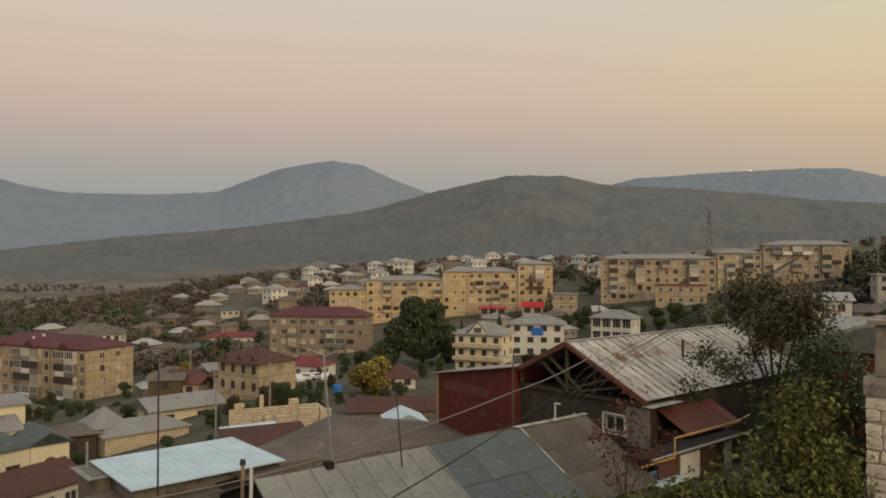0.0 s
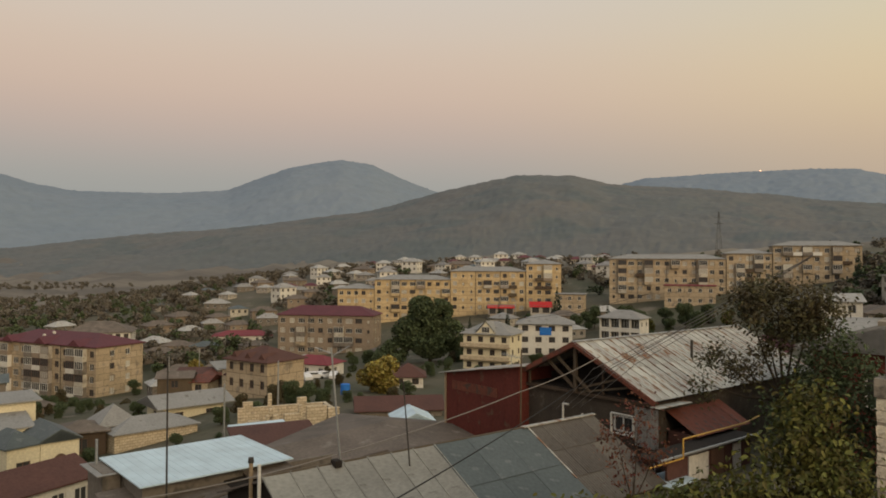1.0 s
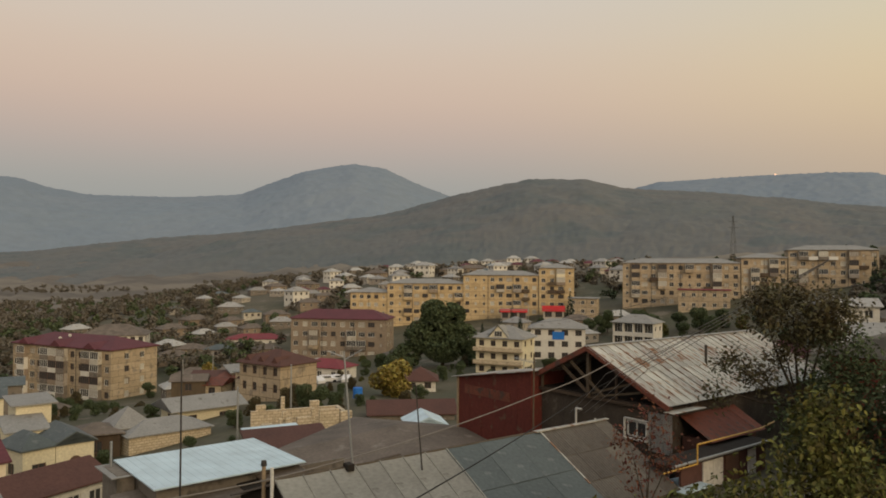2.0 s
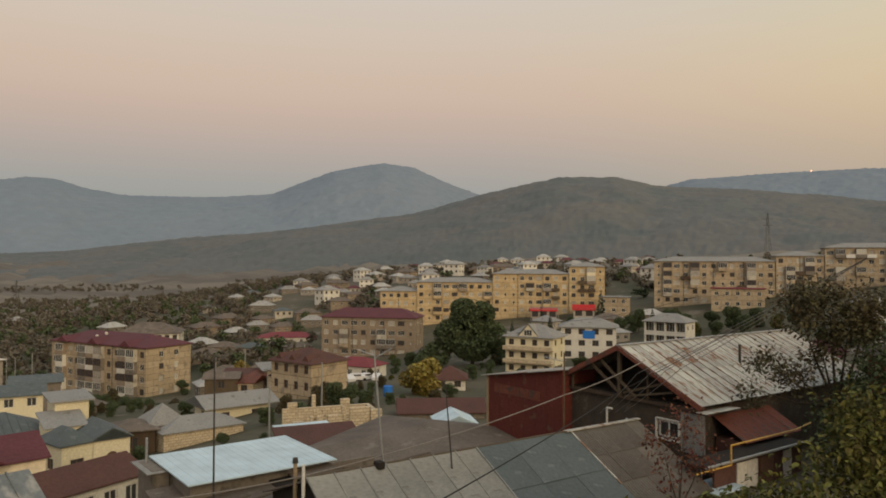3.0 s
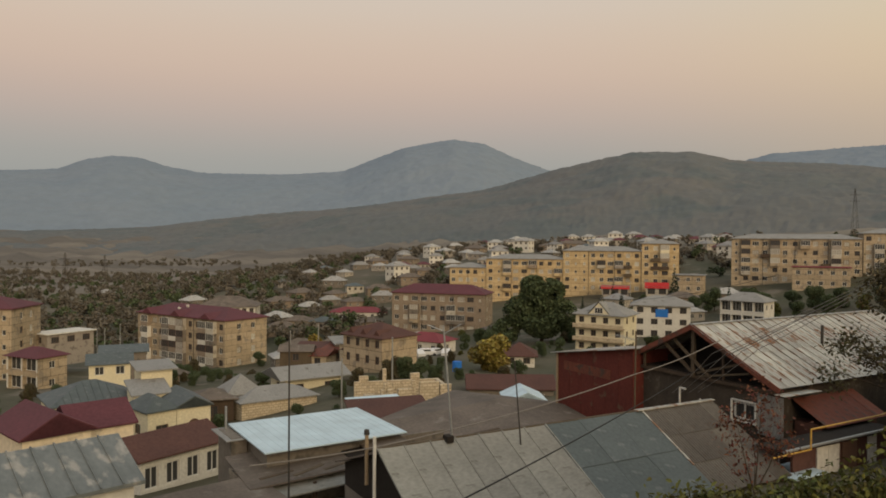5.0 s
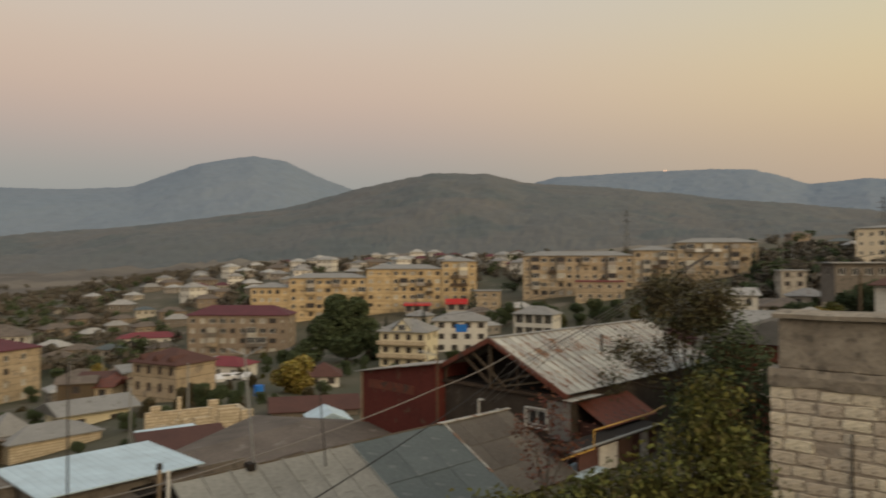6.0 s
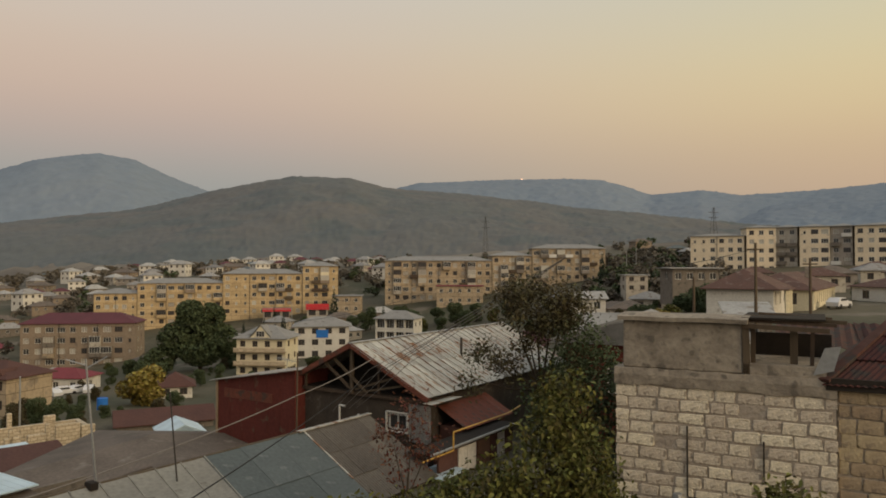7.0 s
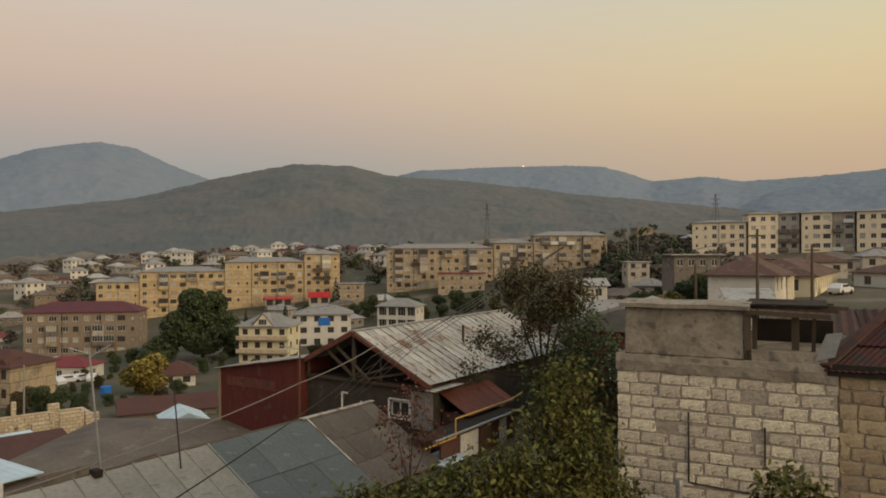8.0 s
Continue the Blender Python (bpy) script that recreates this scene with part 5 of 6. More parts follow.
house((-5.0, 69.8), (-1.6, 70.6), 4, 22.2, 2.5, "grey_plaster", "pale_blue_tin", "garden shed under pale plastic sheeting", category="shed", front=1, kind="gable", rise=0.9, over=0.3)
house((-11, 87), (-1, 88.5), 6, 19.4, 2.9, "grey_plaster", "dark_brown_tin", "long shed under wavy dark-brown sheets", category="shed", front=3, kind="gable", rise=1.2, over=0.4)

# near house at the valley side with a tin roof
house((-16.5, 15.8), (-12.9, 20.6), 4.0, 28.6, 4.0, "white_plaster", "peeling_tin", "pale house under an old blue-grey tin roof with peeling paint", front=4, right=1, left=1, kind="gable", along=True, rise=1.0, over=0.25, seam=0.6, frame="white_paint", win=(0.95, 1.6))
house((-11.6, 21.3), (-9.4, 24.0), 2.6, 27.5, 3.3, "dark_board", "old_brown_roof", "low shed with a grey-brown sheet roof", category="shed", front=0, right=0, left=0, kind="mono", rise=0.2, over=0.3)
# roofs behind the block wall
house((13.2, 27.0), (16.5, 24.0), 6.0, 33.8, 3.2, "dull_red_tin", "slate_grey_roof", "small red-walled house with a pale grey roof", front=1, right=0, left=0, kind="gable", along=False, rise=0.9, over=0.5)
house((17.5, 33), (24, 30), 6, 33.6, 2.8, "white_plaster", "slate_grey_roof", "white shed under a light roof behind the trees", category="shed", front=1, kind="gable", rise=1.0)

# ---------------------------------------------------------------- the block-built house
BLOCK = pose(6.45, 11.27, 34.0, 0, 0, math.degrees(math.atan2(8.98 - 11.27, 8.87 - 6.45)))
bk = thing("block_house", BLOCK, "unfinished house of pale limestone blocks with concrete parapet", "house")
WL = 3.34
part("mortar_wall", boxed(0.012, WL - 0.012, 0.004, 0.3, -2.0, 4.0), "mortar", bk)
part("side_wall", boxed(0.012, 0.3, 0.3, 5.5, -2.0, 4.0), "mortar", bk)
band = bmesh.new()
n = 26
rows_ = []
for i in range(n + 1):
    x = -0.02 + (WL + 0.02) * i / n
    wob = noise.noise(Vector((x * 2.2, 0, 4))) * 0.035
    rows_.append([band.verts.new(c) for c in ((x, -0.035, 3.97 + wob), (x, -0.05, 4.14 + wob * 0.3), (x, -0.03, 4.25 + noise.noise(Vector((x * 4, 1, 2))) * 0.02), (x, 0.32, 4.25), (x, 0.32, 3.97))])
for a, b in zip(rows_, rows_[1:]):
    for k in range(5):
        band.faces.new((a[k], b[k], b[(k + 1) % 5], a[(k + 1) % 5]))
band.faces.new(rows_[0])
band.faces.new(rows_[-1][::-1])
part("concrete_band", band, "concrete", bk, "rough cast concrete band")
pa = bmesh.new()
box(pa, 0.12, 2.02, 0.02, 0.28, 4.25, 5.05, bevel=0.02)
box(pa, 0.12, 0.3, 0.28, 2.4, 4.25, 5.05)
part("parapet", pa, "concrete", bk, "patchily plastered parapet")
cp = bmesh.new()
rows_ = []
for i in range(15):
    x = 0.05 + 2.05 * i / 14
    wob = noise.noise(Vector((x * 1.7, 3, 4))) * 0.02
    rows_.append([cp.verts.new(c) for c in ((x, -0.09, 5.05 + wob), (x, -0.1, 5.12 + wob), (x + 0.02, 0.1, 5.16 + wob), (x, 0.6, 5.16 + wob), (x, 0.6, 5.06))])
for a, b in zip(rows_, rows_[1:]):
    for k in range(5):
        cp.faces.new((a[k], b[k], b[(k + 1) % 5], a[(k + 1) % 5]))
cp.faces.new(rows_[0])
cp.faces.new(rows_[-1][::-1])
part("parapet_cap", cp, "concrete", bk, "worn concrete coping slab")
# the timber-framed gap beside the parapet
# Added near-black back board, painting the shade of the open void.
part("gap_back", boxed(2.05, 3.3, 1.5, 1.6, 4.25, 4.8), "dark_board", bk)
part("gap_sill", boxed(2.03, 3.2, 0.0, 1.4, 4.25, 4.42), "concrete", bk)
for a, b, w in (((2.08, 0.05, 4.2), (2.06, 0.05, 5.1), 0.1), ((2.16, 0.2, 4.25), (2.16, 0.2, 5.0), 0.07), ((2.75, 0.3, 4.3), (2.75, 0.3, 4.95), 0.11), ((2.0, 0.0, 5.02), (3.25, 0.0, 4.98), 0.07), ((1.95, 0.15, 5.1), (3.35, 0.1, 5.06), 0.05), ((3.0, 0.2, 4.2), (3.02, 0.2, 5.0), 0.06),
                ((2.0, 0.6, 5.13), (3.5, 0.5, 5.08), 0.06), ((2.2, 0.9, 5.16), (3.3, 0.9, 5.1), 0.06)):
    t = bmesh.new()
    beam(t, a, b, w, w)
    part("timber", t, "old_wood", bk)
part("roof_board", boxed(2.0, 3.2, 0.05, 1.5, 5.12, 5.15), "dark_board", bk)
ms = bmesh.new()
vs = [ms.verts.new(c) for c in ((3.02, -0.02, 4.3), (3.3, 0.0, 4.38), (3.4, 0.02, 4.75), (3.18, 0.0, 4.72))]
ms.faces.new(vs)
ex = bmesh.ops.extrude_face_region(ms, geom=list(ms.faces))
bmesh.ops.translate(ms, vec=(0, 0.02, 0), verts=[g for g in ex["geom"] if isinstance(g, bmesh.types.BMVert)])
part("tin_scrap", ms, "galvanised", bk, "crumpled grey tin scrap")
for x, z0, z1 in ((1.17, 2.2, 3.35), (2.32, 2.62, 3.22)):
    t = bmesh.new()
    rod(t, (x, -0.03, z0), (x, -0.03, z1), 0.014, sides=6)
    part("steel_bar", t, "iron", bk)
t = bmesh.new()
rod(t, (1.17, -0.03, 2.2), (2.1, -0.03, 2.15), 0.012, sides=6)
part("steel_bar", t, "iron", bk)
# the neighbour wall of ochre blocks and its red roof
oc = thing("ochre_block_house", BLOCK @ pose(WL, 0.06, 0), "ochre block wall under a rusty dark-red roof", "house")
part("mortar_wall", boxed(0.0, 5.0, 0.02, 0.3, -2.0, 4.12), "mortar", oc)
RSL = math.hypot(2.25, 0.81)
fo = slope_frame(0.0, 2.1, 5.12, -1, 0.42)
for r in range(3):
    for c in range(7):
        sheet_mesh = wavy_sheet(0.72, RSL / 3 + 0.1, 0.09, 0.008, r * 7 + c, shear=0.5)
        sheet_mesh.materials.append(MATS["rust_dark_roof"])
        ob = new("roof_sheet", sheet_mesh)
        ob.parent = oc
        y0 = r * RSL / 3 - 0.05
        ob.matrix_basis = fo @ pose(-1.74 + 0.5 * y0 - 0.68 * c, y0, 0.03 - 0.02 * r + nr.uniform(0, 0.012), 0, 0, nr.uniform(-0.8, 0.8))
hp = bmesh.new()
beam(hp, fo @ Vector((-1.02, 0, 0.05)), fo @ Vector((-1.02 + 0.5 * RSL, RSL, 0.05)), 0.16, 0.05)
part("hip_cap", hp, "rust_dark_roof", oc)
hp = bmesh.new()
hp.faces.new([hp.verts.new(c) for c in (fo @ Vector((-1.02, 0, 0)), fo @ Vector((-1.02 + 0.5 * RSL, RSL, 0)), (-0.1, 2.6, 4.2))])
part("hip_slope", hp, "rust_dark_roof", oc)
part("fascia", boxed(-0.15, 5.0, -0.12, -0.06, 4.1, 4.28), "dark_board", oc)
part("gable_wall", boxed(0.0, 0.2, 0.3, 2.0, 3.0, 4.3), "dark_board", oc)
# low rusty sheets behind
for k in range(3):
    ob = new("rusty_sheet", wavy_sheet(1.6, 2.2, 0.2, 0.02, k))
    ob.data.materials.append(MATS["rust_dark_roof"])
    ob.matrix_world = BLOCK @ pose(2.3 + k * 1.55, 3.2 + 0.12 * k, 4.4 + 0.02 * k, 8, 0, 2 * (k % 2))
    tagged(ob, "loose rusty corrugated sheet on a low roof", "metal sheet", "rusty sheets")

# ---------------------------------------------------------------- trees and bushes
LEAF_FAR = (np.array([(0, 0, 0), (0.5, 0.35, 0.08), (0, 1, 0), (-0.5, 0.35, 0.08)]) - (0, 0.5, 0), [(0, 1, 2, 3)])
LEAF_NEAR = (np.array([(0, 0, 0), (0.26, 0.3, 0.07), (0.2, 0.72, 0.06), (0, 1.0, -0.06), (-0.2, 0.72, 0.06), (-0.26, 0.3, 0.07), (0, 0.5, -0.02)]) - (0, 0.1, 0), [(0, 1, 6), (1, 2, 6), (2, 3, 6), (3, 4, 6), (4, 5, 6), (5, 0, 6)])


def leaf_mesh(name, points, size, rng_np, template, droop=0.3):
    """One mesh of many leaves at the points, each turned its own way."""
    verts, faces = template
    n = len(points)
    yaw = rng_np.uniform(0, math.tau, n)
    pitch = rng_np.normal(-droop, 0.55, n)
    roll = rng_np.normal(0, 0.6, n)
    s = size * rng_np.uniform(0.65, 1.3, n)
    cy, sy, cp, sp, cr, sr = np.cos(yaw), np.sin(yaw), np.cos(pitch), np.sin(pitch), np.cos(roll), np.sin(roll)
    v = verts[None] * s[:, None, None]
    x, y, z = v[..., 0], v[..., 1], v[..., 2]
    x, z = x * cr[:, None] + z * sr[:, None], -x * sr[:, None] + z * cr[:, None]
    y, z = y * cp[:, None] - z * sp[:, None], y * sp[:, None] + z * cp[:, None]
    x, y = x * cy[:, None] - y * sy[:, None], x * sy[:, None] + y * cy[:, None]
    allv = np.stack([x, y, z], -1) + np.asarray(points)[:, None]
    k = len(verts)
    fl = [tuple(i * k + a for a in f) for i in range(n) for f in faces]
    me = bpy.data.meshes.new(name)
    me.from_pydata(allv.reshape(-1, 3).tolist(), [], fl)
    return me


def crown_points(blobs, n, rng_np, twig=0.0, per=7, shell=0.5):
    """Leaf positions in a heap of uneven blobs (centre, radii), gathered round twigs, with gaps."""
    vol = np.array([b[3] * b[4] * b[5] for b in blobs]) ** 0.8
    pick = rng_np.choice(len(blobs), size=n * 2, p=vol / vol.sum())
    bl = np.array(blobs)[pick]
    d = rng_np.normal(size=(n * 2, 3))
    d /= np.linalg.norm(d, axis=1)[:, None]
    rad = (shell ** 3 + (1 - shell ** 3) * rng_np.uniform(0, 1, n * 2)) ** (1 / 3)
    p = bl[:, :3] + d * rad[:, None] * bl[:, 3:]
    if twig:
        base = p[: max(4, n // per)]
        keep = np.array([noise.noise(Vector(q * 1.1)) for q in base]) > -0.3
        base = base[keep] if keep.sum() > 3 else base
        idx = rng_np.integers(0, len(base), n)
        return base[idx] + rng_np.normal(0, twig, (n, 3))
    size = max(b[3] for b in blobs)
    keep = np.array([noise.noise(Vector(q / size * 2.4)) for q in p]) > -0.28
    return p[keep][:n]


def limbs(blobs, trunk_top, radius, base_z, lean=(0, 0)):
    """The trunk and a limb to each blob, as one tapered mesh."""
    bm = bmesh.new()
    tt = Vector((lean[0], lean[1], trunk_top))
    mid = tt * 0.5 + Vector((radius * 0.6, -radius * 0.4, base_z * 0.5))
    rod(bm, (0, 0, base_z), mid, radius * 1.25, radius, 8)
    rod(bm, mid, tt, radius, radius * 0.75, 8)
    for x, y, z, a, b, c in blobs:
        end = Vector((x, y, z + c * 0.25))
        elbow = tt.lerp(end, 0.5) + Vector((0, 0, -0.06 * (end - tt).length))
        rod(bm, tt, elbow, radius * 0.55, radius * 0.32, 6)
        rod(bm, elbow, end, radius * 0.32, radius * 0.08, 6)
    return bm


def tree(m, blobs, leaves, size, foliage, label, trunk_top, radius, base_z=0.0, seed=1, twig=0.0, template=LEAF_FAR, group="", name="tree", lean=(0, 0), per=7, shell=0.5, category="tree", droop=0.3):
    rp = np.random.default_rng(seed)
    t = thing(name, m, label, category, group)
    part("trunk", limbs(blobs, trunk_top, radius, base_z, lean), "bark", t)
    part("crown", leaf_mesh("crown", crown_points(blobs, leaves, rp, twig, per, shell), size, rp, template, droop), foliage, t)
    return t


def random_blobs(rg, h, w, count, low=0.3):
    out = []
    for _ in range(count):
        a = rg.uniform(0, math.tau)
        z = rg.uniform(low * h, 0.86 * h)
        f = 1 - abs((z / h - 0.5)) * 0.9
        d = rg.uniform(0.1, 0.33) * w * f
        s = rg.uniform(0.2, 0.3) * w
        out.append((d * math.cos(a), d * math.sin(a), z, s, s, s * rg.uniform(0.7, 0.95)))
    return out


tg = random.Random(77)
SPECIES = []
for k, (fol, hh, ww, n, lab) in enumerate((("leaf_dark", 7.5, 6.5, 5200, "dark green broad-leaved town tree"), ("leaf_dark", 6.0, 6.5, 4800, "dense dark green garden tree"), ("leaf_olive", 6.0, 5.5, 4000, "olive-green autumn garden tree"),
                                           ("leaf_russet", 6.0, 5.5, 3600, "brownish autumn tree among the houses"), ("leaf_gold", 5.2, 4.6, 3600, "yellow autumn tree among houses"), ("leaf_conifer", 9.0, 3.0, 1200, "slim dark conifer between the houses"),
                                           ("leaf_dark", 3.0, 4.2, 800, "low dark green shrub on the slope"))):
    if k == 5:
        bl = [(0, 0, 1.2 + i * 1.15, 1.5 - i * 0.19, 1.5 - i * 0.19, 0.9) for i in range(7)]
    else:
        bl = random_blobs(tg, hh, ww, 9, 0.25 if k < 6 else 0.15)
    SPECIES.append(tree(pose(0, 0, 0), bl, n, 0.36 if k != 5 else 0.3, fol, lab, hh * 0.35, 0.16, -1.5, 40 + k, group="trees of the town"))
PLANTED = [0] * len(SPECIES)


def plant(k, x, y, s=1.0, z=None):
    zz = float(ground_z(x, y)) if z is None else z
    m = pose(x, y, zz - 0.2, 0, 0, tg.uniform(0, 360)) @ Matrix.Diagonal((s, s, s * tg.uniform(0.85, 1.15), 1))
    if PLANTED[k] == 0:
        SPECIES[k].matrix_world = m
    else:
        copy_thing(SPECIES[k], m)
    PLANTED[k] += 1


def wood(count, b0, b1, r0, r1, kinds, s0, s1, gap=2.0):
    done = tries = 0
    while done < count and tries < count * 20:
        tries += 1
        x, y = spot(tg.uniform(b0, b1), math.sqrt(tg.uniform(r0 * r0, r1 * r1)))
        if free(x, y, gap):
            plant(tg.choice(kinds), x, y, tg.uniform(s0, s1))
            done += 1


FAR = {"leaf_hazed": [], "leaf_dark": []}


def far_wood(count, b0, b1, r0, r1, s0, s1):
    """Notes far trees, which are joined into one mesh of small leaf clumps for each colour."""
    for _ in range(count):
        x, y = spot(tg.uniform(b0, b1), math.sqrt(tg.uniform(r0 * r0, r1 * r1)))
        if free(x, y, 0.5):
            FAR["leaf_hazed" if r0 >= 420 else tg.choice(("leaf_dark",) * 3 + ("leaf_hazed",) * 6)].append((x, y, float(ground_z(x, y)), tg.uniform(s0, s1)))


def hedgerow(bx, r, turn, length, s0, s1):
    """A line of far trees along a field edge."""
    x, y = spot(bx, r)
    for k in range(int(length / 7)):
        d = k * 7 + tg.uniform(-3, 3)
        px, py = x + d * math.cos(radians(turn)) + tg.gauss(0, 3), y + d * math.sin(radians(turn)) + tg.gauss(0, 3)
        if free(px, py, 0.5):
            FAR["leaf_hazed"].append((px, py, float(ground_z(px, py)), tg.uniform(s0, s1)))


far_wood(110, -13, 13, 305, 420, 0.5, 1.0)
far_wood(260, -15, 14, 420, 600, 0.45, 0.85)
far_wood(170, -30, -8, 220, 330, 0.5, 1.0)
far_wood(90, 8, 48, 290, 460, 0.5, 1.0)
far_wood(260, 27.5, 37, 200, 340, 0.45, 0.95)
far_wood(420, -44, -17, 230, 400, 0.5, 1.1)
far_wood(520, -46, -14, 400, 760, 0.4, 0.85)
for k in range(34):
    hedgerow(tg.uniform(-44, -14), tg.uniform(430, 1150), tg.uniform(-14, 14), tg.uniform(60, 190), 0.5, 1.1)
far_wood(60, -42, -13, 205, 300, 0.5, 1.0)
wood(22, -30, -6, 108, 210, (0, 1, 3, 2, 6), 0.35, 0.65, 1)
wood(24, -3, 7, 128, 182, (0, 1, 3, 6), 0.4, 0.75, 1)
wood(26, -4, 14, 195, 262, (0, 1, 3, 5), 0.6, 1.0, 1)
wood(32, 10, 30, 120, 245, (0, 1, 1, 3, 2), 0.6, 1.0, 1)
wood(12, 24, 37, 170, 290, (0, 1, 1, 3, 2), 0.5, 0.85, 1)
wood(40, 25, 37, 60, 165, (0, 2, 1, 1, 6), 0.35, 0.65, 1)
wood(12, 37, 47, 125, 215, (0, 1, 1, 2), 0.4, 0.6, 1)
wood(24, -44, -26, 75, 165, (0, 1, 3, 6), 0.45, 0.8, 1)
wood(14, -20, -4, 80, 105, (0, 1, 3, 6), 0.4, 0.6, 1)
for k in range(9):
    plant(tg.choice((0, 1, 3)), -92 + k * 3.6, 158 - k * 1.9 + tg.uniform(-2, 2), tg.uniform(0.75, 1.05), 8.6)
for k, bx, r, s in ((5, 3.7, 255, 1.0), (5, 8.2, 250, 1.5), (2, -12.4, 112, 0.8), (4, -19, 190, 1.2), (4, 26.5, 180, 0.9), (5, 28.8, 262, 1.5), (3, -12.9, 108, 0.75), (0, -29.5, 150, 0.8), (1, -28, 140, 0.7), (1, -23.0, 118, 0.9),
                    (1, -20.5, 80, 0.5), (6, -22, 78, 0.8), (6, -17.5, 82, 0.7), (0, 12.6, 215, 1.5), (0, 14.0, 225, 1.6), (1, 16.5, 215, 1.3), (1, 18.6, 210, 1.2), (1, 10.4, 230, 1.4), (0, -4.4, 160, 1.1), (1, -5.6, 170, 1.2), (0, -31, 158, 0.7), (6, -28, 150, 1.6), (3, -30, 148, 1.0)):
    plant(k, *spot(bx, r), s)
for k, bx, r, sc in ((2, 33.8, 98, 1.2), (1, 34.9, 106, 1.25), (0, 35.7, 112, 1.15), (1, 36.5, 118, 1.2), (2, 33.0, 104, 0.9), (0, 32.2, 112, 1.0), (1, 31.2, 120, 1.0), (3, 30.2, 126, 0.9), (4, 33.3, 96, 0.6)):
    plant(k, *spot(bx, r), sc)
for k, bx, r, sc in ((0, -17.3, 92, 0.7), (3, -16.0, 97, 0.75), (1, -14.7, 90, 0.75), (3, -13.4, 96, 0.8), (0, -12.2, 100, 0.85), (1, -11.0, 96, 0.85), (0, -9.9, 101, 0.7), (3, -4.6, 100, 0.7), (1, -3.3, 104, 0.8),
                     (1, 9.6, 226, 1.5), (0, 11.0, 232, 1.6), (1, 12.0, 222, 1.7), (0, 13.4, 228, 1.7), (2, 15.0, 218, 1.4), (1, 16.2, 226, 1.6), (0, 17.6, 220, 1.7), (1, 19.2, 224, 1.5), (2, 20.4, 218, 1.3), (0, 14.3, 222, 1.5), (1, 18.4, 214, 1.4), (0, 21.6, 220, 1.5), (1, 8.6, 214, 1.2),
                     (0, -1.6, 150, 0.8), (1, -0.2, 158, 0.8), (3, 5.2, 150, 0.7), (1, 6.4, 172, 0.8), (0, -6.4, 190, 1.2), (1, -7.6, 178, 1.0)):
    plant(k, *spot(bx, r), sc)
plant(4, -11.6, 117.4, 1.25, 17.6)
plant(0, -21.2, 113, 0.95, 17.0)
plant(3, -25.5, 110, 0.8, 17.6)
plant(2, -23.0, 116, 0.8, 17.8)
for k, sp in enumerate(SPECIES):
    if not PLANTED[k]:
        plant(k, *spot(-50, 120))

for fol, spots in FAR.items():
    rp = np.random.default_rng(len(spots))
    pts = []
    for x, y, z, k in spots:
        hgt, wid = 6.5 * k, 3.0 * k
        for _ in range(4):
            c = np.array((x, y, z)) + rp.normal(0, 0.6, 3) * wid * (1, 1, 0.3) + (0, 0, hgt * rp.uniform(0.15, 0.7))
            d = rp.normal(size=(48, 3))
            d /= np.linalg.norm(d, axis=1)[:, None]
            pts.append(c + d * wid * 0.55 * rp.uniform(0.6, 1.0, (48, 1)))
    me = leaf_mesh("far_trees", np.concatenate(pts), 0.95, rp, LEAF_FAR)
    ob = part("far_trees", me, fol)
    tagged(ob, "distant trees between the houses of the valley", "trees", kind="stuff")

tree(pose(-5.5, 185, 13.6), [(0, 0, 12.5, 5.5, 5, 5), (-5, 0, 8.5, 4.5, 4.5, 4.2), (5, 0, 8, 4.2, 4.5, 4), (0.5, -1, 6, 5.5, 5, 4), (-2, 0, 15.2, 3.4, 3.4, 2.6), (2.5, 0, 14, 3.6, 3.4, 3), (7.5, 0, 4.5, 3, 3, 3), (-8.5, 0, 3.8, 3.6, 3.4, 3.2), (-11, 0, 2.6, 3, 3, 2.6)],
     34000, 0.55, "leaf_dark", "large dense dark green tree crown above the houses", 6, 0.5, -2, 11, name="large_tree")

# the fruit tree behind the near bushes
tree(pose(6.9, 15.6, 33.2), [(0.05, 0.2, 6.05, 1.05, 0.9, 0.4), (-0.65, 0, 5.8, 0.6, 0.7, 0.33), (0.8, 0.1, 5.75, 0.65, 0.7, 0.42), (0.35, 0, 5.45, 0.7, 0.7, 0.35), (-1.3, -0.2, 4.75, 0.42, 0.4, 0.22), (-0.75, 0, 4.5, 0.4, 0.4, 0.28), (-1.55, 0, 4.2, 0.3, 0.35, 0.2), (-0.2, 0, 5.0, 0.35, 0.4, 0.3)],
     7200, 0.088, "leaf_russet", "fruit tree with thinning brown and green leaves", 3.9, 0.075, -1.0, 21, 0.13, LEAF_NEAR, name="fruit_tree", lean=(0.1, 0), shell=0.15)
tree(pose(7.3, 15.2, 33.2), [(0.45, 0, 5.05, 0.55, 0.6, 0.5), (0.95, 0, 4.6, 0.5, 0.6, 0.5), (0.1, 0, 4.3, 0.6, 0.7, 0.5), (0.75, 0, 4.0, 0.75, 0.8, 0.7), (1.15, -0.2, 3.2, 0.6, 0.7, 0.9), (0.2, 0, 3.3, 0.8, 0.8, 0.6), (1.0, -0.3, 2.2, 0.8, 0.7, 0.9), (-0.6, 0, 3.7, 0.4, 0.5, 0.35)],
     9800, 0.092, "leaf_dark", "dark green tree crowding the block wall", 2.6, 0.07, -1.0, 22, 0.14, LEAF_NEAR, name="fruit_tree", shell=0.15)
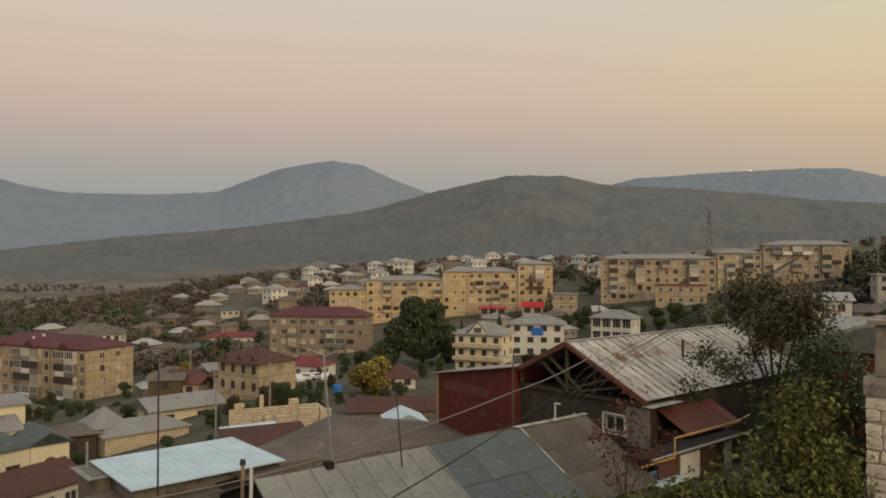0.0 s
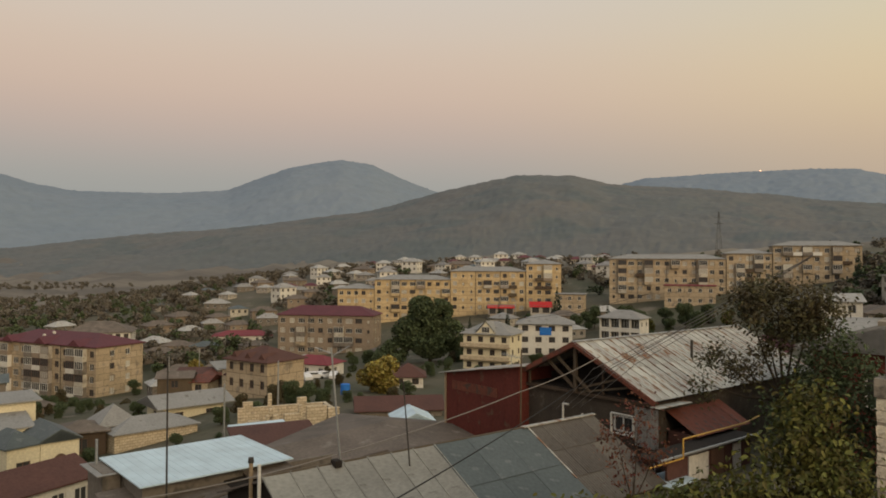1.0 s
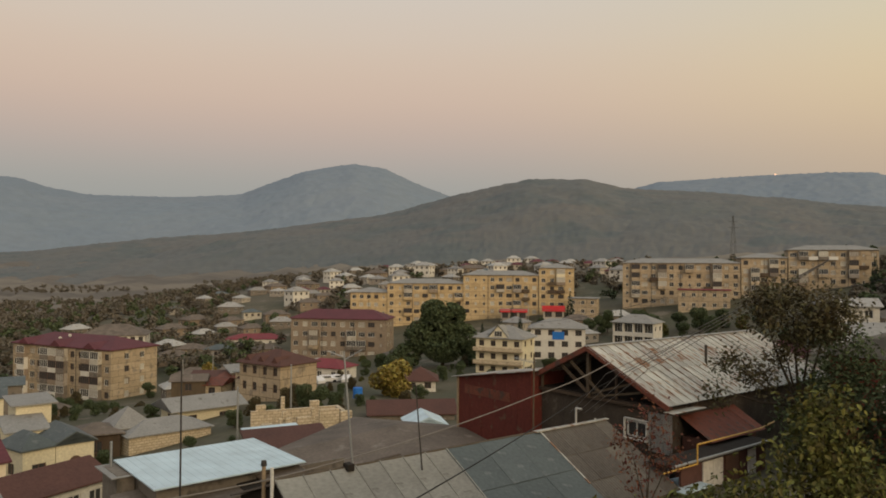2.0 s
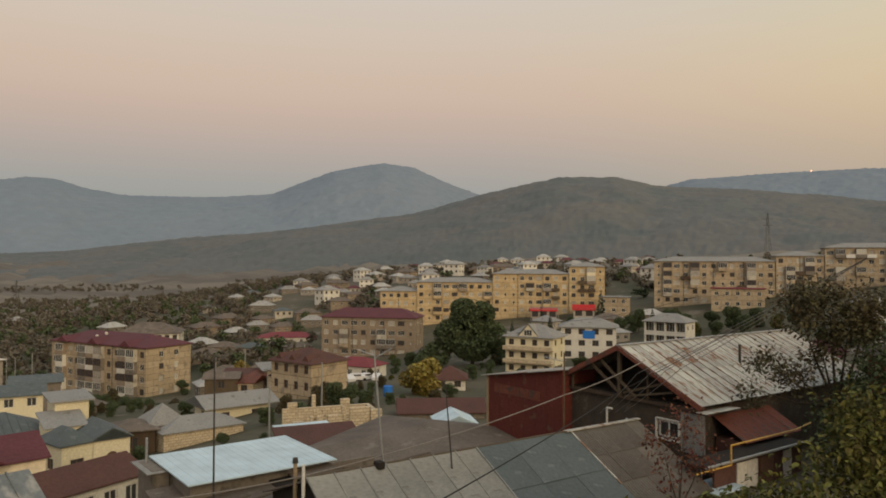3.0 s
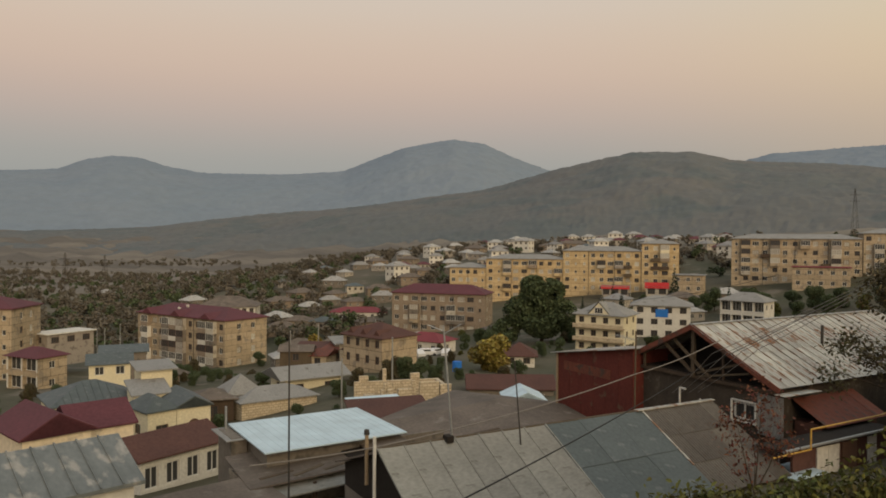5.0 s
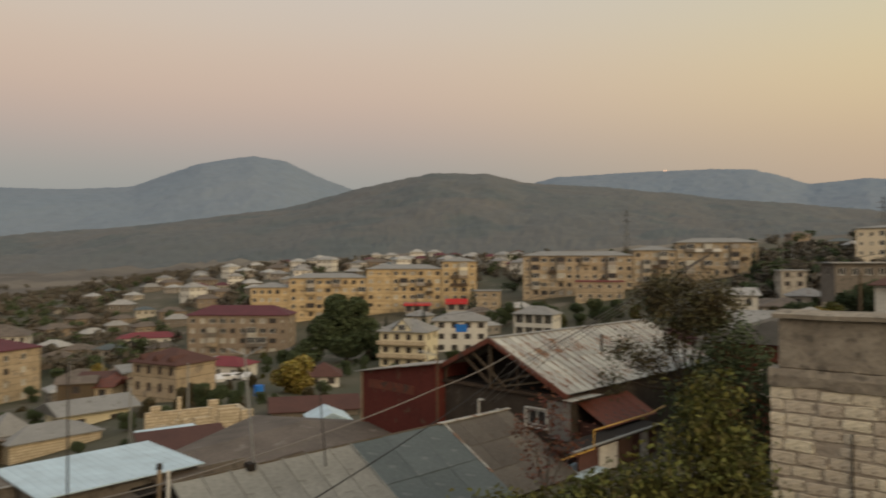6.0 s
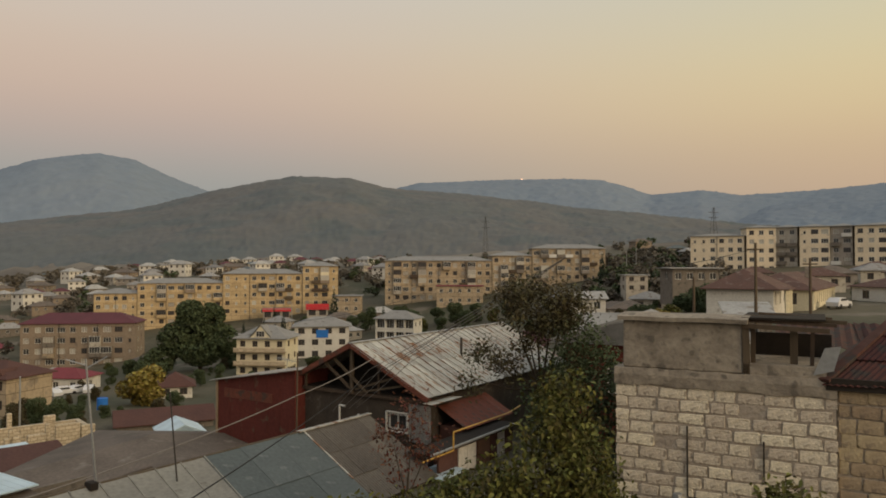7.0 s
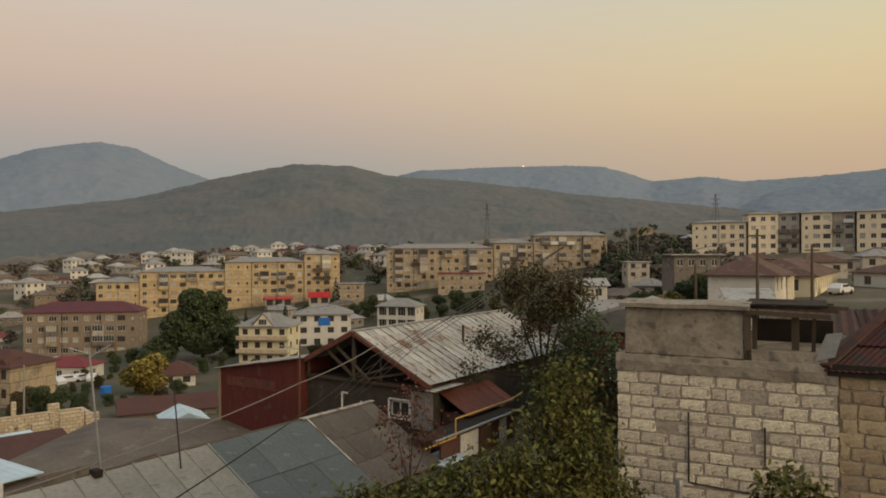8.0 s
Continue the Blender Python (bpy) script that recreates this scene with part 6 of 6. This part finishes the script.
# the olive-green bush in front
tree(pose(4.1, 8.9, 34.9), [(0.25, 0.1, 3.15, 0.42, 0.42, 0.45), (-0.05, 0, 2.6, 0.6, 0.55, 0.5), (0.45, 0.0, 2.45, 0.45, 0.5, 0.5), (-0.75, 0.2, 2.05, 0.55, 0.6, 0.42), (0.2, -0.3, 1.8, 0.9, 0.7, 0.5), (0.9, -0.2, 1.55, 0.6, 0.6, 0.5), (-1.45, 0.3, 1.5, 0.6, 0.5, 0.4), (-2.0, 0.6, 1.25, 0.45, 0.5, 0.35), (-0.6, -0.2, 1.2, 0.9, 0.8, 0.5), (1.2, -0.6, 1.1, 0.45, 0.5, 0.5), (0.3, -0.5, 0.8, 1.1, 0.8, 0.5), (-1.2, 0.3, 1.8, 0.7, 0.5, 0.42), (-1.9, 0.6, 1.62, 0.6, 0.5, 0.38), (-2.5, 0.9, 1.5, 0.6, 0.5, 0.4), (-2.9, 1.0, 1.1, 0.5, 0.5, 0.4), (1.35, -0.75, 1.55, 0.35, 0.4, 0.4), (1.2, -0.7, 0.7, 0.7, 0.6, 0.7), (-1.0, -0.4, 0.6, 1.2, 0.7, 0.5)],
     30000, 0.085, "leaf_olive", "leafy olive-green bush turning yellow in autumn", 1.2, 0.06, -1.0, 23, 0.1, LEAF_NEAR, name="bush", category="bush", per=9, shell=0.25, droop=0.5)
tree(pose(6.25, 6.6, 35.4), [(-0.3, 0.1, 1.85, 0.35, 0.35, 0.32), (0.05, 0, 1.7, 0.3, 0.3, 0.25), (-0.1, 0, 1.4, 0.45, 0.4, 0.35), (0.3, 0, 1.35, 0.35, 0.3, 0.3)],
     2800, 0.09, "leaf_olive", "small olive-green bush before the block wall", 0.9, 0.03, -1.0, 24, 0.07, LEAF_NEAR, name="bush", category="bush", per=8, shell=0.2, droop=0.5)
tree(pose(3.25, 13.2, 34.1), [(0.1, 0, 3.2, 0.35, 0.3, 0.5), (-0.3, 0, 2.7, 0.4, 0.35, 0.4), (0.45, 0, 2.6, 0.4, 0.35, 0.4), (0.0, 0, 2.2, 0.55, 0.4, 0.4)],
     800, 0.07, "leaf_red", "thin shrub with sparse red autumn leaves", 1.6, 0.03, -0.5, 25, 0.09, LEAF_NEAR, name="red_shrub", category="shrub", per=6, shell=0.2)

# ---------------------------------------------------------------- blocks of the near walls


def stone_mesh(w, h, seed, depth=0.1):
    """A worn block: chamfered, with an uneven outline; the front faces -y."""
    rg = random.Random(seed)
    bm = bmesh.new()
    c = min(w, h) * rg.uniform(0.05, 0.13)
    out = [(-w / 2 + c, -h / 2), (w / 2 - c, -h / 2), (w / 2, -h / 2 + c), (w / 2, h / 2 - c), (w / 2 - c, h / 2), (-w / 2 + c, h / 2), (-w / 2, h / 2 - c), (-w / 2, -h / 2 + c)]
    out = [(x + rg.uniform(-0.012, 0.012), z + rg.uniform(-0.012, 0.012)) for x, z in out]
    f = [bm.verts.new((x * 0.965, -0.012 + rg.uniform(-0.006, 0.004), z * 0.93)) for x, z in out]
    m = [bm.verts.new((x, 0.004, z)) for x, z in out]
    b = [bm.verts.new((x, depth, z)) for x, z in out]
    bm.faces.new(f)
    for k in range(8):
        bm.faces.new((f[(k + 1) % 8], f[k], m[k], m[(k + 1) % 8]))
        bm.faces.new((m[(k + 1) % 8], m[k], b[k], b[(k + 1) % 8]))
    me = bpy.data.meshes.new("block")
    bm.to_mesh(me)
    bm.free()
    return me


def lay_blocks(parent, x0, x1, z_top, courses, course, material, joint, seed):
    """Courses of blocks from the top down, with uneven lengths and joints."""
    rg = random.Random(seed)
    shapes = {}
    for r in range(courses):
        x = x0 - (rg.uniform(0.0, 0.25))
        z = z_top - course * (r + 0.5)
        while x < x1 - 0.03:
            w = rg.choice((0.38, 0.42, 0.34, 0.44, 0.4, 0.3, 0.2))
            a, b = max(x, x0), min(x + w, x1)
            x += w + joint + rg.uniform(-0.008, 0.012)
            if b - a < 0.08 or rg.random() < 0.025:
                continue
            q = round((b - a) / 0.04) * 0.04
            key = (q, rg.randrange(7))
            if key not in shapes:
                me = stone_mesh(q, course - joint, hash((q * 100 // 1, key[1])) % 9999)
                me.materials.append(MATS[material])
                shapes[key] = me
            ob = new("block", shapes[key])
            ob.parent = parent
            ob.matrix_basis = pose((a + b) / 2, rg.uniform(-0.006, 0.008), z + rg.uniform(-0.01, 0.01), 0, rg.uniform(-1.6, 1.6), 0) @ Matrix.Diagonal(((b - a) / q, 1, rg.uniform(0.88, 1.06), 1))


lay_blocks(bk, 0.0, WL, 3.97, 14, 0.205, "limestone", 0.028, 3)
lay_blocks(oc, 0.02, 4.0, 4.1, 13, 0.215, "ochre_stone", 0.014, 8)

# ---------------------------------------------------------------- poles, cables and small things


def cable(points, radius, material, label, sag=0.0):
    """A hanging cable through the points."""
    cu = bpy.data.curves.new("cable", "CURVE")
    cu.dimensions, cu.bevel_depth, cu.bevel_resolution = "3D", radius, 1
    sp = cu.splines.new("POLY")
    pts = []
    for a, b in zip(points, points[1:]):
        a, b = Vector(a), Vector(b)
        for k in range(12):
            s = k / 12
            pts.append(a.lerp(b, s) - Vector((0, 0, 4 * sag * s * (1 - s))))
    pts.append(Vector(points[-1]))
    sp.points.add(len(pts) - 1)
    for p, q in zip(sp.points, pts):
        p.co = (*q, 1)
    tmp = bpy.data.objects.new("tmp", cu)
    me = bpy.data.meshes.new_from_object(tmp)
    bpy.data.objects.remove(tmp)
    me.materials.clear()
    me.materials.append(MATS[material])
    ob = new("cable", me)
    return tagged(ob, label, "cable", "overhead cables")


def pole(a, b, r, material, label, arms=(), name="pole"):
    t = thing(name, Matrix.Translation(a), label, "pole", "poles")
    bm = bmesh.new()
    rod(bm, (0, 0, 0), Vector(b) - Vector(a), r, r * 0.7, 8)
    part("shaft", bm, material, t)
    for p, q in arms:
        bm = bmesh.new()
        rod(bm, p, q, r * 0.5, r * 0.5, 6)
        part("arm", bm, material, t)
    return t


pole((-8.63, 22.39, 30.0), (-8.75, 22.7, 36.9), 0.035, "iron", "thin dark steel aerial mast")
pole((-3.6, 24.4, 32.8), (-4.0, 24.6, 37.1), 0.04, "galvanised", "thin grey mast with forked arms", arms=[((-0.4, 0.2, 4.1), (-0.95, 0.2, 4.3)), ((-0.4, 0.2, 4.0), (0.2, 0.2, 4.35))])
pole((-1.37, 24.96, 33.0), (-1.62, 25.1, 35.9), 0.028, "iron", "short leaning iron rod on the roof")
pole((3.0, 31.86, 31.5), (3.05, 32.0, 36.2), 0.045, "old_wood", "weathered service pole beside the red hut")
for bx, r, z0, z1 in ((39.6, 60, 35.5, 41.6), (35.4, 70, 35.5, 38.8), (43.1, 66, 35.5, 40.5)):
    x, y = spot(bx, r)
    pole((x, y, z0), (x, y, z1), 0.13, "old_wood", "wooden utility pole beside the houses", arms=[((-0.7, 0, z1 - z0 - 0.5), (0.7, 0, z1 - z0 - 0.5))] if bx != 35.4 else (), name="utility_pole")
for bx, r, hgt in ((30.6, 262, 10), (31.3, 262, 11), (5.0, 240, 9), (-25.2, 195, 9), (-33.0, 190, 11), (-34.0, 192, 10), (-18.9, 170, 9), (-21, 165, 8), (-34.5, 188, 10), (-14.5, 190, 9), (-13.2, 88, 7), (-17.1, 78, 6)):
    x, y = spot(bx, r)
    z = float(ground_z(x, y))
    pole((x, y, z - 1), (x, y, z + hgt), 0.12, "galvanised", "tall pale street pole in the town", name="street_pole")
for bx, r, hgt in ((19.9, 600, 32), (-36.5, 480, 26), (-38.8, 430, 22), (36.8, 480, 22), (-34.0, 500, 24)):
    x, y = spot(bx, r)
    z = float(ground_z(x, y))
    t = thing("pylon", pose(x, y, z - 1), "tall steel lattice pylon in the haze", "pylon", "pylons")
    for k in range(4):
        sx, sy = (1, 1, -1, -1)[k], (1, -1, 1, -1)[k]
        bm = bmesh.new()
        beam(bm, (sx * 2, sy * 2, 0), (sx * 0.25, sy * 0.25, hgt), 0.16, 0.16)
        part("leg", bm, "iron", t)
    for k in range(7):
        f0, f1 = k / 7, (k + 1) / 7
        w0, w1 = 2 - 1.75 * f0, 2 - 1.75 * f1
        bm = bmesh.new()
        beam(bm, (-w0, -w0, hgt * f0), (w1, -w1, hgt * f1), 0.09, 0.09)
        part("brace", bm, "iron", t)
    for f in (0.72, 0.86):
        bm = bmesh.new()
        beam(bm, (-3.5, 0, hgt * f), (3.5, 0, hgt * f), 0.25, 0.25)
        part("crossarm", bm, "iron", t)

def on_house(x, y, z):
    return HOUSE @ Vector((x, y, z))


cable([spot(-24, 22) + (33.4,), (-3.9, 24.4, 33.55), (3.0, 31.8, 34.4), on_house(0.1, -1.5, 4.6)], 0.022, "cable_grey", "pale sagging service cable over the roofs", 0.12)
cable([spot(-9, 12) + (35.6,), on_house(-2.2, -1.8, 3.35), spot(24, 40) + (39.6,)], 0.016, "cable_black", "black overhead cable across the roofs", 0.1)
for k in range(4):
    cable([on_house(0.1, 1.2 - k * 0.5, 1.75 + 0.1 * k), on_house(-3.5 + k * 0.25, -4.0 - k * 0.5, 4.6 + 0.1 * k), spot(26, 24 + k) + (40.2,)], 0.011, "cable_grey", "thin service wire to the open gable", 0.05)
cable([on_house(0.3, -4.2, 2.4), on_house(0.2, -4.6, 1.5), on_house(0.15, -4.4, 0.4), on_house(-0.6, -5.0, -0.2)], 0.02, "cable_grey", "loose pale cable hanging down the wall", 0.05)
cable([spot(-12, 200) + (26,), spot(2, 120) + (31,), spot(15, 60) + (37.5,)], 0.02, "cable_black", "long black power line over the town", 1.0)
cable([spot(39.6, 60) + (41.2,), spot(30, 45) + (39.6,), spot(22, 46) + (38.4,)], 0.02, "cable_black", "power line from the utility pole", 0.3)

# bracket with white pipe on the gable wall
bk2 = bmesh.new()
for a, b in (((0.2, 0.85, 1.1), (0.2, 0.85, 2.05)), ((0.2, 0.85, 2.05), (0.2, 0.5, 2.05)), ((0.2, -0.35, 1.4), (0.2, -0.35, 1.75))):
    rod(bk2, a, b, 0.05, sides=8)
ob = part("pipe_bracket", bk2, "white_paint")
ob.matrix_world = HOUSE
tagged(ob, "white painted pipe stub on the gable wall", "pipe")
# stove pipe and post by the long roof
sp = thing("stove_pipe", pose(-6.2, 22.9, 32.6), "pale stove pipe with a dark cowl", "chimney")
bm = bmesh.new()
rod(bm, (0, 0, -0.5), (0, 0, 1.15), 0.065, sides=12)
part("pipe", bm, "bright_wood", sp)
bm = bmesh.new()
rod(bm, (0, 0, 1.12), (0, 0, 1.28), 0.1, 0.08, sides=12)
part("cowl", bm, "iron", sp, "dark metal cowl")
bm = bmesh.new()
rod(bm, (0, 0, -1.6), (0, 0, 1.3), 0.055, sides=10)
ob = part("white_post", bm, "white_paint")
ob.matrix_world = pose(-5.72, 22.05, 32.6)
tagged(ob, "white pipe post at the roof corner", "post")
bm = bmesh.new()
rod(bm, (0, 0, -0.4), (0, 0, 0.35), 0.05, sides=10)
rod(bm, (0, 0, 0.35), (0, 0, 0.45), 0.08, 0.07, sides=10)
ob = part("vent_pipe", bm, "galvanised")
ob.matrix_world = BLOCK @ pose(1.05, -0.25, 1.85)
tagged(ob, "short grey vent pipe before the block wall", "pipe")


# a parked car in the yard
def car(m, label):
    c = thing("car", m, label, "car")
    bm = bmesh.new()
    prof = [(-2.1, 0.35), (2.1, 0.35), (2.15, 0.75), (1.9, 0.95), (1.0, 1.02), (0.45, 1.48), (-1.3, 1.48), (-1.95, 1.02), (-2.15, 0.9)]
    sides = [[bm.verts.new((x, y * (0.86 if z > 1.2 else 1.0), z)) for x, z in prof] for y in (-0.85, 0.85)]
    bm.faces.new(sides[0][::-1])
    bm.faces.new(sides[1])
    for k in range(len(prof)):
        j = (k + 1) % len(prof)
        bm.faces.new((sides[0][k], sides[0][j], sides[1][j], sides[1][k]))
    part("body", bm, "car_paint", c)
    for y in (-0.86, 0.82):
        part("side_window", boxed(-1.25, 0.6, y, y + 0.04, 1.06, 1.4), "window_glass", c)
    for x in (-1.35, 1.35):
        for y in (-0.9, 0.72):
            bm = bmesh.new()
            rod(bm, (x, y, 0.33), (x, y + 0.18, 0.33), 0.33, sides=14)
            part("wheel", bm, "cable_black", c)
    return c


car(pose(*spot(44.85, 116), float(ground_z(*spot(44.85, 116))) + 0.05, 0, 0, 22), "silver-grey parked car in the yard")
for k, (bx, r) in enumerate(((-10.5, 150), (-9.8, 152), (-9.0, 149), (-11.3, 148), (-19.5, 172), (-18.3, 175), (9.6, 250))):
    x, y = spot(bx, r)
    car(pose(x, y, float(ground_z(x, y)) + 0.05, 0, 0, 20 + 37 * k), "pale car parked between the houses")
bm = bmesh.new()
rod(bm, (0, 0, 0), (0, 0, 1.5), 0.7, sides=18)
ob = part("water_tank", bm, "blue_cloth")
ob.matrix_world = pose(-15.6, 108.9, 20.3)
tagged(ob, "dark blue cylindrical water tank", "tank")
# satellite dishes on roofs
for x, y, z in ((-98, 181, 22.0), (-101, 182, 21.2)):
    bm = bmesh.new()
    bmesh.ops.create_uvsphere(bm, u_segments=14, v_segments=8, radius=0.45)
    for v in bm.verts:
        v.co.y *= 0.25
    ob = part("satellite_dish", bm, "white_paint", smooth=True)
    ob.matrix_world = pose(x, y, z, 20)
    tagged(ob, "white satellite dish on a roof", "dish")
# a far light on the ridge
fl = bpy.data.materials.new("far_fire")
fl.use_nodes = True
fb = fl.node_tree.nodes["Principled BSDF"]
fb.inputs["Emission Color"].default_value, fb.inputs["Emission Strength"].default_value = (1.0, 0.4, 0.12, 1), 1.6
MATS["far_fire"] = fl
bm = bmesh.new()
bmesh.ops.create_icosphere(bm, subdivisions=2, radius=6.0)
ob = part("far_fire", bm, "far_fire", smooth=True)
ob.matrix_world = pose(*spot(22.7, 4380), EYE + 4380 * math.tan(radians(6.5)))
tagged(ob, "small orange fire glowing on the distant ridge", "fire")

# a bent television aerial on the hut roof
ta = thing("tv_aerial", HOUSE @ pose(0.3, 4.6, 3.3), "small bent television aerial on the hut roof", "aerial")
bm = bmesh.new()
rod(bm, (0, 0, -0.1), (0.05, 0.0, 0.75), 0.02, sides=6)
part("mast", bm, "galvanised", ta)
bm = bmesh.new()
rod(bm, (0.05, -0.7, 0.62), (0.05, 0.75, 0.74), 0.014, sides=6)
part("boom", bm, "galvanised", ta)
for k in range(6):
    bm = bmesh.new()
    y = -0.6 + k * 0.25
    rod(bm, (-0.3, y, 0.63 + k * 0.02), (0.4, y + 0.05, 0.66 + k * 0.02), 0.01, sides=5)
    part("element", bm, "galvanised", ta)
